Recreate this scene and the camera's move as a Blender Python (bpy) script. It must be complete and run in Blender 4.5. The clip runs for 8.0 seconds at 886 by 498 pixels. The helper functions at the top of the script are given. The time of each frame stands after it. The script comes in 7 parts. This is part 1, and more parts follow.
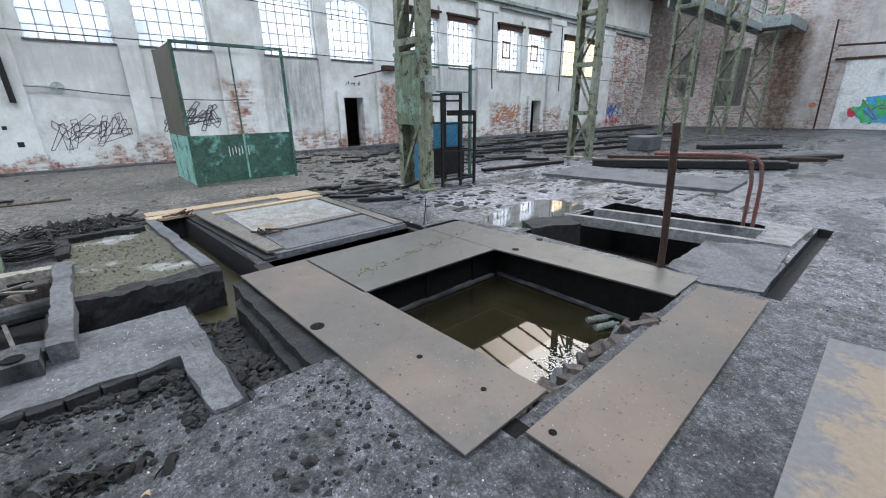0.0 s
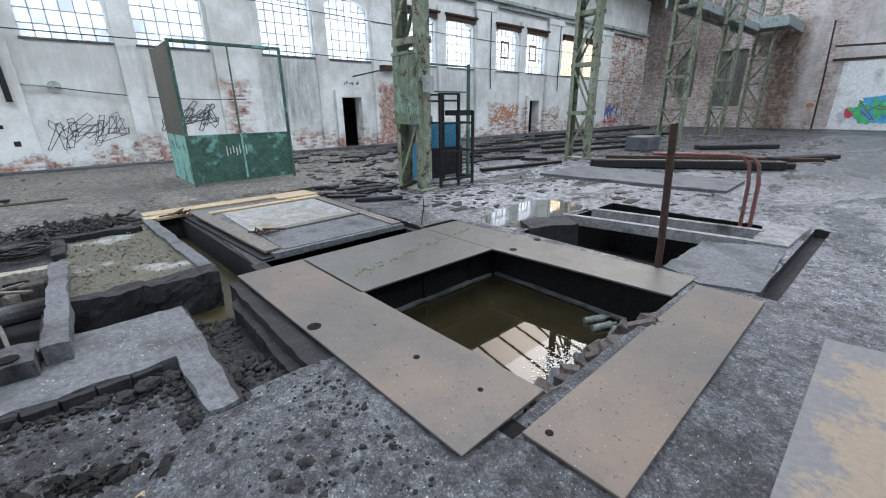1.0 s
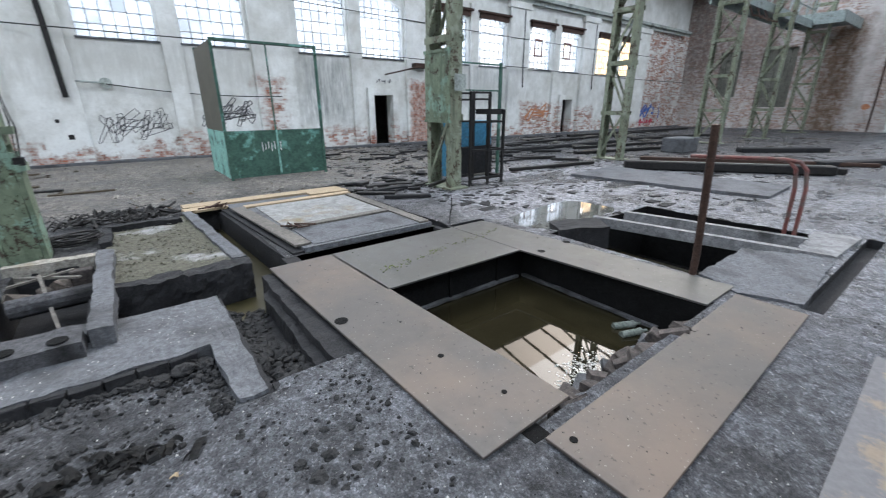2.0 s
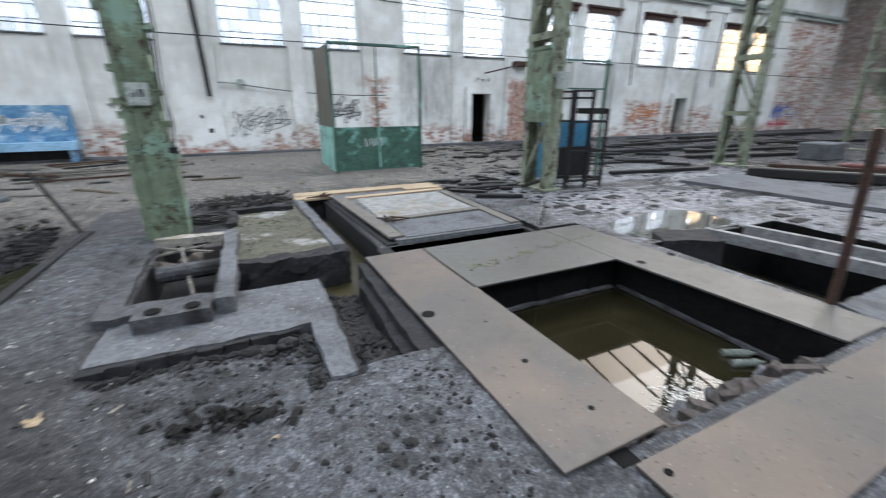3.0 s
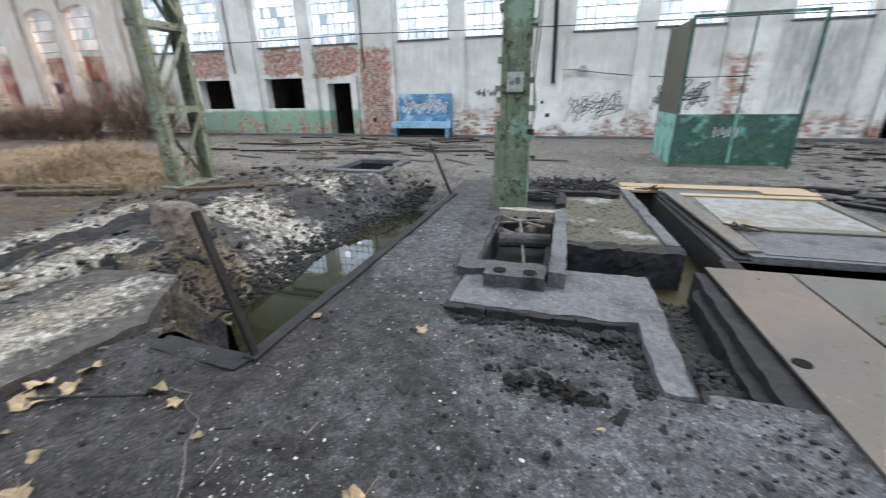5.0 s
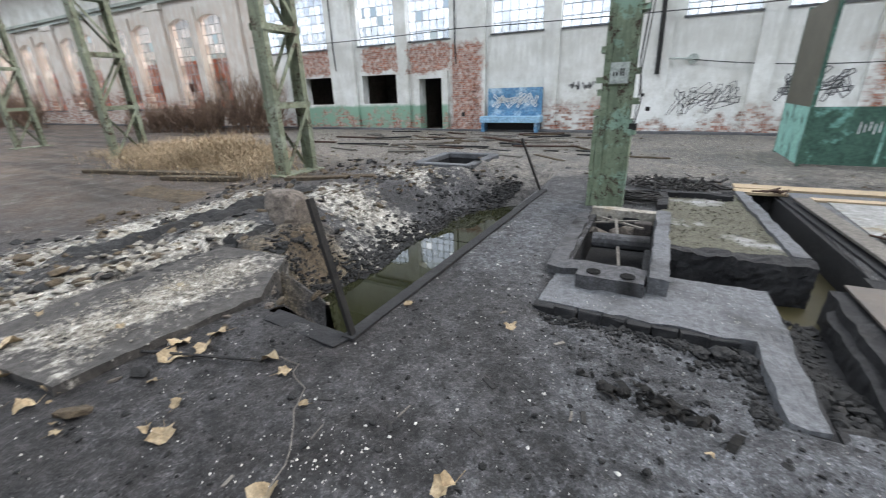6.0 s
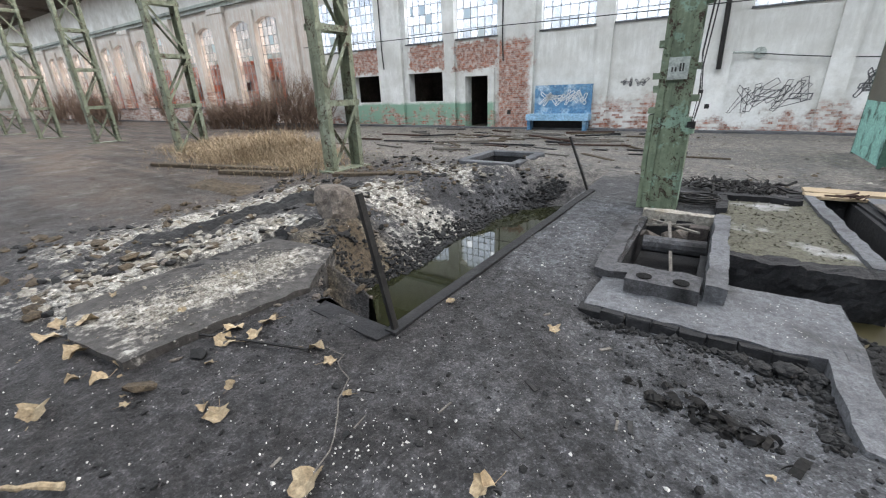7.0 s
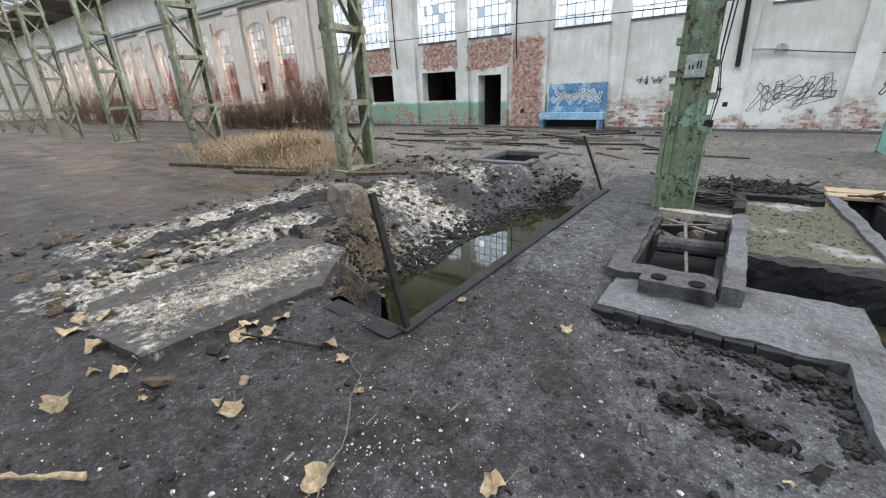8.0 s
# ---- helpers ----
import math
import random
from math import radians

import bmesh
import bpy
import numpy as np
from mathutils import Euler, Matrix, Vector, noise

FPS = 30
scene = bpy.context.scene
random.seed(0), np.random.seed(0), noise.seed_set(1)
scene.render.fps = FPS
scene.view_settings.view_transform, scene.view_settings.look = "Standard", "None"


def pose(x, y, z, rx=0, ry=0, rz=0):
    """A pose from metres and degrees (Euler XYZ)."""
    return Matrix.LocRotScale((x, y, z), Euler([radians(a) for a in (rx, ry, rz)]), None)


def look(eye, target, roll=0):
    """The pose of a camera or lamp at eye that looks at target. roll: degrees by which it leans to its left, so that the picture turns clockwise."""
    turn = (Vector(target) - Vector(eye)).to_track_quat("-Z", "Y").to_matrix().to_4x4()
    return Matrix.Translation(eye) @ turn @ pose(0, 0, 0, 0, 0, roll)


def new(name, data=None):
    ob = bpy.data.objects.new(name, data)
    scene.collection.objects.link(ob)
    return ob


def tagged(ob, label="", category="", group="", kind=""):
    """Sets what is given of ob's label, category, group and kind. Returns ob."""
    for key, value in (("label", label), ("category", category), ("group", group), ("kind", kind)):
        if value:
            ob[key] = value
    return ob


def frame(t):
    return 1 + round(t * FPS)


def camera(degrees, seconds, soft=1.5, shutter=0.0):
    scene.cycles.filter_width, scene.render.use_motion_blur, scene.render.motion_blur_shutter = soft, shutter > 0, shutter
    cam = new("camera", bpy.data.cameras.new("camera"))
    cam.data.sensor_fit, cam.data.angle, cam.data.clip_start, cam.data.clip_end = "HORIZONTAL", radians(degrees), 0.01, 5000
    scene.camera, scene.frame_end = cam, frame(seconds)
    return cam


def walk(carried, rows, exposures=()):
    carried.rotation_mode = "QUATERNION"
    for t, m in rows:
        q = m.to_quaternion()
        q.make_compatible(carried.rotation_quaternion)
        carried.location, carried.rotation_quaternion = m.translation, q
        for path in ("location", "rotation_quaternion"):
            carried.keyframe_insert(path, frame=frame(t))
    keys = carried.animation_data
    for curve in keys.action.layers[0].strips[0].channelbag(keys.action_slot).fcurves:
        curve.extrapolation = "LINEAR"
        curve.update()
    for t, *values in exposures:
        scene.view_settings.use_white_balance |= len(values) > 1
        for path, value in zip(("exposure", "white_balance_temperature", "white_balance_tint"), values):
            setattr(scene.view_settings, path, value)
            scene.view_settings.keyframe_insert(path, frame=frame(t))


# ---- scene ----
cam = camera(94.5, 8.0, soft=1.1, shutter=0.7)
PATH = [
    (0, (0.088, -0.77, 1.601), (1.337, 0.65, 0.952), -0.8),
    (0.5, (0.095, -0.774, 1.601), (1.352, 0.639, 0.951), -0.8),
    (1, (0.099, -0.773, 1.601), (1.354, 0.643, 0.951), -0.7),
    (1.2, (0.099, -0.773, 1.601), (1.348, 0.648, 0.951), -0.7),
    (2.3, (0.096, -0.76, 1.61), (1.187, 0.782, 0.953), -0.1),
    (2.5, (0.095, -0.758, 1.611), (1.132, 0.821, 0.955), -0.1),
    (3, (0.065, -0.73, 1.608), (0.866, 0.979, 0.947), 0.0),
    (3.5, (-0.015, -0.702, 1.612), (0.454, 1.123, 0.94), -0.0),
    (4, (-0.126, -0.654, 1.613), (-0.015, 1.222, 0.929), -0.2),
    (4.5, (-0.24, -0.619, 1.602), (-0.468, 1.242, 0.907), -0.6),
    (5, (-0.322, -0.613, 1.595), (-0.838, 1.185, 0.888), -1.0),
    (5.2, (-0.349, -0.622, 1.594), (-0.943, 1.15, 0.884), -1.2),
    (6.3, (-0.44, -0.653, 1.59), (-1.379, 0.958, 0.868), -1.9),
    (6.5, (-0.446, -0.655, 1.589), (-1.421, 0.935, 0.867), -1.9),
    (7, (-0.456, -0.661, 1.589), (-1.489, 0.892, 0.865), -2.1),
    (7.5, (-0.454, -0.66, 1.59), (-1.519, 0.87, 0.865), -2.3),
    (8, (-0.454, -0.665, 1.59), (-1.535, 0.854, 0.865), -2.4),
]
walk(cam, [(t, look(eye, target, roll)) for t, eye, target, roll in PATH], [(0, 0.42, 6050, 10), (2.5, 0.42, 6100, 10), (5, 0.48, 6270, 10), (8, 0.48, 6450, 11)])

# ---- light ----
world = bpy.data.worlds.new("world")
scene.world = world
world.use_nodes = True
wt = world.node_tree
sky = wt.nodes.new("ShaderNodeTexSky")
sky.sky_type, sky.sun_disc = 'NISHITA', False
sky.sun_elevation, sky.sun_rotation = radians(38), radians(60)
sky.air_density, sky.dust_density, sky.ozone_density = 1.0, 4.0, 1.0
wt.nodes["Background"].inputs[1].default_value = 0.15
wt.links.new(sky.outputs[0], wt.nodes["Background"].inputs[0])
SUN = bpy.data.lights.new("sun", 'SUN')
SUN.energy, SUN.angle, SUN.color = 1.0, radians(20), (1.0, 0.96, 0.9)
sun = new("sun", SUN)
sun.matrix_world = look((10, 20, 30), (0, 0, 0))

# ---- materials ----
def nodes_of(name):
    m = bpy.data.materials.new(name)
    m.use_nodes = True
    t = m.node_tree
    return m, t, t.nodes["Principled BSDF"]


def lk(t, a, b):
    t.links.new(a, b)


def coords(t, scale=(1, 1, 1), local=False):
    g = t.nodes.new("ShaderNodeTexCoord" if local else "ShaderNodeNewGeometry")
    mp = t.nodes.new("ShaderNodeMapping")
    mp.inputs["Scale"].default_value = scale
    lk(t, g.outputs["Object" if local else "Position"], mp.inputs[0])
    return mp.outputs[0]


def noise_tex(t, co, scale, detail=6, rough=0.6):
    n = t.nodes.new("ShaderNodeTexNoise")
    n.inputs["Scale"].default_value, n.inputs["Detail"].default_value, n.inputs["Roughness"].default_value = scale, detail, rough
    lk(t, co, n.inputs["Vector"])
    return n.outputs["Fac"]


def pebbles(t, co, scale):
    """Cells of random grey and their distance field, for gravel."""
    v = t.nodes.new("ShaderNodeTexVoronoi")
    v.inputs["Scale"].default_value = scale
    lk(t, co, v.inputs["Vector"])
    return v.outputs["Color"], v.outputs["Distance"]


def ramp(t, fac, *stops):
    r = t.nodes.new("ShaderNodeValToRGB")
    e = r.color_ramp.elements
    while len(e) < len(stops):
        e.new(0.5)
    for k, (p, c) in zip(e, stops):
        k.position = p
        k.color = (c, c, c, 1) if isinstance(c, (int, float)) else (*c, 1)
    lk(t, fac, r.inputs[0])
    return r.outputs[0]


def mix(t, fac, a, b, mode='MIX'):
    n = t.nodes.new("ShaderNodeMix")
    n.data_type, n.blend_type = 'RGBA', mode
    for s, v in ((0, fac), (6, a), (7, b)):
        if isinstance(v, (int, float)):
            n.inputs[s].default_value = v if s == 0 else (v, v, v, 1)
        elif isinstance(v, tuple):
            n.inputs[s].default_value = (*v, 1)
        else:
            lk(t, v, n.inputs[s])
    return n.outputs[2]


def mth(t, op, a, b=0.0, c=0.0, clamp=False):
    n = t.nodes.new("ShaderNodeMath")
    n.operation, n.use_clamp = op, clamp
    for s, v in enumerate((a, b, c)):
        if isinstance(v, (int, float)):
            n.inputs[s].default_value = v
        else:
            lk(t, v, n.inputs[s])
    return n.outputs[0]


def bump(t, p, height, strength=0.5, dist=0.01):
    b = t.nodes.new("ShaderNodeBump")
    b.inputs["Strength"].default_value, b.inputs["Distance"].default_value = strength, dist
    lk(t, height, b.inputs["Height"])
    lk(t, b.outputs[0], p.inputs["Normal"])


def rnd_object(t):
    return t.nodes.new("ShaderNodeObjectInfo").outputs["Random"]


def rnd_island(t):
    return t.nodes.new("ShaderNodeNewGeometry").outputs["Random Per Island"]


def plain(name, dark, light, scale=6.0, rough=0.8, metal=0.0, bumpy=0.4, dist=0.01, stain=None, stain_scale=1.3, stain_at=(0.55, 0.7), vary=0.0, islands=False, local=False, spec=0.3):
    """A worn surface: two tones of grain, a larger stain, fine relief."""
    m, t, p = nodes_of(name)
    co = coords(t, local=local)
    fine = noise_tex(t, co, scale, 8, 0.65)
    c = ramp(t, fine, (0.3, dark), (0.7, light))
    big = noise_tex(t, co, stain_scale, 6, 0.6)
    if stain:
        c = mix(t, ramp(t, big, (stain_at[0], 0.0), (stain_at[1], 1.0)), c, stain)
    else:
        c = mix(t, 0.5, c, ramp(t, big, (0.3, 0.6), (0.7, 1.0)), 'MULTIPLY')
    grain = noise_tex(t, co, scale * 4.5, 5, 0.7)
    c = mix(t, 0.6, c, ramp(t, grain, (0.36, 0.5), (0.5, 1.0), (0.64, 1.5)), 'MULTIPLY')
    if vary:
        r = rnd_island(t) if islands else rnd_object(t)
        c = mix(t, vary, c, ramp(t, r, (0.0, 0.35), (1.0, 1.0)), 'MULTIPLY')
    lk(t, c, p.inputs["Base Color"])
    p.inputs["Metallic"].default_value = metal
    p.inputs["Specular IOR Level"].default_value = spec
    lk(t, ramp(t, fine, (0.3, max(rough - 0.12, 0.02)), (0.7, min(rough + 0.1, 1.0))), p.inputs["Roughness"])
    bump(t, p, mth(t, 'ADD', fine, mth(t, 'MULTIPLY', grain, 0.35)), bumpy, dist)
    return m


def box_mask(t, xyz, x0, x1, z0, z1, wob, edge=0.25):
    """1 inside a patch of the wall, with an edge that a noise makes ragged."""
    sep = xyz
    def side(v, lo, hi):
        a = mth(t, 'SUBTRACT', v, lo)
        b = mth(t, 'SUBTRACT', hi, v)
        return mth(t, 'MINIMUM', a, b)
    d = mth(t, 'MINIMUM', side(sep[0], x0, x1), side(sep[2], z0, z1))
    d = mth(t, 'ADD', d, wob)
    return mth(t, 'MULTIPLY_ADD', d, 1 / edge, 0.5, clamp=True)


def wall_material(name, axis, paint, patches, low=1.15, brick_red=(0.44, 0.16, 0.095), loss=-0.15, soot=0.12, bands=(), shade_patches=()):
    """Limewashed plaster that has come off the brickwork in patches, mostly near the floor. axis 0: the wall runs along x; 1: along y."""
    m, t, p = nodes_of(name)
    g = t.nodes.new("ShaderNodeNewGeometry")
    sp = t.nodes.new("ShaderNodeSeparateXYZ")
    lk(t, g.outputs["Position"], sp.inputs[0])
    run, up = sp.outputs[axis], sp.outputs[2]
    xyz = (run, None, up)
    cb = t.nodes.new("ShaderNodeCombineXYZ")
    lk(t, run, cb.inputs[0]), lk(t, up, cb.inputs[1])
    br = t.nodes.new("ShaderNodeTexBrick")
    br.inputs["Scale"].default_value = 1.0
    br.inputs["Brick Width"].default_value, br.inputs["Row Height"].default_value = 0.26, 0.077
    br.inputs["Mortar Size"].default_value = 0.008
    br.inputs["Color1"].default_value = (*brick_red, 1)
    br.inputs["Color2"].default_value = (brick_red[0] * 0.55, brick_red[1] * 0.6, brick_red[2] * 0.7, 1)
    br.inputs["Mortar"].default_value = (0.33, 0.29, 0.26, 1)
    lk(t, cb.outputs[0], br.inputs["Vector"])
    co = g.outputs["Position"]
    n1, n2, n3 = noise_tex(t, co, 0.9, 8, 0.7), noise_tex(t, co, 3.5, 8, 0.7), noise_tex(t, co, 14, 6, 0.7)
    brick = mix(t, 0.6, br.outputs["Color"], ramp(t, n2, (0.3, 0.45), (0.75, 1.0)), 'MULTIPLY')
    pale = mth(t, 'MULTIPLY', ramp(t, noise_tex(t, co, 6, 9, 0.75), (0.44, 0.0), (0.58, 1.0)), 0.65)
    brick = mix(t, pale, brick, (0.58, 0.52, 0.47))
    wob = mth(t, 'MULTIPLY_ADD', mth(t, 'ADD', n1, n2), 0.9, -0.9)
    # plaster lost near the floor
    lowmask = mth(t, 'MULTIPLY_ADD', mth(t, 'ADD', mth(t, 'SUBTRACT', low, up), mth(t, 'MULTIPLY_ADD', mth(t, 'ADD', n1, mth(t, 'MULTIPLY', n2, 0.6)), 3.4, -3.05 + loss)), 2.2, 0.0, clamp=True)
    # single bricks and rows that keep their limewash
    cell = t.nodes.new("ShaderNodeTexWhiteNoise")
    cell.noise_dimensions = '2D'
    row = mth(t, 'FLOOR', mth(t, 'DIVIDE', up, 0.077))
    odd = mth(t, 'MULTIPLY', mth(t, 'MODULO', row, 2.0), 0.5)
    cv = t.nodes.new("ShaderNodeCombineXYZ")
    lk(t, mth(t, 'FLOOR', mth(t, 'ADD', mth(t, 'DIVIDE', run, 0.26), odd)), cv.inputs[0]), lk(t, row, cv.inputs[1])
    lk(t, cv.outputs[0], cell.inputs["Vector"])
    kept = ramp(t, mth(t, 'MULTIPLY_ADD', cell.outputs["Value"], 0.22, mth(t, 'MULTIPLY', noise_tex(t, co, 1.6, 7, 0.7), 0.78)), (0.46, 1.0), (0.56, 0.12))
    mask = mth(t, 'MULTIPLY', lowmask, kept)
    for x0, x1, z0, z1, e in patches:
        bared = box_mask(t, xyz, x0, x1, z0, z1, wob, e)
        mask = mth(t, 'MAXIMUM', mask, bared if e < 0.3 else mth(t, 'MULTIPLY', bared, kept))
    # flecks of paint that stay on the brick
    mask = mth(t, 'MULTIPLY', mask, ramp(t, noise_tex(t, co, 2.6, 9, 0.75), (0.30, 0.15), (0.42, 1.0)))
    white = mix(t, ramp(t, n1, (0.38, 0.0), (0.66, 1.0)), paint, tuple(v * f for v, f in zip(paint, (0.7, 0.69, 0.66))))
    streak = noise_tex(t, coords(t, (1.0, 1.0, 0.3)), 2.4, 9, 0.72)
    white = mix(t, mth(t, 'MULTIPLY', ramp(t, streak, (0.5, 0.0), (0.75, 1.0)), soot * 2), white, (0.16, 0.155, 0.14))
    white = mix(t, mth(t, 'MULTIPLY', ramp(t, n3, (0.5, 0.0), (0.8, 1.0)), 0.35), white, (0.4, 0.38, 0.34))
    for x0, x1, z0, z1, col, e in bands:
        k = box_mask(t, xyz, x0, x1, z0, z1, mth(t, 'MULTIPLY', wob, 0.35), e)
        if e > 0.5:
            k = mth(t, 'MULTIPLY', k, ramp(t, noise_tex(t, coords(t, (2.5, 2.5, 0.35)), 2.2, 9, 0.75), (0.36, 0.1), (0.62, 1.0)))
        white = mix(t, k, white, col)
    face = mix(t, mask, white, brick)
    # patches whose colour carries shade, laid over plaster and brick
    for x0, x1, z0, z1, col, e in shade_patches:
        k = box_mask(t, xyz, x0, x1, z0, z1, wob, e)
        face = mix(t, mth(t, 'MULTIPLY', k, ramp(t, n2, (0.35, 0.35), (0.6, 0.9))), face, col)
    lk(t, face, p.inputs["Base Color"])
    p.inputs["Roughness"].default_value = 0.92
    p.inputs["Specular IOR Level"].default_value = 0.15
    h = mth(t, 'ADD', mth(t, 'MULTIPLY', mth(t, 'SUBTRACT', 1.0, mask), 0.8), mth(t, 'MULTIPLY', n3, 0.35))
    h = mth(t, 'ADD', h, mth(t, 'MULTIPLY', mth(t, 'MULTIPLY', br.outputs["Fac"], mask), -0.5))
    bump(t, p, h, 0.7, 0.02)
    return m


M = {}
def plate_material(name, base, stain, amount, rough):
    """Worn steel sheet: broad rusty stains, dark dots and pale droppings."""
    m, t, p = nodes_of(name)
    co = coords(t)
    a, b, c, d = noise_tex(t, co, 0.8, 8, 0.65), noise_tex(t, co, 5, 9, 0.7), noise_tex(t, co, 45, 4, 0.6), noise_tex(t, co, 26, 3, 0.5)
    col = ramp(t, b, (0.34, tuple(v * 0.72 for v in base)), (0.66, tuple(v * 1.25 for v in base)))
    col = mix(t, mth(t, 'MULTIPLY', ramp(t, a, (0.42, 0.0), (0.66, 1.0)), amount), col, stain)
    col = mix(t, ramp(t, noise_tex(t, co, 2.1, 9, 0.7), (0.6, 0.0), (0.72, 0.7)), col, (0.045, 0.042, 0.038))
    col = mix(t, ramp(t, d, (0.655, 0.0), (0.69, 0.7)), col, (0.03, 0.028, 0.026))
    col = mix(t, ramp(t, c, (0.66, 0.0), (0.70, 0.7)), col, (0.3, 0.29, 0.27))
    lk(t, col, p.inputs["Base Color"])
    lk(t, ramp(t, b, (0.3, rough - 0.12), (0.7, rough + 0.15)), p.inputs["Roughness"])
    p.inputs["Metallic"].default_value, p.inputs["Specular IOR Level"].default_value = 0.1, 0.4
    bump(t, p, mth(t, 'ADD', b, mth(t, 'MULTIPLY', c, 0.4)), 0.25, 0.004)
    return m


M["steel_plate"] = plate_material("steel_plate", (0.075, 0.068, 0.063), (0.14, 0.104, 0.08), 0.75, 0.55)
M["plate_rusty"] = plate_material("plate_rusty", (0.075, 0.07, 0.066), (0.22, 0.145, 0.085), 1.0, 0.6)
M["steel_grey"] = plate_material("steel_grey", (0.075, 0.073, 0.07), (0.06, 0.06, 0.04), 0.5, 0.45)
# Near-black: the shade of pits and holes is put into this colour.
M["recess_shade"] = plain("recess_shade", (0.003, 0.003, 0.003), (0.011, 0.011, 0.011), 12, 0.8, 0, 0.7, 0.02, spec=0.1)
M["concrete_pale"] = plain("concrete_pale", (0.11, 0.11, 0.112), (0.26, 0.26, 0.265), 12, 0.8, 0, 0.5, 0.01, (0.055, 0.055, 0.055), 1.9, (0.52, 0.68))
M["concrete"] = plain("concrete", (0.06, 0.062, 0.067), (0.16, 0.165, 0.177), 26, 0.9, 0, 0.7, 0.012, (0.05, 0.05, 0.052), 2.2, (0.5, 0.68))
M["concrete_sooty"] = plain("concrete_sooty", (0.026, 0.026, 0.028), (0.105, 0.106, 0.112), 24, 0.9, 0, 0.8, 0.014, (0.014, 0.014, 0.014), 3.0, (0.5, 0.66))
# Sooty concrete, near-black: shade of pits and gaps put into the colour.
M["concrete_soot_shade"] = plain("concrete_soot_shade", (0.008, 0.008, 0.009), (0.03, 0.03, 0.032), 12, 0.85, 0, 0.8, 0.02, (0.05, 0.05, 0.05), 3.0, (0.6, 0.75))
M["black_iron"] = plain("black_iron", (0.012, 0.012, 0.013), (0.04, 0.038, 0.036), 16, 0.6, 0.3, 0.5, 0.005)
M["rust_iron"] = plain("rust_iron", (0.035, 0.022, 0.018), (0.10, 0.06, 0.045), 20, 0.75, 0.3, 0.6, 0.004)
M["red_paint"] = plain("red_paint", (0.10, 0.036, 0.034), (0.19, 0.07, 0.06), 18, 0.6, 0, 0.3, 0.003, (0.11, 0.085, 0.075), 5, (0.46, 0.6))
def flaked_paint(name, dark, light, patch, rust, chip=0.57, scale=1.0):
    """Old oil paint on steel: two coats, flaked to rusty metal in sharp chips, with dirt runs."""
    m, t, p = nodes_of(name)
    co = coords(t)
    a, b, c = noise_tex(t, co, 2.2 * scale, 7, 0.6), noise_tex(t, co, 9 * scale, 9, 0.7), noise_tex(t, co, 38 * scale, 6, 0.7)
    col = ramp(t, b, (0.32, dark), (0.68, light))
    coat = ramp(t, mth(t, 'MULTIPLY_ADD', b, 0.4, mth(t, 'MULTIPLY', a, 0.6)), (0.535, 0.0), (0.56, 0.85))
    col = mix(t, coat, col, patch)
    runs = noise_tex(t, coords(t, (1.0, 1.0, 0.12)), 7 * scale, 8, 0.7)
    col = mix(t, ramp(t, runs, (0.48, 0.0), (0.7, 0.75)), col, tuple(v * 0.35 for v in dark))
    worn = mth(t, 'MULTIPLY_ADD', c, 0.35, mth(t, 'MULTIPLY', noise_tex(t, co, 6 * scale, 9, 0.75), 0.65))
    bare = ramp(t, worn, (chip, 0.0), (chip + 0.025, 1.0))
    col = mix(t, bare, col, ramp(t, c, (0.35, tuple(v * 0.5 for v in rust)), (0.7, rust)))
    lk(t, col, p.inputs["Base Color"])
    lk(t, mix(t, bare, ramp(t, b, (0.3, 0.45), (0.7, 0.7)), 0.9), p.inputs["Roughness"])
    p.inputs["Specular IOR Level"].default_value = 0.35
    bump(t, p, mth(t, 'ADD', mth(t, 'MULTIPLY', bare, -0.8), mth(t, 'MULTIPLY', c, 0.5)), 0.7, 0.006)
    return m


M["column_paint"] = flaked_paint("column_paint", (0.115, 0.15, 0.10), (0.215, 0.265, 0.18), (0.23, 0.35, 0.275), (0.075, 0.055, 0.04), 0.545)
M["tower_paint"] = flaked_paint("tower_paint", (0.145, 0.165, 0.115), (0.265, 0.29, 0.205), (0.29, 0.325, 0.255), (0.085, 0.06, 0.042), 0.535, 0.8)
M["booth_green"] = plain("booth_green", (0.04, 0.09, 0.07), (0.075, 0.15, 0.115), 4, 0.6, 0, 0.2, 0.004, (0.17, 0.36, 0.31), 2.6, (0.58, 0.66))
M["booth_mint"] = plain("booth_mint", (0.20, 0.42, 0.36), (0.30, 0.55, 0.48), 5, 0.65, 0, 0.3, 0.004, (0.06, 0.12, 0.10), 3.0, (0.55, 0.65))
M["wood_new"] = plain("wood_new", (0.27, 0.205, 0.13), (0.42, 0.335, 0.225), 30, 0.75, 0, 0.2, 0.003, (0.30, 0.24, 0.16), 2.0, (0.5, 0.8))
# Bars paled: the glare of the bright windows is in their grey.
M["window_iron"] = plain("window_iron", (0.20, 0.20, 0.205), (0.36, 0.355, 0.36), 10, 0.8)
M["wood_grey"] = plain("wood_grey", (0.075, 0.068, 0.06), (0.21, 0.195, 0.175), 25, 0.9, 0, 0.6, 0.006)
M["stone_black"] = plain("stone_black", (0.007, 0.007, 0.007), (0.045, 0.045, 0.046), 30, 0.8, 0, 1.0, 0.012, vary=0.7, islands=True)
M["stone_pale"] = plain("stone_pale", (0.14, 0.125, 0.105), (0.42, 0.40, 0.35), 22, 0.95, 0, 0.7, 0.01, (0.26, 0.22, 0.15), 4, (0.58, 0.72), vary=0.5, islands=True)
M["boulder"] = plain("boulder", (0.095, 0.082, 0.072), (0.24, 0.208, 0.18), 14, 0.95, 0, 1.0, 0.03)
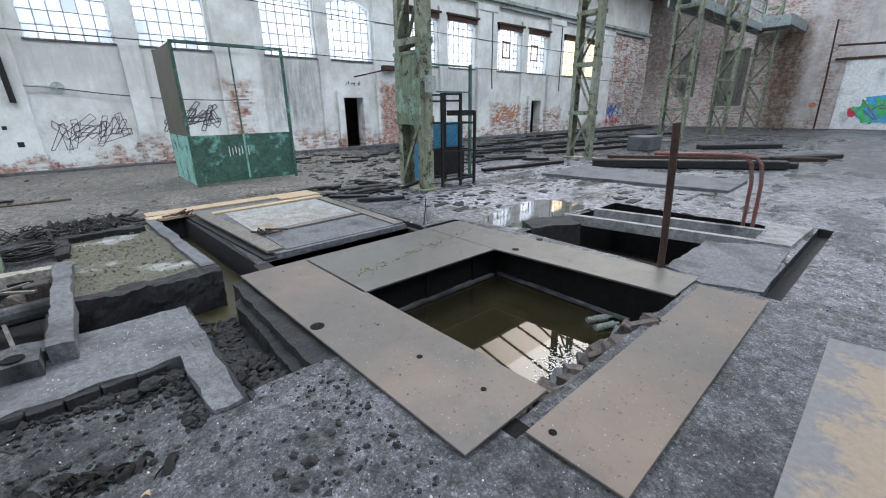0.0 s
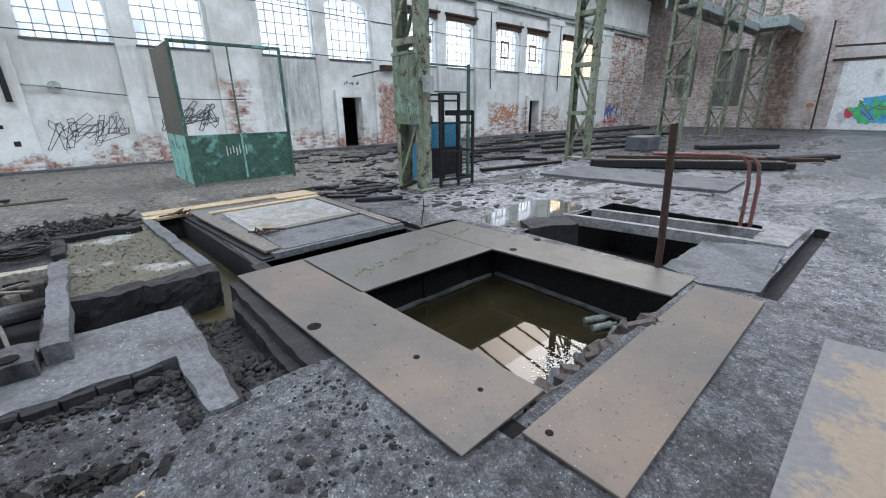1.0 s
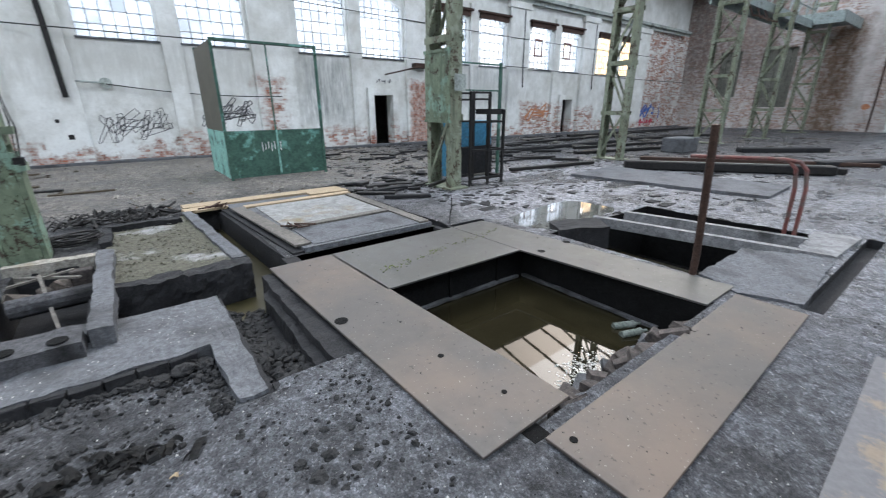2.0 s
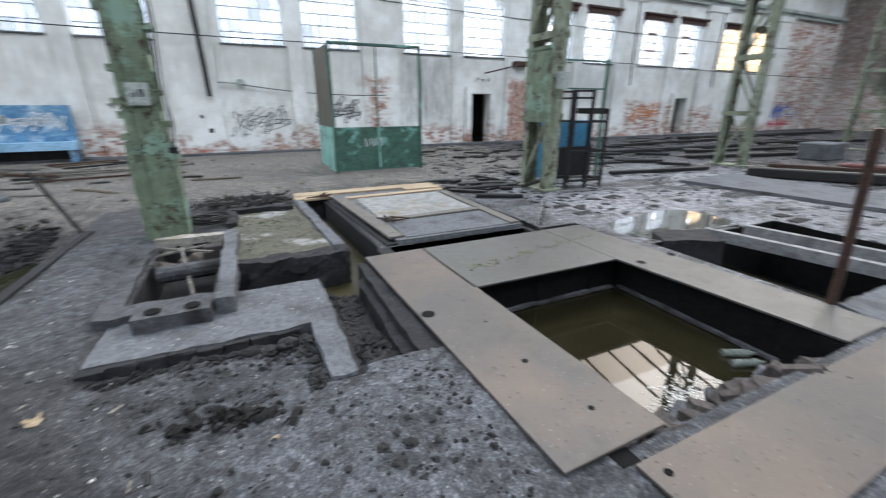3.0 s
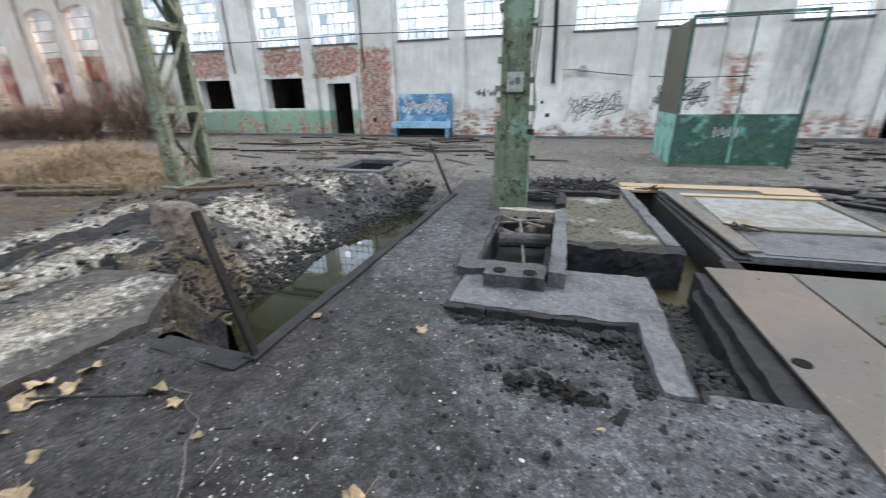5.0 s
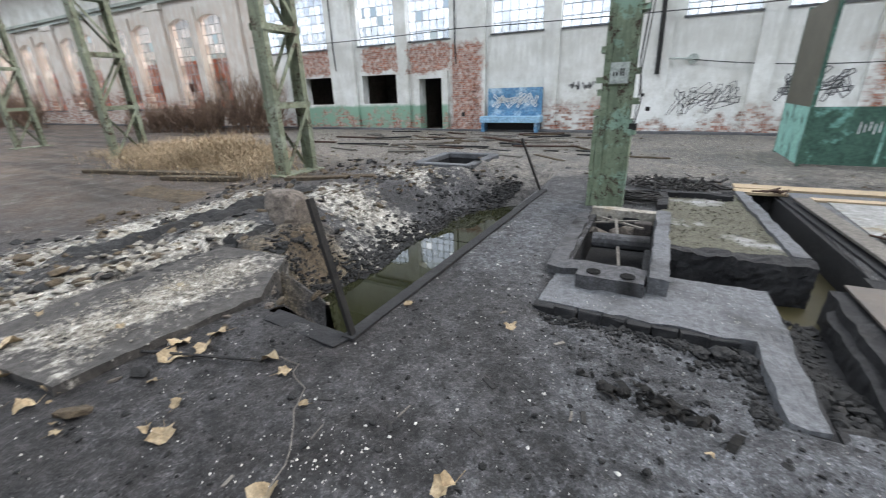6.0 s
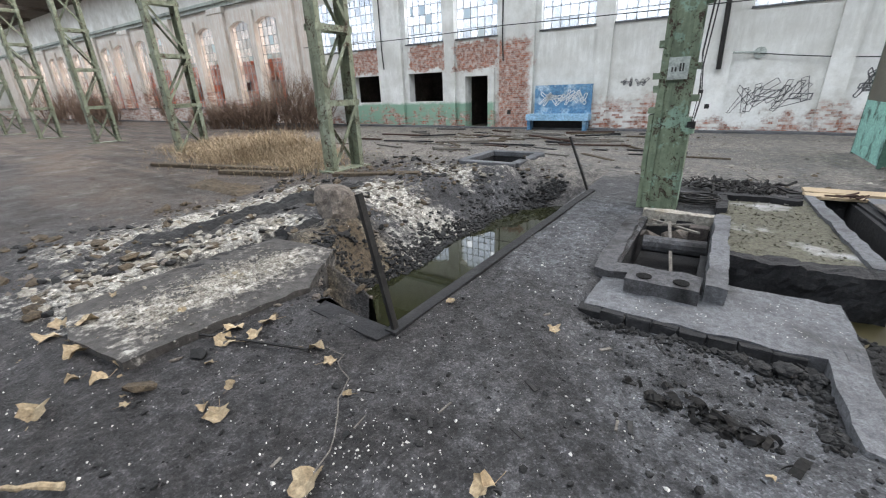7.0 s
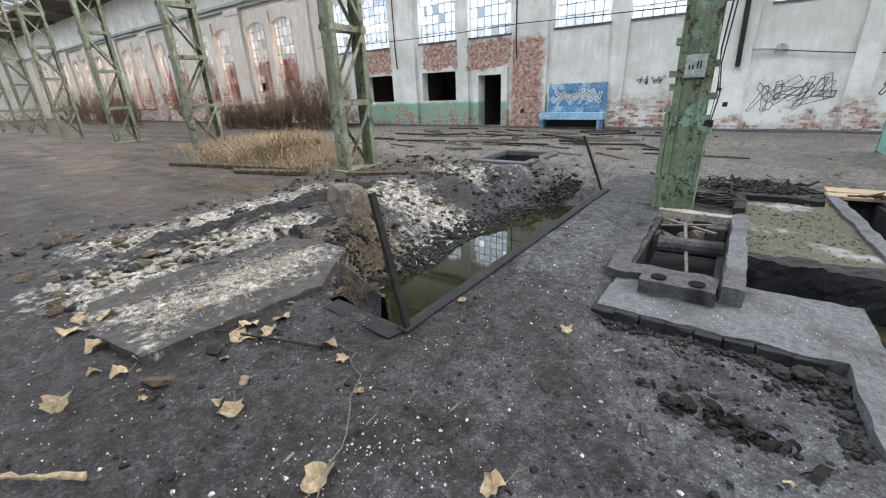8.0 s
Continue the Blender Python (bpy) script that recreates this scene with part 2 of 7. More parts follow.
M["brick_sooty"] = plain("brick_sooty", (0.03, 0.027, 0.026), (0.13, 0.11, 0.10), 18, 0.9, 0, 0.7, 0.01, vary=0.6, islands=False)
M["sand"] = plain("sand", (0.045, 0.044, 0.034), (0.15, 0.145, 0.11), 28, 0.95, 0, 0.9, 0.02, (0.30, 0.30, 0.30), 1.3, (0.56, 0.66))
M["leaf_dry"] = plain("leaf_dry", (0.22, 0.15, 0.08), (0.52, 0.43, 0.29), 9, 0.85, 0, 0.3, 0.004, vary=0.6)
M["chips"] = plain("chips", (0.58, 0.57, 0.53), (0.8, 0.79, 0.75), 9, 0.8, 0, 0.2, 0.004, vary=0.6, islands=True)
M["dark_room"] = plain("dark_room", (0.05, 0.045, 0.04), (0.11, 0.10, 0.09), 3, 0.95)
M["blue_paint"] = plain("blue_paint", (0.05, 0.14, 0.26), (0.13, 0.27, 0.42), 4, 0.6, 0, 0.2, 0.003, (0.36, 0.48, 0.58), 3.0, (0.52, 0.66))
M["blue_pale"] = plain("blue_pale", (0.22, 0.42, 0.62), (0.36, 0.56, 0.72), 4, 0.6)
M["white_paint"] = plain("white_paint", (0.58, 0.60, 0.60), (0.74, 0.75, 0.75), 5, 0.8, stain=(0.36, 0.38, 0.38), stain_scale=1.1)
M["grey_steel"] = plain("grey_steel", (0.22, 0.26, 0.25), (0.36, 0.41, 0.40), 8, 0.6, 0.1, stain=(0.10, 0.09, 0.08), stain_scale=3)
M["cable"] = plain("cable", (0.02, 0.02, 0.02), (0.06, 0.06, 0.06), 10, 0.8)
M["dry_grass"] = plain("dry_grass", (0.34, 0.25, 0.155), (0.58, 0.46, 0.31), 3, 0.95, vary=0.5, islands=True)
M["brush"] = plain("brush", (0.15, 0.10, 0.075), (0.31, 0.215, 0.155), 2, 0.95, vary=0.5, islands=True)
M["roof"] = plain("roof", (0.10, 0.085, 0.07), (0.18, 0.15, 0.125), 3, 0.95)
M["paint_black"] = plain("paint_black", (0.09, 0.09, 0.095), (0.24, 0.24, 0.245), 9, 0.9)
M["outside"] = plain("outside", (0.20, 0.19, 0.17), (0.30, 0.29, 0.26), 1, 0.95)
M["bottle"] = plain("bottle", (0.09, 0.11, 0.095), (0.22, 0.24, 0.22), 12, 0.3, spec=0.5)
M["moss"] = plain("moss", (0.07, 0.09, 0.03), (0.15, 0.17, 0.07), 25, 0.95)


def water_material(name, tint, rough=0.02):
    m, t, p = nodes_of(name)
    n = noise_tex(t, coords(t), 3.0, 4)
    lk(t, mix(t, ramp(t, n, (0.35, 0.0), (0.7, 1.0)), tint, tuple(v * 1.8 for v in tint)), p.inputs["Base Color"])
    p.inputs["Roughness"].default_value, p.inputs["IOR"].default_value = rough, 1.33
    p.inputs["Specular IOR Level"].default_value = 0.5
    bump(t, p, noise_tex(t, coords(t), 9.0, 2), 0.02, 0.004)
    return m


M["water_brown"] = water_material("water_brown", (0.011, 0.0095, 0.005))
M["water_green"] = water_material("water_green", (0.013, 0.014, 0.007))
M["water_murky"] = water_material("water_murky", (0.03, 0.026, 0.012), 0.4)
M["water_thin"] = water_material("water_thin", (0.06, 0.06, 0.055), 0.04)


def glass_material(name, tint, clear):
    m, t, p = nodes_of(name)
    out = t.nodes["Material Output"]
    tr = t.nodes.new("ShaderNodeBsdfTransparent")
    tl = t.nodes.new("ShaderNodeBsdfTranslucent")
    ms = t.nodes.new("ShaderNodeMixShader")
    dirt = noise_tex(t, coords(t), 2.2, 6, 0.6)
    r = rnd_object(t)
    lk(t, mix(t, ramp(t, r, (0.0, 0.0), (1.0, 1.0)), tint, tuple(v * 0.85 for v in tint)), tl.inputs[0])
    lk(t, mix(t, r, tint, tuple(v * 0.85 for v in tint)), tr.inputs[0])
    f = mth(t, 'MULTIPLY_ADD', mth(t, 'MULTIPLY_ADD', r, 0.35, dirt), 0.4, clear - 0.25, clamp=True)
    lk(t, f, ms.inputs[0]), lk(t, tr.outputs[0], ms.inputs[2]), lk(t, tl.outputs[0], ms.inputs[1])
    lk(t, ms.outputs[0], out.inputs[0])
    return m


M["glass"] = glass_material("glass", (0.70, 0.735, 0.785), 0.75)
# The low sun's warm glow is put into this pane tint.
M["glass_sun_tint"] = glass_material("glass_sun_tint", (0.95, 0.80, 0.62), 0.75)
M["glass_clear"] = glass_material("glass_clear", (0.9, 0.85, 0.82), 0.85)


def ground_material():
    m, t, p = nodes_of("ground_soot")
    g = t.nodes.new("ShaderNodeNewGeometry")
    co = g.outputs["Position"]
    sp = t.nodes.new("ShaderNodeSeparateXYZ")
    lk(t, co, sp.inputs[0])
    x, y = sp.outputs[0], sp.outputs[1]
    n0, n1, n2, n3, n4 = noise_tex(t, co, 0.45, 7, 0.6), noise_tex(t, co, 1.7, 10, 0.72), noise_tex(t, co, 9, 9, 0.75), noise_tex(t, co, 70, 5, 0.75), noise_tex(t, co, 28, 7, 0.75)
    soot = ramp(t, n2, (0.35, (0.017, 0.017, 0.018)), (0.66, (0.058, 0.057, 0.06)))
    grey = ramp(t, n2, (0.33, (0.045, 0.045, 0.048)), (0.66, (0.145, 0.145, 0.152)))
    brown = ramp(t, n2, (0.33, (0.030, 0.025, 0.021)), (0.66, (0.105, 0.086, 0.07)))
    # White deposit; the floor's whitish sheen is put into this colour too.
    salt_sheen = ramp(t, n2, (0.33, (0.14, 0.14, 0.15)), (0.62, (0.43, 0.43, 0.46)))
    c = mix(t, ramp(t, n1, (0.44, 0.0), (0.6, 1.0)), soot, grey)
    left = mth(t, 'MULTIPLY_ADD', mth(t, 'ADD', x, mth(t, 'MULTIPLY', n0, 4.0)), -0.35, -0.9, clamp=True)
    left = mth(t, 'MULTIPLY', left, mth(t, 'MULTIPLY_ADD', mth(t, 'SUBTRACT', y, mth(t, 'MULTIPLY', x, -0.12)), 1.2, -0.1, clamp=True))
    c = mix(t, mth(t, 'MULTIPLY', left, ramp(t, n1, (0.35, 0.3), (0.6, 0.9))), c, brown)
    far_left = mth(t, 'MULTIPLY_ADD', mth(t, 'ADD', x, mth(t, 'MULTIPLY', n0, 3.0)), -0.3, -1.45, clamp=True)
    c = mix(t, mth(t, 'MULTIPLY', far_left, ramp(t, n0, (0.35, 0.25), (0.6, 0.9))), c, (0.14, 0.103, 0.078))
    drift = ramp(t, noise_tex(t, coords(t, (0.16, 1.0, 1.0)), 0.75, 8, 0.65), (0.47, 0.0), (0.6, 0.85))
    c = mix(t, mth(t, 'MULTIPLY', far_left, drift), c, (0.035, 0.029, 0.025))
    right = mth(t, 'MULTIPLY_ADD', mth(t, 'SUBTRACT', x, 3.4), 0.6, 0.0, clamp=True)
    near = mth(t, 'MULTIPLY', mth(t, 'MULTIPLY_ADD', mth(t, 'SUBTRACT', 9.0, y), 0.4, 0.0, clamp=True), mth(t, 'MULTIPLY_ADD', mth(t, 'ADD', x, mth(t, 'MULTIPLY', n0, 3.0)), -0.3, 4.6, clamp=True))
    f = mth(t, 'MULTIPLY', mth(t, 'MULTIPLY', right, near), ramp(t, mth(t, 'MULTIPLY_ADD', n1, 0.6, mth(t, 'MULTIPLY', n2, 0.4)), (0.43, 0.12), (0.53, 1.0)))
    c = mix(t, f, c, salt_sheen)
    wob = mth(t, 'MULTIPLY_ADD', mth(t, 'ADD', n1, n2), 2.2, -2.3)
    bare = ramp(t, n2, (0.33, (0.12, 0.108, 0.094)), (0.64, (0.34, 0.31, 0.27)))
    c = mix(t, mth(t, 'MULTIPLY', box_mask(t, (x, None, y), -16.0, 9.0, 7.6, 17.0, wob, 1.6), ramp(t, n1, (0.4, 0.4), (0.6, 0.95))), c, bare)
    wet = mth(t, 'MULTIPLY', right, ramp(t, noise_tex(t, coords(t, (0.45, 0.9, 1.0)), 0.9, 9, 0.68), (0.50, 0.0), (0.56, 1.0)))
    c = mix(t, mth(t, 'MULTIPLY', wet, 0.6), c, (0.03, 0.029, 0.028))
    dust = ramp(t, n2, (0.34, (0.085, 0.089, 0.098)), (0.66, (0.235, 0.246, 0.27)))
    for x0, x1, y0, y1 in ((-0.5, 0.9, 0.2, 1.75), (0.6, 1.4, -0.4, 1.5), (2.5, 7.5, -2.0, -0.3), (-2.0, -1.3, 2.6, 5.5)):
        c = mix(t, mth(t, 'MULTIPLY', box_mask(t, (x, None, y), x0, x1, y0, y1, wob, 0.9), 0.5), c, dust)
    worn = mth(t, 'MULTIPLY_ADD', mth(t, 'ADD', x, mth(t, 'MULTIPLY', n1, 1.2)), 0.55, 0.35, clamp=True)
    worn = mth(t, 'MULTIPLY', worn, mth(t, 'MULTIPLY_ADD', y, -0.8, 2.6, clamp=True))
    c = mix(t, mth(t, 'MULTIPLY', worn, ramp(t, n1, (0.4, 0.14), (0.6, 0.6))), c, dust)
    # darker floor colour towards the near left
    soft = mth(t, 'MULTIPLY', mth(t, 'MULTIPLY_ADD', mth(t, 'ADD', x, mth(t, 'MULTIPLY', n1, 1.0)), -0.7, -0.1, clamp=True), mth(t, 'MULTIPLY_ADD', y, -0.5, 1.6, clamp=True))
    near_dark = ramp(t, n2, (0.36, (0.013, 0.012, 0.0125)), (0.68, (0.072, 0.066, 0.066)))
    c = mix(t, mth(t, 'MULTIPLY', soft, ramp(t, n1, (0.4, 0.75), (0.65, 0.3))), c, near_dark)
    strip = 0.0
    for x0, x1, y0, y1 in ((-5.35, -4.6, 0.0, 2.6), (-6.8, -6.1, 0.5, 4.2), (-5.6, -3.6, 4.0, 4.9), (-5.6, -4.4, 6.2, 7.0), (-4.0, -3.3, 2.6, 3.6)):
        b = box_mask(t, (x, None, y), x0, x1, y0, y1, wob, 0.5)
        strip = b if strip == 0.0 else mth(t, 'MAXIMUM', strip, b)
    pale = ramp(t, n2, (0.36, (0.17, 0.15, 0.12)), (0.58, (0.56, 0.54, 0.49)))
    c = mix(t, strip, c, pale)
    straw_soil = ramp(t, n2, (0.36, (0.06, 0.047, 0.033)), (0.64, (0.25, 0.205, 0.14)))
    c = mix(t, mth(t, 'MULTIPLY', box_mask(t, (x, None, y), -4.5, -3.35, 1.5, 3.3, mth(t, 'MULTIPLY', wob, 0.4), 0.4), ramp(t, n1, (0.4, 0.5), (0.55, 0.95))), c, straw_soil)
    c = mix(t, 0.5, c, ramp(t, n4, (0.36, 0.45), (0.5, 0.95), (0.66, 1.4)), 'MULTIPLY')
    c = mix(t, 0.38, c, ramp(t, n3, (0.38, 0.4), (0.5, 1.0), (0.62, 1.5)), 'MULTIPLY')
    pc1, pd1 = pebbles(t, co, 42)
    pc2, pd2 = pebbles(t, co, 110)
    grit = ramp(t, n1, (0.4, 0.9), (0.62, 0.45))
    c = mix(t, mth(t, 'MULTIPLY', grit, 0.55), c, ramp(t, pc1, (0.2, 0.3), (0.7, 1.3), (0.95, 2.4)), 'MULTIPLY')
    c = mix(t, 0.5, c, ramp(t, pc2, (0.2, 0.5), (0.72, 1.15), (0.95, 3.0)), 'MULTIPLY')
    c = mix(t, ramp(t, n3, (0.64, 0.0), (0.69, 0.75)), c, (0.27, 0.265, 0.25))
    lk(t, c, p.inputs["Base Color"])
    lk(t, mix(t, wet, ramp(t, n1, (0.34, 0.42), (0.62, 0.92)), 0.22), p.inputs["Roughness"])
    p.inputs["Specular IOR Level"].default_value = 0.35
    bump(t, p, mth(t, 'ADD', mth(t, 'ADD', n2, mth(t, 'MULTIPLY', n4, 0.6)), mth(t, 'ADD', mth(t, 'MULTIPLY', n3, 0.35), mth(t, 'MULTIPLY', mth(t, 'MULTIPLY', pd1, grit), -0.35))), 1.0, 0.05)
    return m


M["ground"] = ground_material()


def banded_plate():
    """Grey steel with one broad uneven band of tan rust along its middle."""
    m, t, p = nodes_of("plate_banded")
    co = coords(t)
    sp = t.nodes.new("ShaderNodeSeparateXYZ")
    lk(t, co, sp.inputs[0])
    a, b = noise_tex(t, co, 3.5, 8, 0.7), noise_tex(t, co, 22, 7, 0.7)
    grey = ramp(t, b, (0.3, (0.085, 0.084, 0.088)), (0.7, (0.135, 0.132, 0.136)))
    tan = ramp(t, b, (0.3, (0.15, 0.118, 0.085)), (0.7, (0.205, 0.163, 0.12)))
    w = mth(t, 'MULTIPLY_ADD', mth(t, 'ADD', a, mth(t, 'MULTIPLY', b, 0.35)), 0.9, -0.6)
    f = box_mask(t, (sp.outputs[0], None, sp.outputs[1]), 1.95, 3.62, -1.08, -0.86, w, 0.1)
    lk(t, mix(t, f, grey, tan), p.inputs["Base Color"])
    p.inputs["Roughness"].default_value, p.inputs["Specular IOR Level"].default_value = 0.62, 0.4
    bump(t, p, b, 0.12, 0.003)
    return m


M["plate_banded"] = banded_plate()
M["soil_brown"] = plain("soil_brown", (0.03, 0.024, 0.018), (0.16, 0.125, 0.085), 14, 0.95, 0, 0.9, 0.04)

# ---- mesh helpers ----
def box(bm, x0, x1, y0, y1, z0, z1, m=None):
    vs = [bm.verts.new((x, y, z)) for z in (z0, z1) for x, y in ((x0, y0), (x1, y0), (x1, y1), (x0, y1))]
    for f in ((3, 2, 1, 0), (4, 5, 6, 7), (0, 1, 5, 4), (1, 2, 6, 5), (2, 3, 7, 6), (3, 0, 4, 7)):
        bm.faces.new([vs[i] for i in f])
    if m is not None:
        bmesh.ops.transform(bm, matrix=m, verts=vs)
    return vs


def prism(bm, poly, z0, z1):
    """A slab over a polygon, given anticlockwise from above."""
    lo = [bm.verts.new((x, y, z0)) for x, y in poly]
    hi = [bm.verts.new((x, y, z1)) for x, y in poly]
    n = len(poly)
    bm.faces.new(hi), bm.faces.new(lo[::-1])
    for i in range(n):
        bm.faces.new((lo[i], lo[(i + 1) % n], hi[(i + 1) % n], hi[i]))
    return lo + hi


def bar(bm, p, q, w, h):
    """A beam of section w by h from p to q."""
    p, q = Vector(p), Vector(q)
    d = q - p
    m = Matrix.Translation(p) @ d.to_track_quat("X", "Z").to_matrix().to_4x4()
    return box(bm, 0, d.length, -w / 2, w / 2, -h / 2, h / 2, m)


def rod(bm, pts, r, n=8):
    """A round bar or pipe through points."""
    pts = [Vector(p) for p in pts]
    rings = []
    for i, p in enumerate(pts):
        d = (pts[min(i + 1, len(pts) - 1)] - pts[max(i - 1, 0)]).normalized()
        q = d.to_track_quat("Z", "X").to_matrix()
        rings.append([bm.verts.new(p + q @ Vector((math.cos(a) * r, math.sin(a) * r, 0))) for a in (2 * math.pi * k / n for k in range(n))])
    for a, b in zip(rings, rings[1:]):
        for k in range(n):
            bm.faces.new((a[k], a[(k + 1) % n], b[(k + 1) % n], b[k]))
    bm.faces.new(rings[0][::-1]), bm.faces.new(rings[-1])


def stone(bm, c, size, rng, flat=0.6):
    """A broken lump: a jittered box with cut corners."""
    vs = bmesh.ops.create_icosphere(bm, subdivisions=1, radius=1.0)["verts"]
    sx, sy, sz = (size * rng.uniform(0.6, 1.25) for _ in range(3))
    e = Euler((rng.uniform(-0.5, 0.5), rng.uniform(-0.5, 0.5), rng.uniform(0, 6.3))).to_matrix()
    for v in vs:
        k = rng.uniform(0.72, 1.2)
        o = Vector((max(-0.75, min(0.75, v.co.x)) * sx * k, max(-0.75, min(0.75, v.co.y)) * sy * k, max(-0.7, min(0.7, v.co.z)) * sz * flat * k))
        v.co = Vector(c) + e @ o


def roughen(bm, amount, scale=3.0, keep_below=None):
    for v in bm.verts:
        if keep_below is None or v.co.z > keep_below:
            v.co += noise.noise_vector(v.co * scale) * amount


def cut(bm, size):
    """Cuts long edges until none is much longer than size."""
    for _ in range(7):
        long = [e for e in bm.edges if e.calc_length() > size * 1.5]
        if not long:
            break
        bmesh.ops.subdivide_edges(bm, edges=long, cuts=1, use_grid_fill=True)


def bevel(bm, w, seg=1):
    bmesh.ops.bevel(bm, geom=bm.edges[:], offset=w, segments=seg, affect='EDGES', clamp_overlap=True)


def part(name, bm, material, parent=None, label="", smooth=False):
    me = bpy.data.meshes.new(name)
    bmesh.ops.recalc_face_normals(bm, faces=bm.faces)
    if smooth:
        for f in bm.faces:
            f.smooth = True
    bm.to_mesh(me)
    bm.free()
    me.materials.append(M[material] if isinstance(material, str) else material)
    ob = new(name, me)
    if parent:
        ob.parent = parent
    if label:
        ob["label"] = label
    return ob


def piece(name, me, m, parent):
    """One more object on a mesh that exists."""
    ob = new(name, me)
    ob.parent = parent
    ob.matrix_basis = m
    return ob


def thing(name, label, category, group="", kind="", at=(0, 0, 0)):
    ob = tagged(new(name), label, category, group, kind)
    ob.location = at
    return ob


def solid(name, bm, material, label, category, group="", kind=""):
    return tagged(part(name, bm, material), label, category, group, kind)


def boxes(*rows):
    bm = bmesh.new()
    for r in rows:
        box(bm, *r)
    return bm


# ---- the hall ----
WALL_Y, END_X, LEFT_X, BACK_Y, TOP = 16.0, 38.0, -78.0, -12.0, 9.6
BAY = 6.5
SILL, HEAD = 3.6, 5.6

# openings of the long wall: x0, x1, z0, z1
window_spans = []
for n in range(-3, 5):
    a = -0.2 + BAY * n - (0.0 if n > -1 else 0.1)
    window_spans += [(a, a + 2.0), (a + 2.65, a + 4.65)]
tall_spans = []
for n in range(-11, -3):
    a = -0.95 + BAY * n
    tall_spans += [(a, a + 2.0), (a + 2.65, a + 4.65)]
door_spans = [(9.35, 10.3, 0.0, 2.1), (22.5, 23.5, 0.0, 2.0), (-10.1, -9.0, 0.0, 2.1)]
hatch_spans = [(-13.25, -11.35, 1.1, 2.35), (-16.9, -15.1, 1.1, 2.35)]


def pierced(bm, a0, a1, z0, z1, holes, place):
    """A wall from a0 to a1 and z0 to z1 with rectangular holes; place(a, z, side) gives the corner."""
    al = sorted({a0, a1, *(h[0] for h in holes), *(h[1] for h in holes)})
    zl = sorted({z0, z1, *(h[2] for h in holes), *(h[3] for h in holes)})
    full = {}
    for i in range(len(al) - 1):
        for k in range(len(zl) - 1):
            ca, cz = (al[i] + al[i + 1]) / 2, (zl[k] + zl[k + 1]) / 2
            full[i, k] = not any(h[0] < ca < h[1] and h[2] < cz < h[3] for h in holes)
    vert = {}
    def v(i, k, s):
        if (i, k, s) not in vert:
            vert[i, k, s] = bm.verts.new(place(al[i], zl[k], s))
        return vert[i, k, s]
    for (i, k), f in full.items():
        if not f:
            continue
        for s in (0, 1):
            bm.faces.new([v(i, k, s), v(i + 1, k, s), v(i + 1, k + 1, s), v(i, k + 1, s)])
        for di, dk, e in ((-1, 0, ((i, k), (i, k + 1))), (1, 0, ((i + 1, k), (i + 1, k + 1))), (0, -1, ((i, k), (i + 1, k))), (0, 1, ((i, k + 1), (i + 1, k + 1)))):
            if not full.get((i + di, k + dk), False):
                (p, q), (r, s) = e
                bm.faces.new([v(p, q, 0), v(r, s, 0), v(r, s, 1), v(p, q, 1)])


holes = [(a, b, SILL, HEAD + 0.28) for a, b in window_spans] + [(a, b, 1.0, HEAD + 0.28) for a, b in tall_spans] + door_spans + hatch_spans
bm = bmesh.new()
pierced(bm, LEFT_X, END_X + 0.5, -0.4, TOP, holes, lambda a, z, s: (a, WALL_Y + 0.18 + 0.45 * s, z))
M["wall_long"] = wall_material("wall_long", 0, (0.76, 0.77, 0.75), [
    (-8.55, -7.15, -1, 3.3, 0.28), (-10.6, -8.6, 2.4, 3.5, 0.1), (-13.2, -11.2, 2.45, 3.5, 0.1), (-17.0, -15.1, 2.45, 3.5, 0.1),
    (11.2, 12.5, -1, 2.7, 0.25), (18.6, 22.3, 0.1, 1.75, 0.35), (23.9, 26.0, -1, 1.5, 0.4), (4.7, 5.5, 0.2, 2.6, 0.4),
    (32.3, 40.0, -1, 7.0, 0.5), (7.0, 8.9, -1, 0.7, 0.4), (-4.6, -2.2, -1, 0.9, 0.4), (-60, -30, -1, 2.2, 0.6), (-30, -19.5, -1, 1.4, 0.5)],
    bands=[(-17.0, -8.7, -0.3, 1.02, (0.24, 0.38, 0.29), 0.12), (6.25, 8.2, 1.1, 3.5, (0.24, 0.25, 0.24), 0.8), (12.6, 18.2, 1.6, 3.5, (0.42, 0.43, 0.42), 0.8), (-80, -18.5, -1, 6.8, (0.52, 0.43, 0.36), 1.5), (-18, 5, 2.2, 3.6, (0.5, 0.5, 0.47), 1.2)])
tagged(part("wall_north", bm, "wall_long"), "long plastered hall wall, limewash peeling off red brick", "wall", kind="structure")

# shallow piers between the windows
for n in range(-12, 6):
    bm = bmesh.new()
    a = (-0.2 if n > -4 else -0.85) + BAY * n
    box(bm, a + 4.75, a + 6.2, WALL_Y, WALL_Y + 0.18, -0.4, 6.45)
    box(bm, a + 4.65, a + 6.3, WALL_Y - 0.06, WALL_Y + 0.18, 6.45, 6.75)
    tagged(part("wall_pier", bm, "wall_long"), "broad shallow plastered wall pier with a simple cap", "pier", kind="structure")
    bm = boxes((a + 2.06, a + 2.58, WALL_Y + 0.04, WALL_Y + 0.18, -0.4 if n > -4 else 1.0, 6.3))
    tagged(part("wall_pier_narrow", bm, "wall_long"), "narrow plastered pier between two windows", "pier", kind="structure")
bm = bmesh.new()
box(bm, LEFT_X, END_X, WALL_Y - 0.02, WALL_Y + 0.18, 6.75, 6.95)
box(bm, LEFT_X, END_X, WALL_Y - 0.16, WALL_Y + 0.18, 6.95, 7.12)
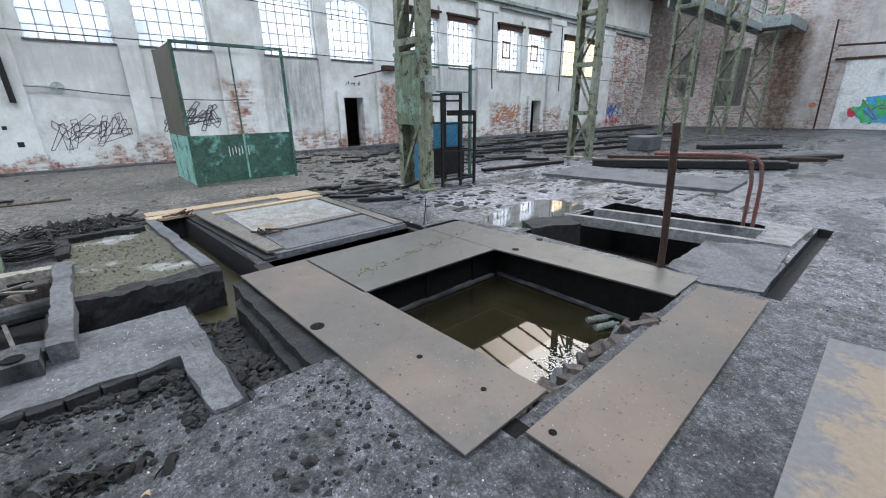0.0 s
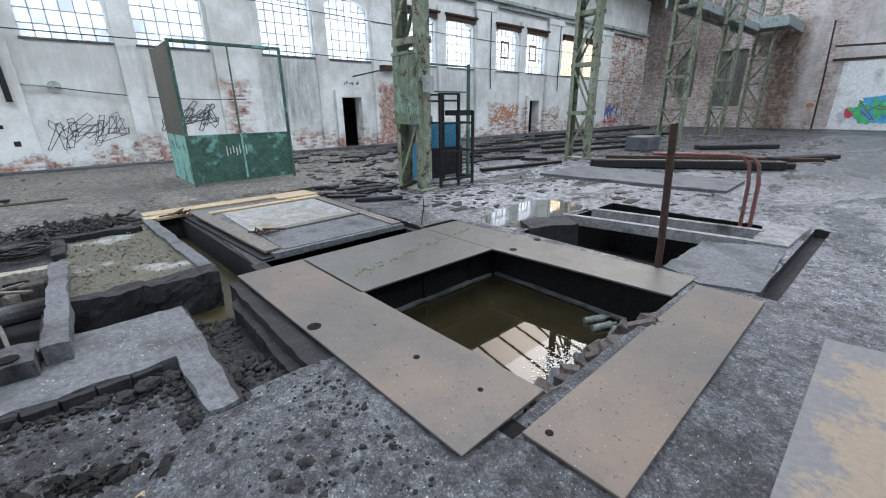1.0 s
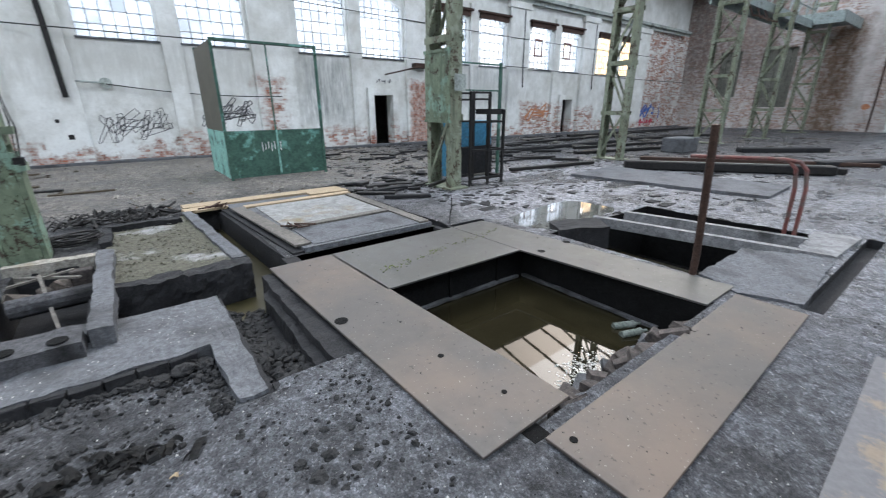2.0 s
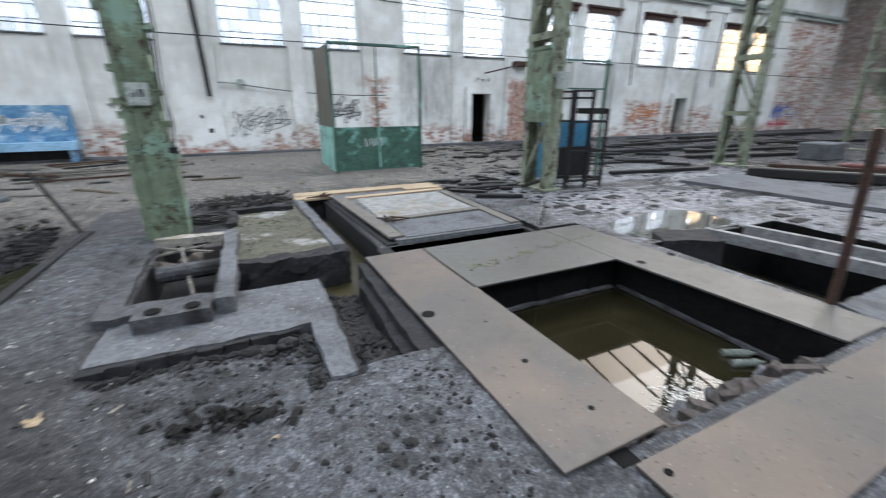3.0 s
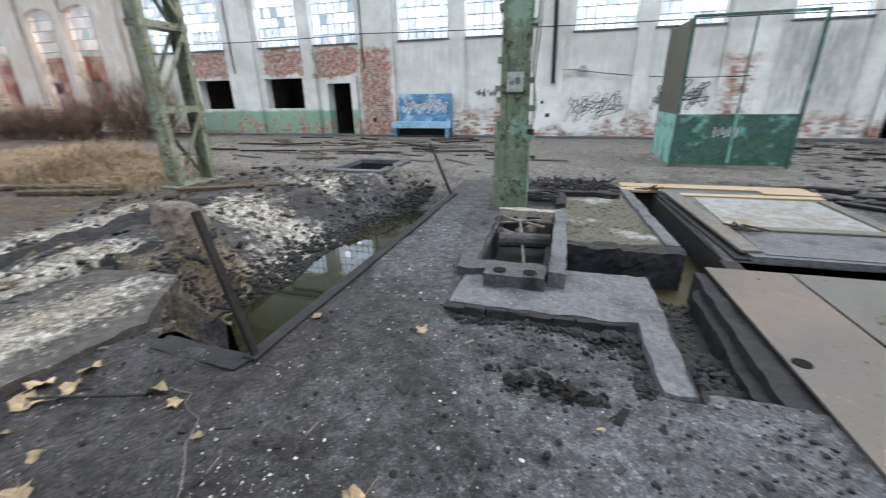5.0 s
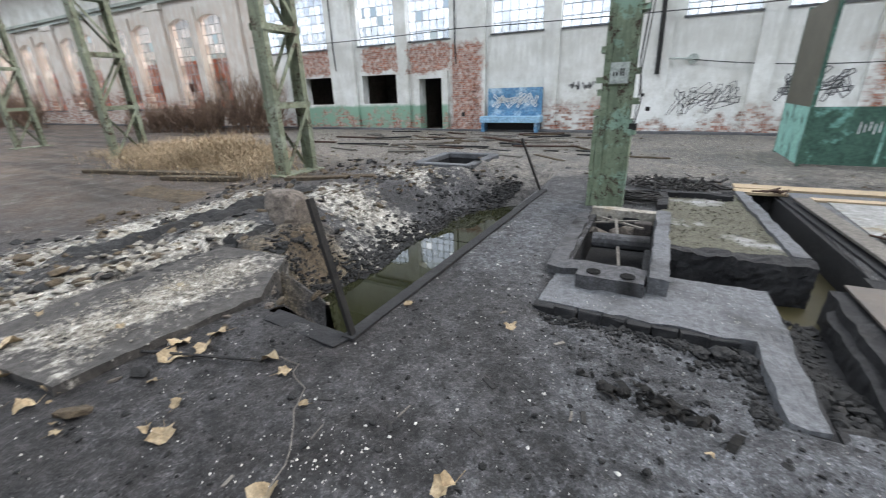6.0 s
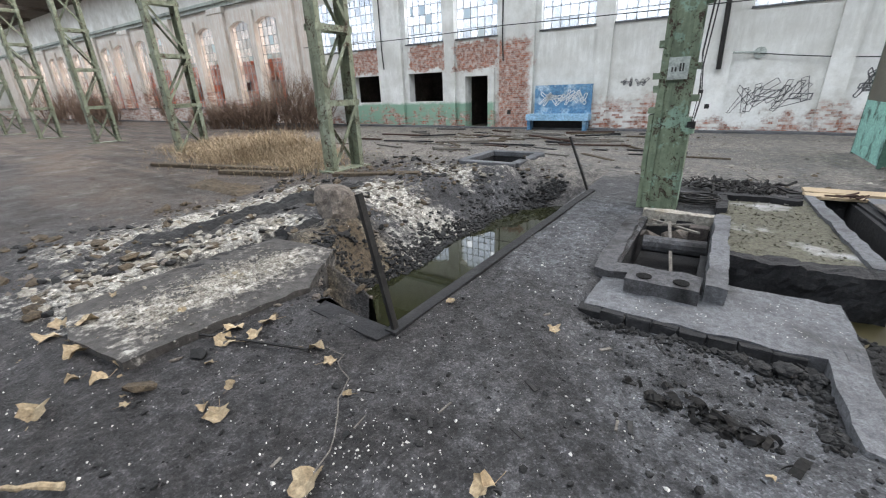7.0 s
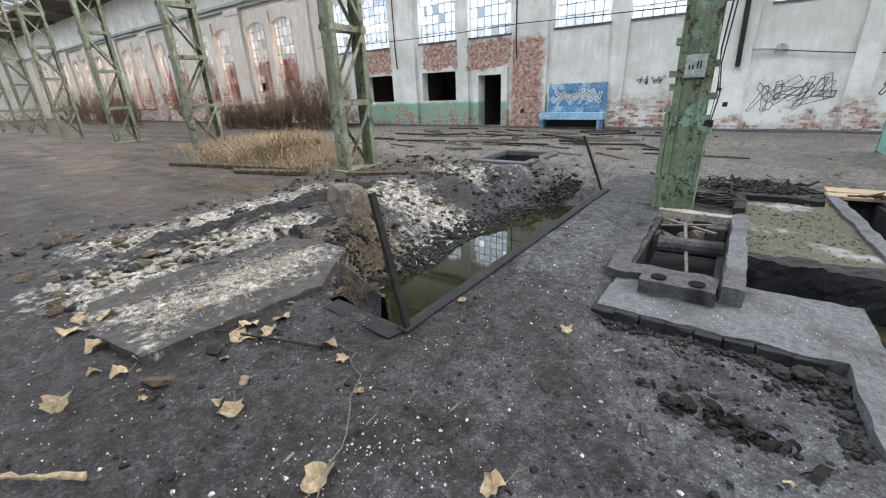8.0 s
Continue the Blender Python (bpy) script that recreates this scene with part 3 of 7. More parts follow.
M["cornice"] = plain("cornice", (0.28, 0.31, 0.29), (0.42, 0.46, 0.43), 5, 0.8, stain=(0.12, 0.13, 0.12))
tagged(part("wall_cornice", bm, "cornice"), "grey-green crane rail ledge along the wall", "ledge", kind="structure")

# arched window heads: brick arch slices that close the corners of the openings
bm = bmesh.new()
for a, b in window_spans + tall_spans:
    k = 8
    for side in (0, 1):
        for i in range(k // 2):
            u0, u1 = i / k, (i + 1) / k
            f = lambda u: 0.28 * (1 - (1 - 4 * (u - 0.5) ** 2)) * 1.0
            x0, x1 = (a + 2 * u0, a + 2 * u1) if side == 0 else (b - 2 * u1, b - 2 * u0)
            d0, d1 = (f(u0), f(u1)) if side == 0 else (f(u1), f(u0))
            lo = [(x0, HEAD + 0.28 - d0), (x1, HEAD + 0.28 - d1)]
            vs = [bm.verts.new((x, y, z)) for y in (WALL_Y + 0.19, WALL_Y + 0.6) for x, z in (lo[0], lo[1], (x1, HEAD + 0.281), (x0, HEAD + 0.281))]
            for q in ((0, 1, 2, 3), (7, 6, 5, 4), (0, 4, 5, 1)):
                bm.faces.new([vs[j] for j in q])
tagged(part("window_arch", bm, "wall_long"), "segmental heads of the window openings", "arch", kind="structure")


def iron_window(name, x0, x1, z0, z1, cols, rows, glass, label, broken=0.0, rng=random.Random(3)):
    w = thing(name, label, "window", kind="structure", at=(x0, WALL_Y + 0.40, z0))
    W, H = x1 - x0, z1 - z0
    b0 = part("glazing_bar", boxes((-0.011, 0.011, -0.016, 0.016, 0, H)), "window_iron", w)
    for k in range(1, cols + 1):
        piece("glazing_bar", b0.data, pose(k * W / cols, 0, 0), w)
    b0 = part("cross_bar", boxes((0, W, -0.013, 0.013, -0.011, 0.011)), "window_iron", w)
    for k in range(1, rows + 1):
        piece("cross_bar", b0.data, pose(0, 0, k * H / rows), w)
    bm = bmesh.new()
    box(bm, -0.05, W + 0.05, -0.26, 0.0, -0.06, 0.0)
    part("window_sill", bm, "concrete", w)
    me = bpy.data.meshes.new("pane")
    bm = bmesh.new()
    box(bm, 0.012, W / cols - 0.012, -0.003, 0.003, 0.012, H / rows - 0.012)
    bm.to_mesh(me), bm.free()
    me.materials.append(M[glass])
    for i in range(cols):
        for k in range(rows):
            if rng.random() >= broken:
                ob = piece("pane", me, pose(i * W / cols, 0, k * H / rows), w)
                ob.visible_shadow = False
    return w


for i, (a, b) in enumerate(window_spans):
    far = a > 24
    iron_window("window_%d" % (i + 1), a, b, SILL, HEAD + 0.27, 6, 6, "glass_sun_tint" if far else "glass", "tall arched iron window with small dirty panes" if not far else "arched iron window, warm low sunlight put into the pane tint", 0.06)
for i, (a, b) in enumerate(tall_spans):
    iron_window("window_%d" % (i + 41), a, b, 1.0, HEAD + 0.27, 5, 10, "glass_clear", "full height iron window with small panes, some missing", 0.15)

# end wall, back wall, left end
# Dark brown patches at the end have recess and corner shade painted in.
M["wall_end"] = wall_material("wall_end", 1, (0.58, 0.55, 0.54), [(5.6, 16.5, -1, 12, 1.2), (3.5, 4.6, 0.2, 9.6, 1.4)], low=0.9, brick_red=(0.40, 0.23, 0.18), loss=0.1, soot=0.22, shade_patches=[(5.6, 7.3, -1, 6.6, (0.13, 0.085, 0.05), 0.9), (9.0, 17.0, 3.2, 13, (0.12, 0.095, 0.085), 3.0)])
bm = bmesh.new()
pierced(bm, BACK_Y, WALL_Y + 0.63, -0.4, TOP + 3, [(-3.2, 3.35, 0.0, 4.1), (8.7, 10.7, 1.5, 5.4), (12.0, 13.4, 2.2, 5.4)], lambda a, z, s: (END_X + 0.45 * s, a, z))
tagged(part("wall_east", bm, "wall_end"), "tall end wall of bare and whitewashed brick", "wall", kind="structure")
bm = bmesh.new()
for y0, y1, z0, z1, nc in ((8.7, 10.7, 1.5, 5.4, 5), (12.0, 13.4, 2.2, 5.4, 4)):
    box(bm, END_X + 0.2, END_X + 0.26, y0, y1, z0, z1)
    for k in range(nc + 1):
        yy = y0 + (y1 - y0 - 0.05) * k / nc
        box(bm, END_X + 0.14, END_X + 0.2, yy, yy + 0.05, z0, z1)
    for k in range(7):
        zz = z0 + (z1 - z0 - 0.05) * k / 6
        box(bm, END_X + 0.13, END_X + 0.2, y0, y1, zz, zz + 0.05)
M["blind_window"] = plain("blind_window", (0.10, 0.10, 0.085), (0.19, 0.19, 0.165), 5, 0.8)
tagged(part("window_blind", bm, "blind_window"), "blocked iron windows, dark and dusty", "window", kind="structure")
# the holes that light the far side of the hall from behind the camera
bm = bmesh.new()
pierced(bm, LEFT_X, END_X, -0.4, TOP, [(x, x + 4.2, 3.0, 7.0) for x in (-58, -51, -44, -37, -30, -23, -16, -9, -2, 5, 12, 19, 26)], lambda a, z, s: (a, BACK_Y - 0.45 * s, z))
M["wall_plain"] = wall_material("wall_plain", 0, (0.66, 0.66, 0.63), [(-80, 50, -1, 1.4, 0.8)])
tagged(part("wall_south", bm, "wall_plain"), "long plastered wall with high window openings", "wall", kind="structure")
bm = boxes((LEFT_X - 0.45, LEFT_X, BACK_Y, WALL_Y + 0.6, -0.4, TOP + 3))
tagged(part("wall_west", bm, "wall_plain"), "far gable wall of plastered brick", "wall", kind="structure")

# roof with a long glazed skylight over the nave, on rafters
SKY0, SKY1 = 5.0, 13.0
def roof_z(y):
    return TOP + 3.0 * (1 - abs(y - 2.0) / 14.0)
bm = bmesh.new()
for y0, y1 in ((BACK_Y - 0.4, -9.0), (-1.0, SKY0), (SKY1, WALL_Y + 0.63)):
    vs = [bm.verts.new((x, y, roof_z(y) + dz)) for dz in (0, 0.15) for x, y in ((LEFT_X, y0), (END_X + 0.4, y0), (END_X + 0.4, y1), (LEFT_X, y1))]
    for f in ((3, 2, 1, 0), (4, 5, 6, 7), (0, 1, 5, 4), (1, 2, 6, 5), (2, 3, 7, 6), (3, 0, 4, 7)):
        bm.faces.new([vs[i] for i in f])
tagged(part("ceiling", bm, "roof"), "dark boarded hall roof between long skylights", "ceiling", kind="structure")
bm = bmesh.new()
for k in range(-46, 23):
    x = k * 1.65
    for s in (-9.0, -1.0), (SKY0, SKY1):
        bar(bm, (x, s[0], roof_z(s[0]) + 0.05), (x, s[1], roof_z(s[1]) + 0.05), 0.07, 0.12)
for k in range(-11, 6):
    x = 5.6 + 6.55 * k
    bar(bm, (x, BACK_Y, TOP - 0.1), (x, WALL_Y, TOP - 0.1), 0.18, 0.25)
    for y0, y1 in ((-9, -5.5), (-2, -5.5), (-2, 2), (6, 2), (6, 9.5), (13, 9.5)):
        bar(bm, (x, y0, TOP - 0.1), (x, y1, roof_z(y1)), 0.09, 0.09)
tagged(part("roof_truss", bm, "roof"), "steel roof trusses and skylight bars", "truss", kind="structure")
for s0, s1 in ((-9.0, -1.0), (SKY0, SKY1)):
    for n in range(5):
        L = bpy.data.lights.new("skylight_daylight", 'AREA')
        L.shape, L.size, L.size_y, L.energy, L.color = 'RECTANGLE', 22.0, 7.8, 1900.0, (0.93, 0.97, 1.0)
        ob = new("skylight_daylight", L)
        c = (s0 + s1) / 2
        ob.matrix_world = pose(-66 + 23 * n, c, roof_z(c) + 1.6)

# daylight that comes in at the windows of the long wall
L = bpy.data.lights.new("window_daylight", 'AREA')
L.shape, L.size, L.size_y, L.energy, L.color = 'RECTANGLE', 51.0, 2.7, 1500.0, (0.95, 0.98, 1.0)
new("window_daylight", L).matrix_world = pose(5.5, WALL_Y + 0.95, 4.75, -90)

L = bpy.data.lights.new("window_daylight", 'AREA')
L.shape, L.size, L.size_y, L.energy, L.color = 'RECTANGLE', 56.0, 2.5, 420.0, (0.95, 0.98, 1.0)
new("window_daylight", L).matrix_world = pose(-49.0, WALL_Y + 0.95, 4.85, -90)

# dark rooms behind the doors and low windows
bm = bmesh.new()
pierced(bm, -18, 26, -0.3, 3.3, [(-16.2, -15.2, 1.0, 2.4), (-12.9, -12.2, 1.0, 2.5), (-9.3, -8.7, 1.2, 2.2), (9.9, 10.3, 1.2, 2.2), (23.0, 23.4, 1.2, 2.2)], lambda a, z, q: (a, WALL_Y + 3.6 + 0.2 * q, z))
box(bm, -18, 26, WALL_Y + 0.63, WALL_Y + 3.8, 3.3, 3.45)
box(bm, -18, 26, WALL_Y + 0.63, WALL_Y + 3.8, -0.3, -0.06)
for x in (-18, -14.3, -10.9, -8.2, 4, 12, 20, 26):
    box(bm, x - 0.1, x + 0.1, WALL_Y + 0.63, WALL_Y + 3.6, -0.06, 3.3)
tagged(part("wall_annex", bm, "dark_room"), "unlit side rooms behind the hall wall", "room", kind="structure")
bm = boxes((-400, 400, 26, 500, -0.5, -0.3), (-400, 400, -500, BACK_Y - 1, -0.5, -0.3), (END_X + 0.5, 400, BACK_Y - 1, 26, -0.5, -0.3), (-400, LEFT_X - 0.5, BACK_Y - 1, 26, -0.5, -0.3), (LEFT_X, END_X, 16.63, 26, -0.5, -0.3))
tagged(part("ground_outside", bm, "outside"), "bare ground outside the hall", "ground", kind="structure")

bm = bmesh.new()
pierced(bm, -76, -21, -0.4, 4.3, [(x, x + 1.4, 1.3, 3.1) for x in range(-74, -23, 4)], lambda a, z, s: (a, 23.5 + 0.4 * s, z))
box(bm, -76.3, -20.7, 23.2, 31, 4.3, 4.5), box(bm, -76, -21, 30.6, 31, -0.4, 4.3), box(bm, -21.4, -21, 23.9, 30.6, -0.4, 4.3), box(bm, -76, -75.6, 23.9, 30.6, -0.4, 4.3)
M["red_brick_far"] = plain("red_brick_far", (0.58, 0.15, 0.08), (0.74, 0.26, 0.15), 6, 0.9)
nb = thing("brick_building", "low red brick building outside the windows", "building")
part("wall", bm, "red_brick_far", nb)

# door surrounds
for i, (a, b, z0, z1) in enumerate(door_spans):
    bm = bmesh.new()
    y0, y1 = WALL_Y + 0.06, WALL_Y + 0.3
    box(bm, a - 0.28, a, y0, y1, -0.1, z1 + 0.28), box(bm, b, b + 0.28, y0, y1, -0.1, z1 + 0.28), box(bm, a, b, y0, y1, z1, z1 + 0.28)
    roughen(bm, 0.015, 4)
    d = tagged(part("door_%d" % (i + 1), bm, "wall_long"), "open doorway with a plain plaster surround", "doorway", kind="structure")

# ---- the floor, one sheet with its pits ----
PITS = [(1.56, 3.95, 0.34, 2.75), (4.5, 7.1, 0.25, 2.55), (0.56, 1.36, 1.60, 6.9), (-0.28, 0.7, 3.2, 3.8), (-3.0, -2.14, 1.25, 6.15), (-1.03, -0.34, 3.15, 5.0), (-5.2, -4.1, 7.6, 9.0), (1.36, 3.5, 3.6, 3.82), (3.5, 3.66, 3.6, 7.0), (3.66, 4.3, 3.6, 3.72), (4.4, 7.5, -0.30, -0.14)]


def smooth(v):
    v = min(1.0, max(0.0, v))
    return v * v * (3 - 2 * v)


def along(y, *knots):
    """Straight-line interpolation between (y, x) knots."""
    for (y0, x0), (y1, x1) in zip(knots, knots[1:]):
        if y <= y1:
            return x0 + (x1 - x0) * min(1.0, max(0.0, (y - y0) / (y1 - y0)))
    return knots[-1][1]


def bank_drop(x, y):
    """Depth of the slope that falls from the rubble field to the flooded trench."""
    if not (-5.4 < x < -2.15 and 1.25 < y < 8.6):
        return 0.0
    top = along(y, (1.25, -3.12), (2.1, -3.75), (2.6, -4.25), (3.3, -4.6), (4.0, -5.1), (5.0, -5.0), (6.0, -4.7), (7.4, -4.1), (8.6, -3.6)) + 0.12 * noise.noise((y * 2.1, 0, 4))
    edge = along(y, (1.25, -3.05), (1.9, -3.62), (2.6, -3.72), (3.4, -3.45), (4.2, -3.64), (5.0, -3.5), (6.0, -3.4), (7.4, -3.05), (8.6, -2.6)) + 0.05 * noise.noise((y * 3.7, 0, 8))
    d = (0.5 * smooth((x - top) / (edge - top)) + 0.5 * min(1.0, max(0.0, (x - top) / (edge - top)))) * 0.66 + 0.5 * max(0.0, x - edge)
    return min(d, 0.86) * (smooth((y - 1.25) / 0.45) if x > -3.0 else smooth((y - 1.3 + 0.25 * (x + 3.0)) / 0.75)) * smooth((8.6 - y) / 2.2)


def ground_z(x, y):
    z = -0.02 + 0.02 * noise.noise((x * 0.9, y * 0.9, 0)) + 0.012 * noise.noise((x * 4, y * 4, 3)) + 0.006 * noise.noise((x * 13, y * 13, 7))
    z -= 0.10 * math.exp(-((x + 0.35) / 0.75) ** 2 - ((y - 1.75) / 0.6) ** 2)
    z += 0.10 * math.exp(-((x + 4.6) / 1.4) ** 2 - ((y - 3.0) / 2.6) ** 2) * (0.6 + 0.8 * noise.noise((x * 2.2, y * 2.2, 1)))
    if x < 1.2 or y < -0.2:
        lump = max(0.0, noise.noise((x * 1.3, y * 1.3, 9)) + 0.05) + 0.8 * math.exp(-((x - 0.55) / 0.4) ** 2 - ((y - 0.8) / 0.55) ** 2) + 0.5 * math.exp(-((x + 0.2) / 0.5) ** 2 - ((y - 1.5) / 0.25) ** 2)
        z += 0.035 * lump * (abs(noise.noise((x * 7, y * 7, 2))) + 0.7 * abs(noise.noise((x * 17, y * 17, 4))))
    z -= 0.075 * math.exp(-((x - 5.6) / 1.0) ** 4 - ((y - 3.2 - 0.1 * (x - 5.6)) / 0.5) ** 4) * (1.0 if y > 2.62 else 0.0) + 0.035 * math.exp(-((x - 10.3) / 0.8) ** 2 - ((y - 3.9) / 0.5) ** 2)
    if -4.75 < x < -3.12 and -0.1 < y < 2.15:
        return min(z, 0.0) - bank_drop(x, y)
    if x < -2.9 and 0 < y < 9:
        fade = min(1.0, (-2.9 - x) / 0.5, y / 0.6) * min(1.0, max(0.0, (x + 7.2) / 0.8))
        z += fade * max(0.12, 1 - bank_drop(x, y) / 0.4) * (0.13 * abs(noise.noise((x * 1.7, y * 1.3, 11))) + 0.06 * abs(noise.noise((x * 4.5, y * 4.5, 12))) + 0.03 * abs(noise.noise((x * 11, y * 11, 13))))
    z -= bank_drop(x, y)
    if -1.2 < x < 0.57 and 1.5 < y < 3.3:
        edge = min(1.0, max(0.0, min((x + 1.2) / 0.15, (0.6 - x) / 0.1, (3.3 - y) / 0.1, (y - 1.45) / 0.3)))
        z = min(z, -0.03 - 0.07 * edge + 0.02 * noise.noise((x * 6, y * 6, 5)))
    if 0.9 < x < 4.6 and -0.5 < y < 3.8:
        z = min(z, -0.021)
    return z


def lines(lo, hi, step, must):
    vals = sorted({round(lo + i * step, 4) for i in range(int((hi - lo) / step) + 1)} | {lo, hi})
    vals = [v for v in vals if all(abs(v - m) > step * 0.45 for m in must)]
    return sorted(set(vals) | {m for m in must if lo <= m <= hi})


mx = sorted({v for p in PITS for v in p[:2]})
my = sorted({v for p in PITS for v in p[2:]})
xs = lines(LEFT_X, -9, 1.5, []) + lines(-8.9, -5.1, 0.1, []) + lines(-5.0, 5.0, 0.05, mx) + lines(5.1, 9.0, 0.1, mx) + lines(9.4, END_X + 0.3, 0.8, [])
ys = lines(BACK_Y, -2.2, 0.8, []) + lines(-2.1, 4.0, 0.05, my) + lines(4.1, 9.5, 0.1, my) + lines(9.9, WALL_Y + 0.7, 0.5, [])
bm = bmesh.new()
gv = [[bm.verts.new((x, y, ground_z(x, y))) for y in ys] for x in xs]
for i in range(len(xs) - 1):
    for k in range(len(ys) - 1):
        cx, cy = (xs[i] + xs[i + 1]) / 2, (ys[k] + ys[k + 1]) / 2
        if not any(a < cx < b and c < cy < d for a, b, c, d in PITS):
            bm.faces.new((gv[i][k], gv[i + 1][k], gv[i + 1][k + 1], gv[i][k + 1]))
bmesh.ops.delete(bm, geom=[v for v in bm.verts if not v.link_faces], context='VERTS')
tagged(part("floor", bm, "ground", smooth=True), "sooty factory floor of dirt and worn concrete", "floor", kind="structure")


def pit_lining(name, a, b, c, d, depth, material, label, t=0.12, top=-0.03, rows=None):
    pit = thing(name, label, "pit", kind="structure")
    for r in rows or ((a - t, a, c - t, d + t, -depth, top), (b, b + t, c - t, d + t, -depth, top), (a, b, c - t, c, -depth, top), (a, b, d, d + t, -depth, top)):
        part("wall", boxes(r), material, pit)
    part("bottom", boxes((a - t, b + t, c - t, d + t, -depth - 0.1, -depth - 0.002)), material, pit)
    return pit


pit_lining("pit_main", 1.6, 3.80, 0.38, 2.42, 1.0, "recess_shade", "square machine pit walls, shade put into their black", rows=[(1.48, 1.6, 0.26, 2.54, -1.0, -0.03), (3.8, 3.92, 0.26, 2.54, -1.0, -0.03), (1.6, 3.8, 0.26, 0.38, -1.0, -0.2), (1.6, 3.8, 2.42, 2.54, -1.0, -0.03)])
pit_lining("pit_side", 4.5, 7.1, 0.25, 2.55, 0.9, "recess_shade", "side pit walls, shade put into their black")
# Trench and groove linings carry their shade in the material's colour.
pit_lining("pit_trench", 0.56, 1.36, 1.60, 6.9, 0.45, "concrete_soot_shade", "sooty walls of the narrow trench, shade in their colour", rows=[(0.44, 0.56, 1.48, 3.2, -0.45, -0.05), (0.44, 0.56, 3.8, 7.0, -0.45, -0.05), (1.36, 1.48, 1.48, 7.02, -0.45, -0.03), (0.56, 1.36, 1.48, 1.6, -0.45, -0.03), (0.56, 1.36, 6.9, 7.02, -0.45, -0.03)])
pit_lining("pit_cross_trench", -0.28, 0.56, 3.2, 3.8, 0.45, "concrete_soot_shade", "sooty walls of the cross trench, shade in their colour", rows=[(-0.4, -0.28, 3.08, 3.92, -0.45, -0.05), (-0.28, 0.44, 3.08, 3.2, -0.45, -0.05), (-0.28, 0.44, 3.8, 3.92, -0.45, -0.05)])
tw = thing("pit_water_trench", "sooty concrete walls of the flooded trench, shade in their colour", "pit", kind="structure")
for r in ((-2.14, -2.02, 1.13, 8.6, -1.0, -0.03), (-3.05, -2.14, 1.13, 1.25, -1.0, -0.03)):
    part("wall", boxes(r), "concrete_soot_shade", tw)
part("bottom", boxes((-3.4, -2.02, 1.13, 6.27, -1.1, -0.9)), "concrete_soot_shade", tw)
pit_lining("pit_small", -1.03, -0.34, 3.15, 5.0, 0.4, "concrete_soot_shade", "lining of the small pit, shade in its dark colour")
pit_lining("pit_gap", 1.36, 3.5, 3.6, 3.82, 0.35, "concrete_soot_shade", "gap between plates and hatch base, shade in its black lining", 0.04)
pit_lining("pit_groove", 3.5, 3.66, 3.6, 7.0, 0.2, "concrete_soot_shade", "groove beside the hatch base, shade in its black lining", 0.04)
pit_lining("pit_groove_short", 3.66, 4.3, 3.6, 3.72, 0.2, "concrete_soot_shade", "groove behind the plates, shade in its black lining", 0.03)
pit_lining("pit_groove_edge", 4.4, 7.5, -0.30, -0.14, 0.14, "concrete_soot_shade", "groove along the slab edge, shade in its black lining", 0.03)
pit_lining("pit_far", -5.2, -4.1, 7.6, 9.0, 0.6, "concrete_soot_shade", "lining of the far pit, shade in its dark colour")
for nm, r, z, mt, lb in (("water_pit", (1.6, 3.8, 0.38, 2.42), -0.40, "water_brown", "still brown water in the machine pit"), ("water_side_pit", (4.5, 5.6, 0.25, 2.55), -0.40, "water_brown", "still dark water in the side pit"),
                         ("water_trench", (-4.1, -2.14, 1.26, 8.2), -0.62, "water_green", "still greenish water in the long trench"), ("water_cross", (0.56, 1.36, 3.0, 6.9), -0.36, "water_murky", "shallow green water in the trench")):
    a, b, c, d = r
    tagged(part(nm, boxes((a, b, c, d, z - 0.05, z)), mt), lb, "water", kind="structure")

# ---- steel plates round the pit ----
def plate(poly, holes, label, material="steel_plate"):
    p = thing("steel_plate", label, "steel plate", "plates round the pit")
    bm = bmesh.new()
    prism(bm, poly, -0.02, 0.0)
    bevel(bm, 0.003)
    part("sheet", bm, material, p)
    # flat black discs; the shade inside the holes is their colour
    for x, y, r in holes:
        bm = bmesh.new()
        bmesh.ops.create_cone(bm, cap_ends=True, segments=20, radius1=r, radius2=r, depth=0.004, matrix=pose(x, y, 0.0015))
        part("bolt_hole", bm, "recess_shade", p, "black disc holding the shade of a bolt hole")
    return p


plate([(1.19, 0.34), (1.90, 0.36), (1.84, 2.32), (1.81, 3.56), (1.10, 3.55)], [(1.22, 2.02, 0.055), (1.55, 1.15, 0.022), (1.62, 0.62, 0.018)], "brown steel floor plate beside the flooded pit")
plate([(1.815, 2.32), (3.62, 2.31), (3.60, 3.565), (1.786, 3.56)], [], "grey steel floor plate with a mossy dirt streak", "steel_grey")
plate([(3.81, 0.35), (4.43, 0.35), (4.18, 3.57), (3.605, 3.565), (3.625, 2.30)], [(3.78, 2.12, 0.045), (4.30, 2.15, 0.045)], "long grey steel plate with two round holes", "steel_grey")
plate([(1.54, -0.30), (4.26, -0.235), (4.25, 0.28), (1.53, 0.24)], [(1.63, 0.14, 0.022)], "brown steel plate bridging the front of the pit", "steel_plate")
plate([(1.7, -1.25), (3.95, -1.25), (3.87, -0.67), (1.7, -0.72)], [], "grey steel plate with a broad band of tan rust", "plate_banded")

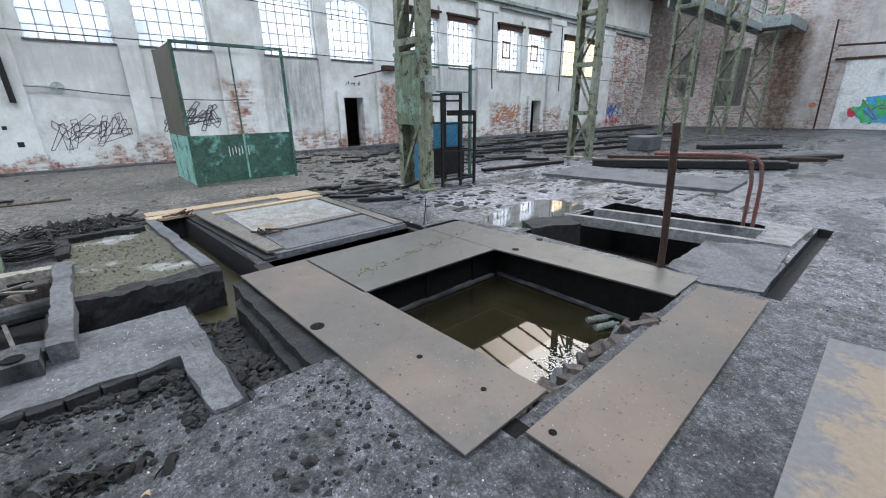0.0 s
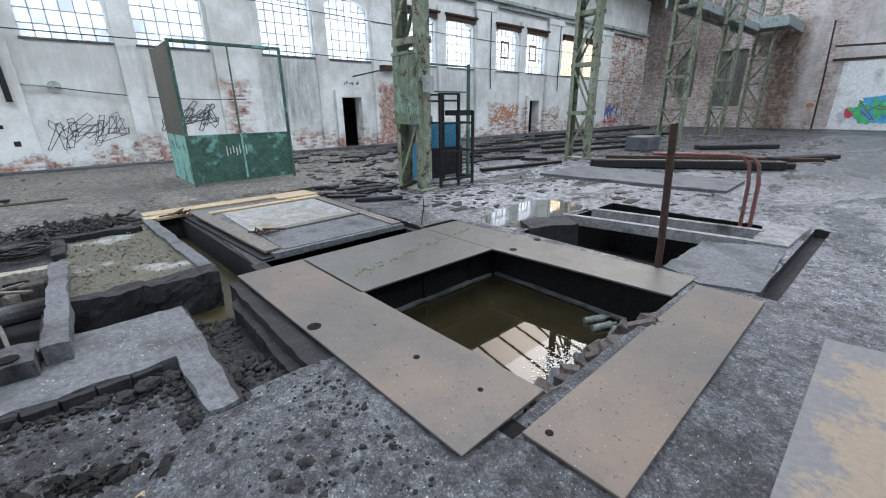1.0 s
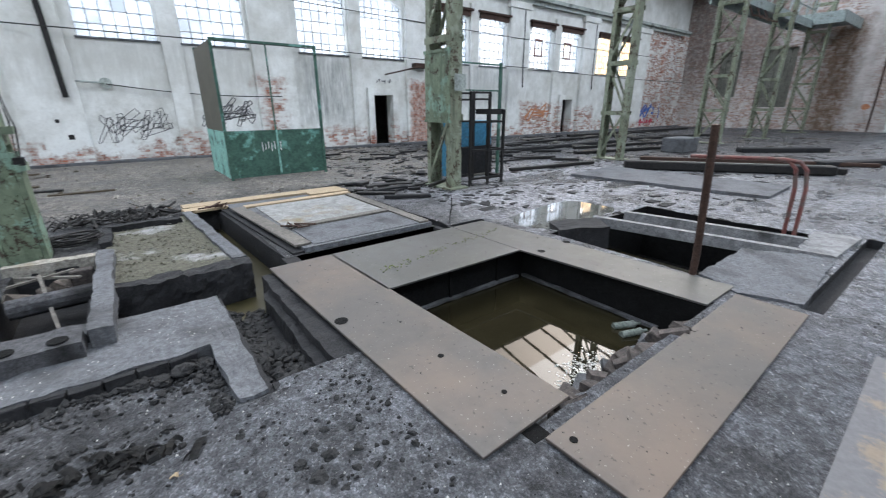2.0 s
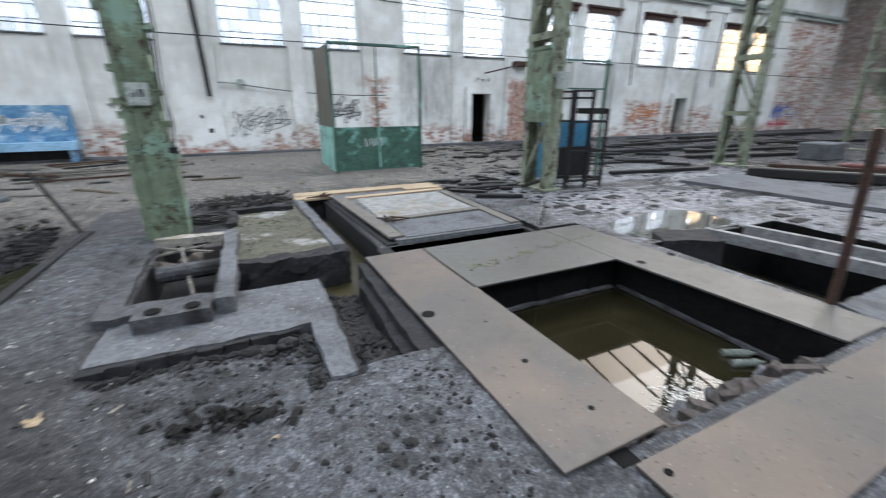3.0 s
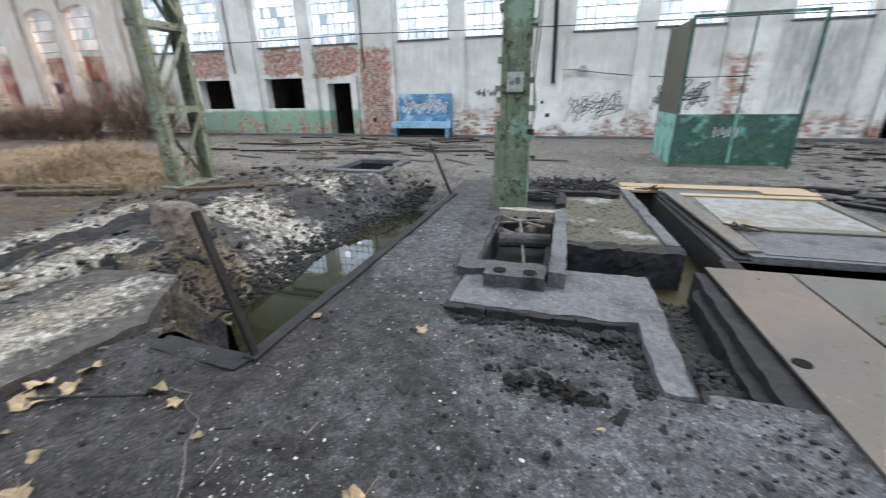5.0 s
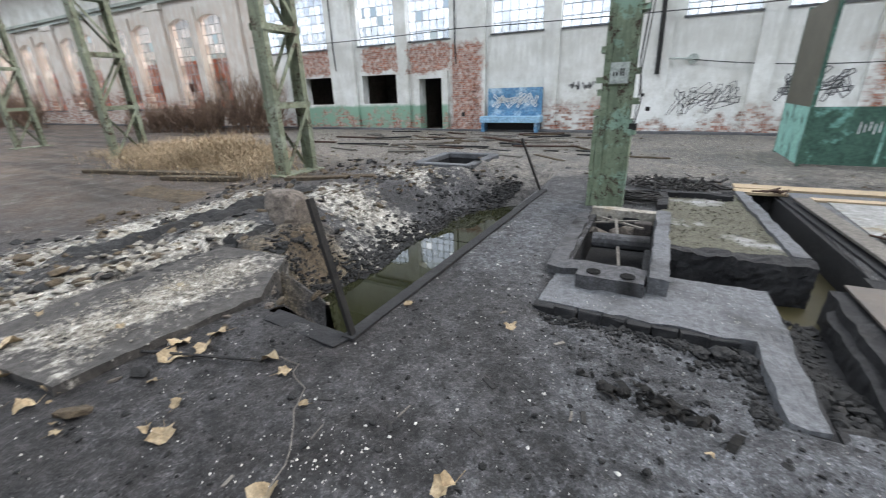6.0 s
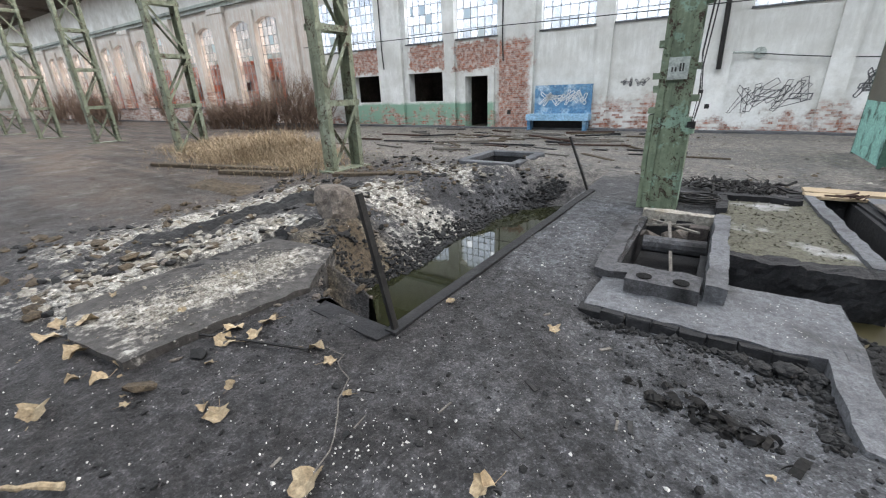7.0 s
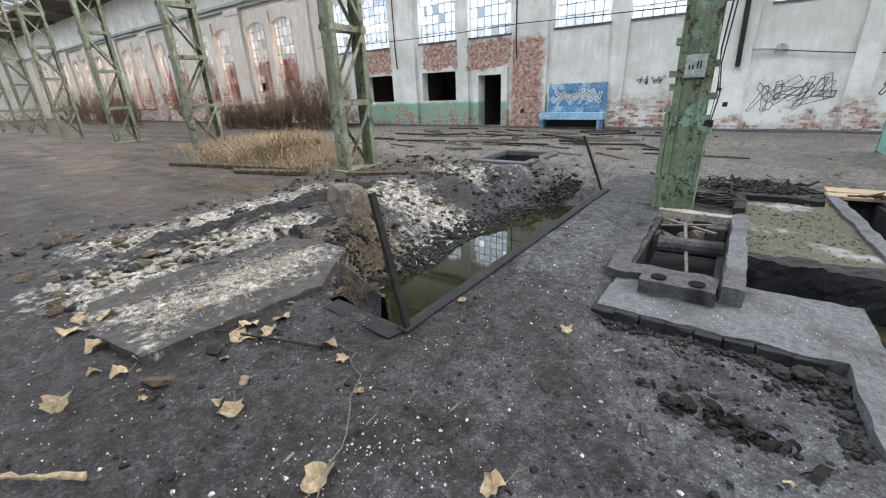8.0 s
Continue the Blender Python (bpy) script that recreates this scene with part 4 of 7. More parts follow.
# ---- lattice towers ----
def tower(x, y, h, gap=0.75, material="tower_paint"):
    """Two legs of paired angles, tied and laced on both faces."""
    tw = thing("lattice_column", "weathered green riveted steel lattice column on the floor", "steel column", "columns of the hall", at=(x, y, 0))
    for k in (0, 1):
        yy, q = k * gap, (-1 if k else 1)
        bm = bmesh.new()
        box(bm, -0.15, 0.15, yy - q * 0.010 - 0.007, yy - q * 0.010 + 0.007, -0.03, h)
        for e in (-1, 1):
            box(bm, e * 0.143 - 0.008, e * 0.143 + 0.008, min(yy, yy + q * 0.11), max(yy, yy + q * 0.11), -0.03, h)
        leg = part("leg", bm, material, tw)
        bm = bmesh.new()
        for e in (-1, 1):
            for n in range(int(h / 0.3)):
                c = (e * 0.155, yy + q * 0.055, 0.12 + n * 0.3)
                box(bm, c[0] - 0.008, c[0] + 0.008, c[1] - 0.013, c[1] + 0.013, c[2] - 0.013, c[2] + 0.013)
        part("rivets", bm, material, leg)
    part("base_plate", boxes((-0.24, 0.24, -0.16, gap + 0.16, -0.04, 0.012)), material, tw)
    n = max(2, int(h / 1.3))
    s = h / n
    for k in range(n):
        a, b = (0.04, gap - 0.04) if k % 2 else (gap - 0.04, 0.04)
        z0, z1 = k * s + 0.08, (k + 1) * s - 0.08
        for e in (-1, 1):
            p, q = ((e * 0.158, a, z0), (e * 0.158, b, z1)) if e < 0 or k % 3 else ((e * 0.158, b, z0), (e * 0.158, a, z1))
            bm = bmesh.new()
            bar(bm, p, q, 0.012, 0.07)
            bar(bm, (p[0] - e * 0.03, *p[1:]), (q[0] - e * 0.03, *q[1:]), 0.06, 0.012)
            part("brace", bm, material, tw)
            bm = bmesh.new()
            zt = (k + 1) * s
            box(bm, e * 0.15 - 0.012, e * 0.15 + 0.012, -0.05, gap + 0.05, zt - 0.09, zt + 0.03)
            box(bm, e * 0.11 - 0.04, e * 0.11 + 0.04, 0.0, gap, zt + 0.018, zt + 0.03)
            part("cross_tie", bm, material, tw)
    return tw


for x, y, gap in ((5.55, 5.88, 0.75), (12.75, 6.3, 0.75), (21.7, 6.7, 1.05), (26.6, 6.35, 0.8), (34.2, 6.55, 1.0), (-7.52, 5.58, 0.9), (-15.0, 6.0, 0.95), (-22.5, 6.25, 0.9), (-29.0, 6.1, 0.9), (-36, 6.3, 0.9), (-43, 6.3, 0.9)):
    tower(x, y, 8.6, gap)

col = thing("steel_column", "flaking green riveted steel column with a small number plate", "steel column", "columns of the hall", at=(-1.0, 5.58, 0))
bm = boxes((-0.165, 0.165, -0.16, -0.145, -0.03, 9.0), (-0.165, 0.165, 0.145, 0.16, -0.03, 9.0), (-0.012, 0.012, -0.14, 0.14, -0.03, 9.0))
shaft = part("shaft", bm, "column_paint", col)
wear = random.Random(71)
for e in (-1, 1):
    for y0, y1 in ((-0.185, -0.16), (0.16, 0.185)):
        bm = boxes((min(e * 0.10, e * 0.185), max(e * 0.10, e * 0.185), y0, y1, -0.03, 9.0))
        part("angle_iron", bm, "column_paint", col)
    # lacing plates between the two faces, bitten and bent
    for n in range(11):
        z = 0.42 + 0.78 * n + wear.uniform(-0.05, 0.05)
        bm = boxes((min(e * 0.165, e * 0.178), max(e * 0.165, e * 0.178), -0.15, 0.15, z, z + wear.uniform(0.14, 0.3)))
        part("lacing_plate", bm, "column_paint", col)
    for n in range(30):
        z = 0.15 + 0.29 * n
        bm = bmesh.new()
        bmesh.ops.create_icosphere(bm, subdivisions=1, radius=0.017, matrix=pose(e * 0.143, -0.186, z))
        part("rivet", bm, "column_paint", shaft)
for z, d, e in ((0.34, 0.05, -1), (1.22, 0.07, -1), (1.47, 0.05, -1), (1.62, 0.07, -1), (1.98, 0.05, -1), (2.6, 0.05, -1), (0.98, 0.10, 1), (1.1, 0.05, 1), (1.36, 0.09, 1), (1.72, 0.06, 1), (2.42, 0.09, 1), (2.9, 0.06, 1)):
    bm = boxes((min(e * 0.17, e * (0.185 + d)), max(e * 0.17, e * (0.185 + d)), -0.2, 0.05, z, z + 0.07))
    cut(bm, 0.06), roughen(bm, 0.012, 18)
    part("bracket", bm, "column_paint", shaft)
for x0, x1, z1 in ((-0.245, -0.19, 1.2), (0.19, 0.235, 1.02)):
    bm = boxes((x0, x1, -0.19, 0.16, -0.03, z1))
    cut(bm, 0.12), roughen(bm, 0.008, 9)
    part("side_plate", bm, "column_paint", col)
bm = boxes((0.2, 0.29, -0.2, -0.1, 1.04, 1.12))
part("socket", bm, "black_iron", col, "small black iron socket")
sign = part("sign", boxes((-0.10, 0.12, -0.197, -0.188, 1.61, 1.86)), "cornice", col, "small pale number plate")
for x, h in ((-0.055, 0.05), (-0.02, 0.05), (0.03, 0.09), (0.06, 0.09)):
    part("mark", boxes((x - 0.009, x + 0.009, -0.2, -0.1965, 1.70, 1.70 + h)), "cable", sign, "plain dark bar")
for pts, r in (([(0.24, -0.18, 1.05), (0.27, -0.19, 1.5), (0.235, -0.18, 1.9), (0.28, -0.18, 2.6), (0.25, -0.18, 3.6)], 0.010), ([(0.26, -0.15, 1.12), (0.30, -0.17, 1.42), (0.26, -0.17, 1.75), (0.31, -0.16, 2.45), (0.3, -0.16, 3.5)], 0.008)):
    bm = bmesh.new()
    rod(bm, pts, r, 5)
    part("wire", bm, "cable", col, "loose wire hanging down the column")

# ---- booth ----
bo = thing("wire_booth", "green sheet-metal booth with an open upper frame", "booth", at=(2.06, 9.75, 0))
front = part("front_panel", boxes((0, 2.25, 0, 0.03, 0.04, 1.1)), "booth_green", bo)
for k in range(7):
    x = 0.75 + 0.07 * k
    part("paint_mark", boxes((x, x + 0.02, -0.005, 0.0, 0.62 + 0.03 * (k % 3), 0.84 - 0.04 * (k % 2))), "white_paint", front, "pale scribble stroke")
part("side_panel", boxes((-0.03, 0.0, 0.0, 2.0, 0.04, 1.1)), "booth_mint", bo, "faded mint side panel")
M["mesh_brown"] = plain("mesh_brown", (0.10, 0.095, 0.075), (0.16, 0.15, 0.12), 20, 0.85)
part("side_screen", boxes((-0.03, 0.0, 0.0, 2.0, 1.1, 2.95)), "mesh_brown", bo, "brown wire mesh side screen")
for x, y in ((0, 0), (2.25, 0), (0, 2.0)):
    part("post", boxes((x - 0.03, x + 0.03, y - 0.03, y + 0.03, 0.0, 3.0)), "booth_green", bo)
part("post", boxes((1.1, 1.13, 0, 0.03, 1.1, 2.95)), "booth_green", bo)
part("panel_seam", boxes((1.1, 1.14, -0.012, 0.0, 0.04, 1.1)), "booth_mint", front)
part("top_rail", boxes((0, 2.25, -0.02, 0.03, 2.95, 3.0)), "booth_green", bo)

# ---- blue counter ----
be = thing("blue_counter", "blue painted counter with spray-painted scribble against the wall", "counter", at=(-6.85, 15.35, 0))
part("back_panel", boxes((0.05, 2.25, 0.5, 0.56, 0.55, 1.62)), "blue_paint", be)
part("worktop", boxes((-0.1, 2.3, 0.0, 0.5, 0.35, 0.58)), "blue_pale", be, "pale blue ledge")
# The shade below the ledge is put in as a black panel.
part("kick_panel", boxes((0.0, 2.2, 0.42, 0.5, -0.05, 0.36)), "black_iron", be, "black panel holding the shade under the ledge")
for x in (-0.06, 2.1):
    part("leg", boxes((x, x + 0.12, 0.05, 0.5, -0.05, 0.35)), "blue_paint", be)

# ---- slabs and kerbs on the floor ----
def rough_slab(name, poly, z0, z1, material, label, category="slab", size=0.07, amount=0.02, parent=None):
    bm = bmesh.new()
    prism(bm, poly, z0, z1)
    bmesh.ops.triangulate(bm, faces=[f for f in bm.faces if len(f.verts) > 4])
    cut(bm, size)
    roughen(bm, amount, 5)
    roughen(bm, amount * 0.5, 17)
    if parent:
        return part(name, bm, material, parent, label)
    return solid(name, bm, material, label, category)


rough_slab("concrete_slab", [(-1.12, 2.33), (0.33, 2.31), (0.36, 1.56), (0.53, 1.55), (0.54, 3.2), (-0.2, 3.2), (-0.3, 3.1), (-1.12, 3.1)], -0.3, -0.02, "concrete", "broken L-shaped concrete slab dusted with soot")
rough_slab("stone_kerb", [(-0.34, 2.8), (-0.2, 2.78), (-0.17, 4.95), (-0.32, 4.97)], -0.05, 0.12, "concrete", "long grey stone kerb beside the small pit", "kerb")
rough_slab("stone_kerb", [(-1.2, 2.92), (-0.36, 2.9), (-0.36, 3.12), (-1.2, 3.14)], -0.1, 0.05, "concrete_sooty", "short grey stone kerb beside the small pit", "kerb")
rough_slab("stone_kerb", [(-1.22, 3.16), (-1.05, 3.16), (-1.1, 4.9), (-1.25, 4.9)], -0.1, 0.02, "concrete_sooty", "low sooty stone kerb of the small pit", "kerb")
rough_slab("stone_kerb", [(-1.1, 5.0), (-0.2, 5.0), (-0.2, 5.15), (-1.1, 5.15)], -0.1, 0.06, "stone_pale", "pale crumbling stone kerb at the column", "kerb")
bl = thing("hollow_block", "sooty cast block with two round holes", "block", at=(-0.9, 2.68, -0.03))
bm = boxes((0, 0.53, 0, 0.2, 0, 0.13))
cut(bm, 0.06), roughen(bm, 0.008, 14)
part("body", bm, "concrete_sooty", bl)
# Black discs on the top carry the shade of the two holes.
for x in (0.13, 0.40):
    bm = bmesh.new()
    bmesh.ops.create_cone(bm, cap_ends=True, segments=20, radius1=0.06, radius2=0.06, depth=0.004, matrix=pose(x, 0.1, 0.138))
    part("hole", bm, "recess_shade", bl, "black disc holding the shade of a round hole")
bed = thing("sand_bed", "shallow sand and gravel bed with crumbling concrete rims", "pad")
rough_slab("sand", [(-0.27, 3.82), (0.95, 3.8), (0.74, 6.6), (-0.27, 6.6)], -0.3, 0.015, "sand", "sand and gravel with frost-white dust", size=0.12, amount=0.02, parent=bed)
rough_slab("front_rim", [(-0.3, 3.75), (0.98, 3.72), (0.98, 3.95), (-0.3, 4.0)], -0.4, 0.04, "concrete_soot_shade", "crumbling sooty rim", size=0.05, amount=0.04, parent=bed)
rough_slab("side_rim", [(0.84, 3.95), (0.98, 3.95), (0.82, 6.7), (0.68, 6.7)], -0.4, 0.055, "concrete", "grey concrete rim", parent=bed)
rough_slab("inner_rim", [(-0.3, 6.2), (0.62, 6.2), (0.62, 6.34), (-0.3, 6.34)], -0.1, 0.085, "concrete_soot_shade", "low dark kerb across the bed", size=0.06, amount=0.02, parent=bed)
rough_slab("inner_rim", [(-0.32, 5.45), (-0.2, 5.45), (-0.2, 6.2), (-0.32, 6.2)], -0.1, 0.075, "concrete_soot_shade", "low dark kerb along the bed", size=0.06, amount=0.02, parent=bed)
rough_slab("trench_kerb", [(0.98, 1.6), (1.19, 1.6), (1.19, 3.52), (1.0, 3.5)], -0.4, -0.05, "concrete_soot_shade", "long sooty kerb between trench and plates", "kerb", 0.06, 0.018)
rough_slab("trench_kerb", [(0.90, 1.75), (0.99, 1.72), (1.01, 3.3), (0.93, 3.2)], -0.4, -0.13, "concrete_soot_shade", "lower sooty step of the trench kerb", "kerb", 0.06, 0.025)

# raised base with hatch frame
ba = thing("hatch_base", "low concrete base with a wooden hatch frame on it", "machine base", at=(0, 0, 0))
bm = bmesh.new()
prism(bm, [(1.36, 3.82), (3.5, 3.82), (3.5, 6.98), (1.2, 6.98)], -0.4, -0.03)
part("base", bm, "concrete_soot_shade", ba)
bm = bmesh.new()
prism(bm, [(1.6, 3.86), (3.46, 3.86), (3.48, 6.95), (1.34, 6.95)], -0.03, 0.035)
part("deck", bm, "concrete", ba)

# side pit: slabs, beams, rod and rail
rough_slab("concrete_slab", [(4.46, -0.16), (6.15, -0.06), (5.75, 0.7), (4.5, 0.7), (4.3, 0.3)], -0.3, 0.0, "concrete", "dusty grey slab at the side pit")
rough_slab("concrete_slab", [(6.15, -0.06), (7.35, -0.1), (7.2, 0.35), (6.25, 0.3)], -0.3, 0.015, "concrete_pale", "pale slab between the pit beams")
rough_slab("concrete_slab", [(4.62, 2.5), (5.3, 2.15), (5.6, 2.6), (4.85, 2.85)], -0.3, 0.02, "concrete_soot_shade", "loose sooty block at the pit corner")
for a, b in (((5.66, 2.65), (6.2, 0.0)), ((6.3, 2.5), (6.75, 0.3))):
    bm = bmesh.new()
    bar(bm, (*a, -0.05), (*b, -0.05), 0.1, 0.14)
    solid("pit_beam", bm, "concrete_pale", "pale steel beam across the side pit", "beam", "pit beams")
bm = bmesh.new()
rod(bm, [(4.51, 0.75, -0.9), (4.5, 0.75, 0.2), (4.32, 0.75, 1.45)], 0.035, 10)
solid("iron_rod", bm, "rust_iron", "rusty iron rod leaning out of the pit", "rod")
ra = thing("handrail", "bent red-painted pipe handrail at the pit", "handrail")
for dy in (0, -0.11):
    bm = bmesh.new()
    rod(bm, [(6.84, 0.58 + dy, -0.3), (6.84, 0.6 + dy, 0.6), (6.84, 0.64 + dy, 0.84), (6.84, 0.72 + dy, 0.93), (6.84, 0.9 + dy, 0.95), (6.84, 1.9 + dy, 0.9)], 0.025, 8)
    part("pipe", bm, "red_paint", ra)

rough_slab("trench_sill", [(-2.95, 1.14), (-2.2, 1.08), (-2.15, 1.24), (-2.95, 1.30)], -0.2, 0.0, "concrete_soot_shade", "sooty end sill of the flooded trench", "sill", 0.1, 0.012)
# posts of the flooded trench
for (x, y), (tx, tz) in (((-2.14, 1.25), (-2.38, 0.97)), ((-2.03, 6.05), (-2.42, 0.83))):
    bm = bmesh.new()
    bar(bm, (x, y, -0.1), (tx, y, tz), 0.05, 0.03)
    solid("iron_post", bm, "black_iron", "leaning rusty iron post at the flooded trench", "post", "trench posts")
bm = bmesh.new()
bar(bm, (-2.17, 1.2, -0.02), (-2.02, 6.1, -0.02), 0.1, 0.06)
solid("trench_edge", bm, "concrete_soot_shade", "straight sooty edge of the flooded trench", "edge")

# hatch frame planks on the base
def plank(parent, a, b, w, h, z, material, name="plank", label=""):
    bm = bmesh.new()
    bar(bm, (*a, z + h / 2), (*b, z + h / 2), w, h)
    bevel(bm, 0.004)
    return part(name, bm, material, parent, label)


bm = bmesh.new()
prism(bm, [(1.46, 3.86), (1.6, 3.86), (1.34, 6.9), (1.24, 6.9)], -0.03, 0.0)
part("ledge", bm, "concrete_soot_shade", ba)
plank(ba, (1.62, 3.95), (1.44, 6.5), 0.2, 0.03, 0.035, "wood_grey")
plank(ba, (3.36, 3.9), (3.38, 6.4), 0.16, 0.03, 0.035, "wood_grey")
plank(ba, (1.72, 4.8), (3.28, 4.86), 0.14, 0.03, 0.035, "wood_grey")
plank(ba, (1.55, 6.5), (3.46, 6.58), 0.16, 0.03, 0.035, "wood_new", label="newer yellowish plank")
M["frost_panel"] = plain("frost_panel", (0.13, 0.13, 0.125), (0.30, 0.30, 0.295), 6, 0.8, stain=(0.17, 0.13, 0.07), stain_scale=1.4, stain_at=(0.55, 0.68))
bm = boxes((1.7, 3.28, 4.9, 6.42, 0.035, 0.045))
part("panel", bm, "frost_panel", ba, "pale frosted inner panel")
bm = boxes((1.74, 3.28, 3.92, 4.72, 0.035, 0.045))
part("panel", bm, "concrete", ba)
for a, b, w, lb in (((0.74, 7.22), (3.55, 7.25), 0.3, "long yellowish board lying on the floor"), ((0.72, 6.85), (1.35, 6.92), 0.28, "short yellowish board at the trench end"), ((2.75, 6.82), (3.5, 6.8), 0.24, "short yellowish board on the hatch base")):
    bm = bmesh.new()
    z0 = 0.035 if a[0] > 2 else 0.0
    bar(bm, (*a, z0 + 0.025), (*b, z0 + 0.025), w, 0.04)
    bevel(bm, 0.004)
    solid("wooden_board", bm, "wood_new", lb, "board", "boards at the hatch")
rng = random.Random(11)
for c, n in (((1.2, 6.78, 0.06), 7), ((1.78, 4.72, 0.085), 5)):
    bm = bmesh.new()
    for k in range(n):
        x, y = c[0] + rng.uniform(-0.1, 0.1), c[1] + rng.uniform(-0.07, 0.07)
        p0 = Vector((x, y, c[2]))
        rod(bm, [p0, p0 + Vector((rng.uniform(-0.12, 0.12), rng.uniform(-0.1, 0.1), rng.uniform(0.0, 0.06))), p0 + Vector((rng.uniform(-0.2, 0.2), rng.uniform(-0.1, 0.1), 0.0))], 0.012, 5)
    solid("rusty_scrap", bm, "rust_iron", "small tangle of rusty scrap on the boards", "scrap")

# ---- second column details, gusset of the near tower ----
gs = thing("gusset_plate", "broad flaking green plate riveted to the tower", "steel plate", at=(5.39, 5.86, 0))
bm = bmesh.new()
box(bm, -0.012, 0.012, 0.0, 0.8, 1.35, 2.62)
box(bm, -0.03, 0.02, -0.02, 0.82, 1.30, 1.36), box(bm, -0.03, 0.02, -0.02, 0.82, 2.6, 2.66)
gp = part("plate", bm, "column_paint", gs)
part("notice", boxes((0.02, 0.3, -0.125, -0.12, 1.9, 2.2)), "cornice", gp, "pale faded notice")

# rack beside the tower
rk = thing("metal_rack", "black welded rack with shelves beside the column", "rack", at=(0, 0, 0))
for x, y, h in ((5.98, 5.9, 1.9), (6.46, 5.85, 1.9), (6.84, 5.8, 1.55), (6.0, 6.45, 1.9), (6.5, 6.4, 1.9), (6.9, 6.35, 1.55)):
    part("post", boxes((x - 0.025, x + 0.025, y - 0.025, y + 0.025, -0.02, h)), "black_iron", rk)
for z in (1.88, 1.75, 1.3, 0.72, 0.12):
    runs = [((5.98, 5.9, z), (6.46, 5.85, z)), ((6.0, 6.45, z), (6.5, 6.4, z))]
    if z < 1.6:
        runs += [((6.46, 5.85, z), (6.84, 5.8, z)), ((6.84, 5.8, z), (6.9, 6.35, z))]
    for a, b in runs:
        bm = bmesh.new()
        bar(bm, a, b, 0.04, 0.04)
        part("rail", bm, "black_iron", rk)
part("tray", boxes((6.47, 6.85, 5.83, 6.3, 1.45, 1.56)), "black_iron", rk)
tk = thing("blue_cabinet", "blue sheet-metal cabinet standing behind the rack", "cabinet", at=(6.3, 6.9, 0))
M["cabinet_blue"] = plain("cabinet_blue", (0.03, 0.14, 0.24), (0.06, 0.22, 0.34), 5, 0.6, stain=(0.16, 0.12, 0.09), stain_scale=4)
part("body", boxes((0, 1.25, 0, 0.5, -0.02, 1.28)), "cabinet_blue", tk)
part("base", boxes((-0.02, 1.27, -0.03, 0.0, -0.02, 0.7)), "concrete_soot_shade", tk, "dark lower panel")
fr = thing("mesh_frame", "tall thin green pipe frame behind the rack", "frame", at=(0, 0, 0))
part("post", boxes((7.4, 7.46, 6.5, 6.56, -0.02, 2.55)), "booth_green", fr)
for z in (2.5, 1.95):
    bm = bmesh.new()
    bar(bm, (5.7, 6.5, z), (7.43, 6.53, z), 0.03, 0.03)
    part("rail", bm, "booth_green", fr)

# ---- wall fittings ----
bm = bmesh.new()
rod(bm, [(-0.95, WALL_Y - 0.08, 6.4), (-0.85, WALL_Y - 0.08, 3.9), (-0.8, WALL_Y - 0.08, 1.9)], 0.07, 10)
solid("downpipe", bm, "black_iron", "cut-off black downpipe on the wall", "pipe")
for x0 in (-8.3, -14.6, 18.6, 25.2):
    bm = bmesh.new()
    rod(bm, [(x0, WALL_Y - 0.05, 6.4), (x0, WALL_Y - 0.05, 3.4), (x0 + 0.05, WALL_Y - 0.05, 2.6)], 0.028, 6)
    solid("conduit", bm, "cable", "thin dark conduit running down a wall pier", "conduit", "conduits on the wall")


def sagging(a, b, sag, r, label, name="cable", n=14):
    bm = bmesh.new()
    a, b = Vector(a), Vector(b)
    rod(bm, [a.lerp(b, k / n) - Vector((0, 0, sag * 4 * (k / n) * (1 - k / n))) for k in range(n + 1)], r, 5)
    return solid(name, bm, "cable", label, "cable", "cables along the wall")


sagging((-20, 15.85, 3.95), (-8.2, 15.85, 3.86), 0.1, 0.018, "dark cable strung along the wall")
sagging((-8.2, 15.85, 3.86), (5.6, 15.85, 3.72), 0.05, 0.018, "dark cable strung along the wall")
sagging((5.6, 15.85, 3.72), (18.5, 15.85, 3.62), 0.04, 0.018, "dark cable strung along the wall")
sagging((18.5, 15.85, 3.62), (37.8, 15.85, 3.4), 0.08, 0.02, "dark cable strung along the wall")
sagging((5.3, 15.98, 5.3), (33, 15.98, 5.0), 0.12, 0.016, "dark cable strung high along the wall")
sagging((0.2, 16.1, 2.3), (5.4, 15.99, 2.0), 0.12, 0.016, "slack cable hanging across the wall")
bm = bmesh.new()
rod(bm, [(-0.5, WALL_Y, 2.36), (0.15, WALL_Y + 0.1, 2.33)], 0.03, 6)
bmesh.ops.create_cone(bm, cap_ends=True, segments=16, radius1=0.16, radius2=0.16, depth=0.05, matrix=pose(0.2, WALL_Y + 0.14, 2.32, 90))
solid("pipe_flange", bm, "cornice", "short pipe stub with a round grey wall plate", "pipe")
bm = bmesh.new()
rod(bm, [(9.5, 15.3, 2.88), (11.4, 15.6, 3.28), (11.9, 16.0, 3.34)], 0.03, 6)
box(bm, 11.3, 12.0, 15.7, 16.0, 3.25, 3.45)
solid("wall_bracket", bm, "rust_iron", "iron bracket arm reaching out above the doorway", "bracket")
# Flat black patches on the wall face stand for the shade in small holes.
for x, z, s in ((-8.05, 0.55, 0.16), (-1.0, 0.72, 0.14), (-1.2, 1.2, 0.1), (12.1, 1.2, 0.12)):
    tagged(part("wall_niche", boxes((x, x + s, WALL_Y - 0.006, WALL_Y + 0.01, z, z + s)), "black_iron"), "flat black patch holding the shade of a small hole in the brickwork", "niche", kind="structure")
rng = random.Random(31)
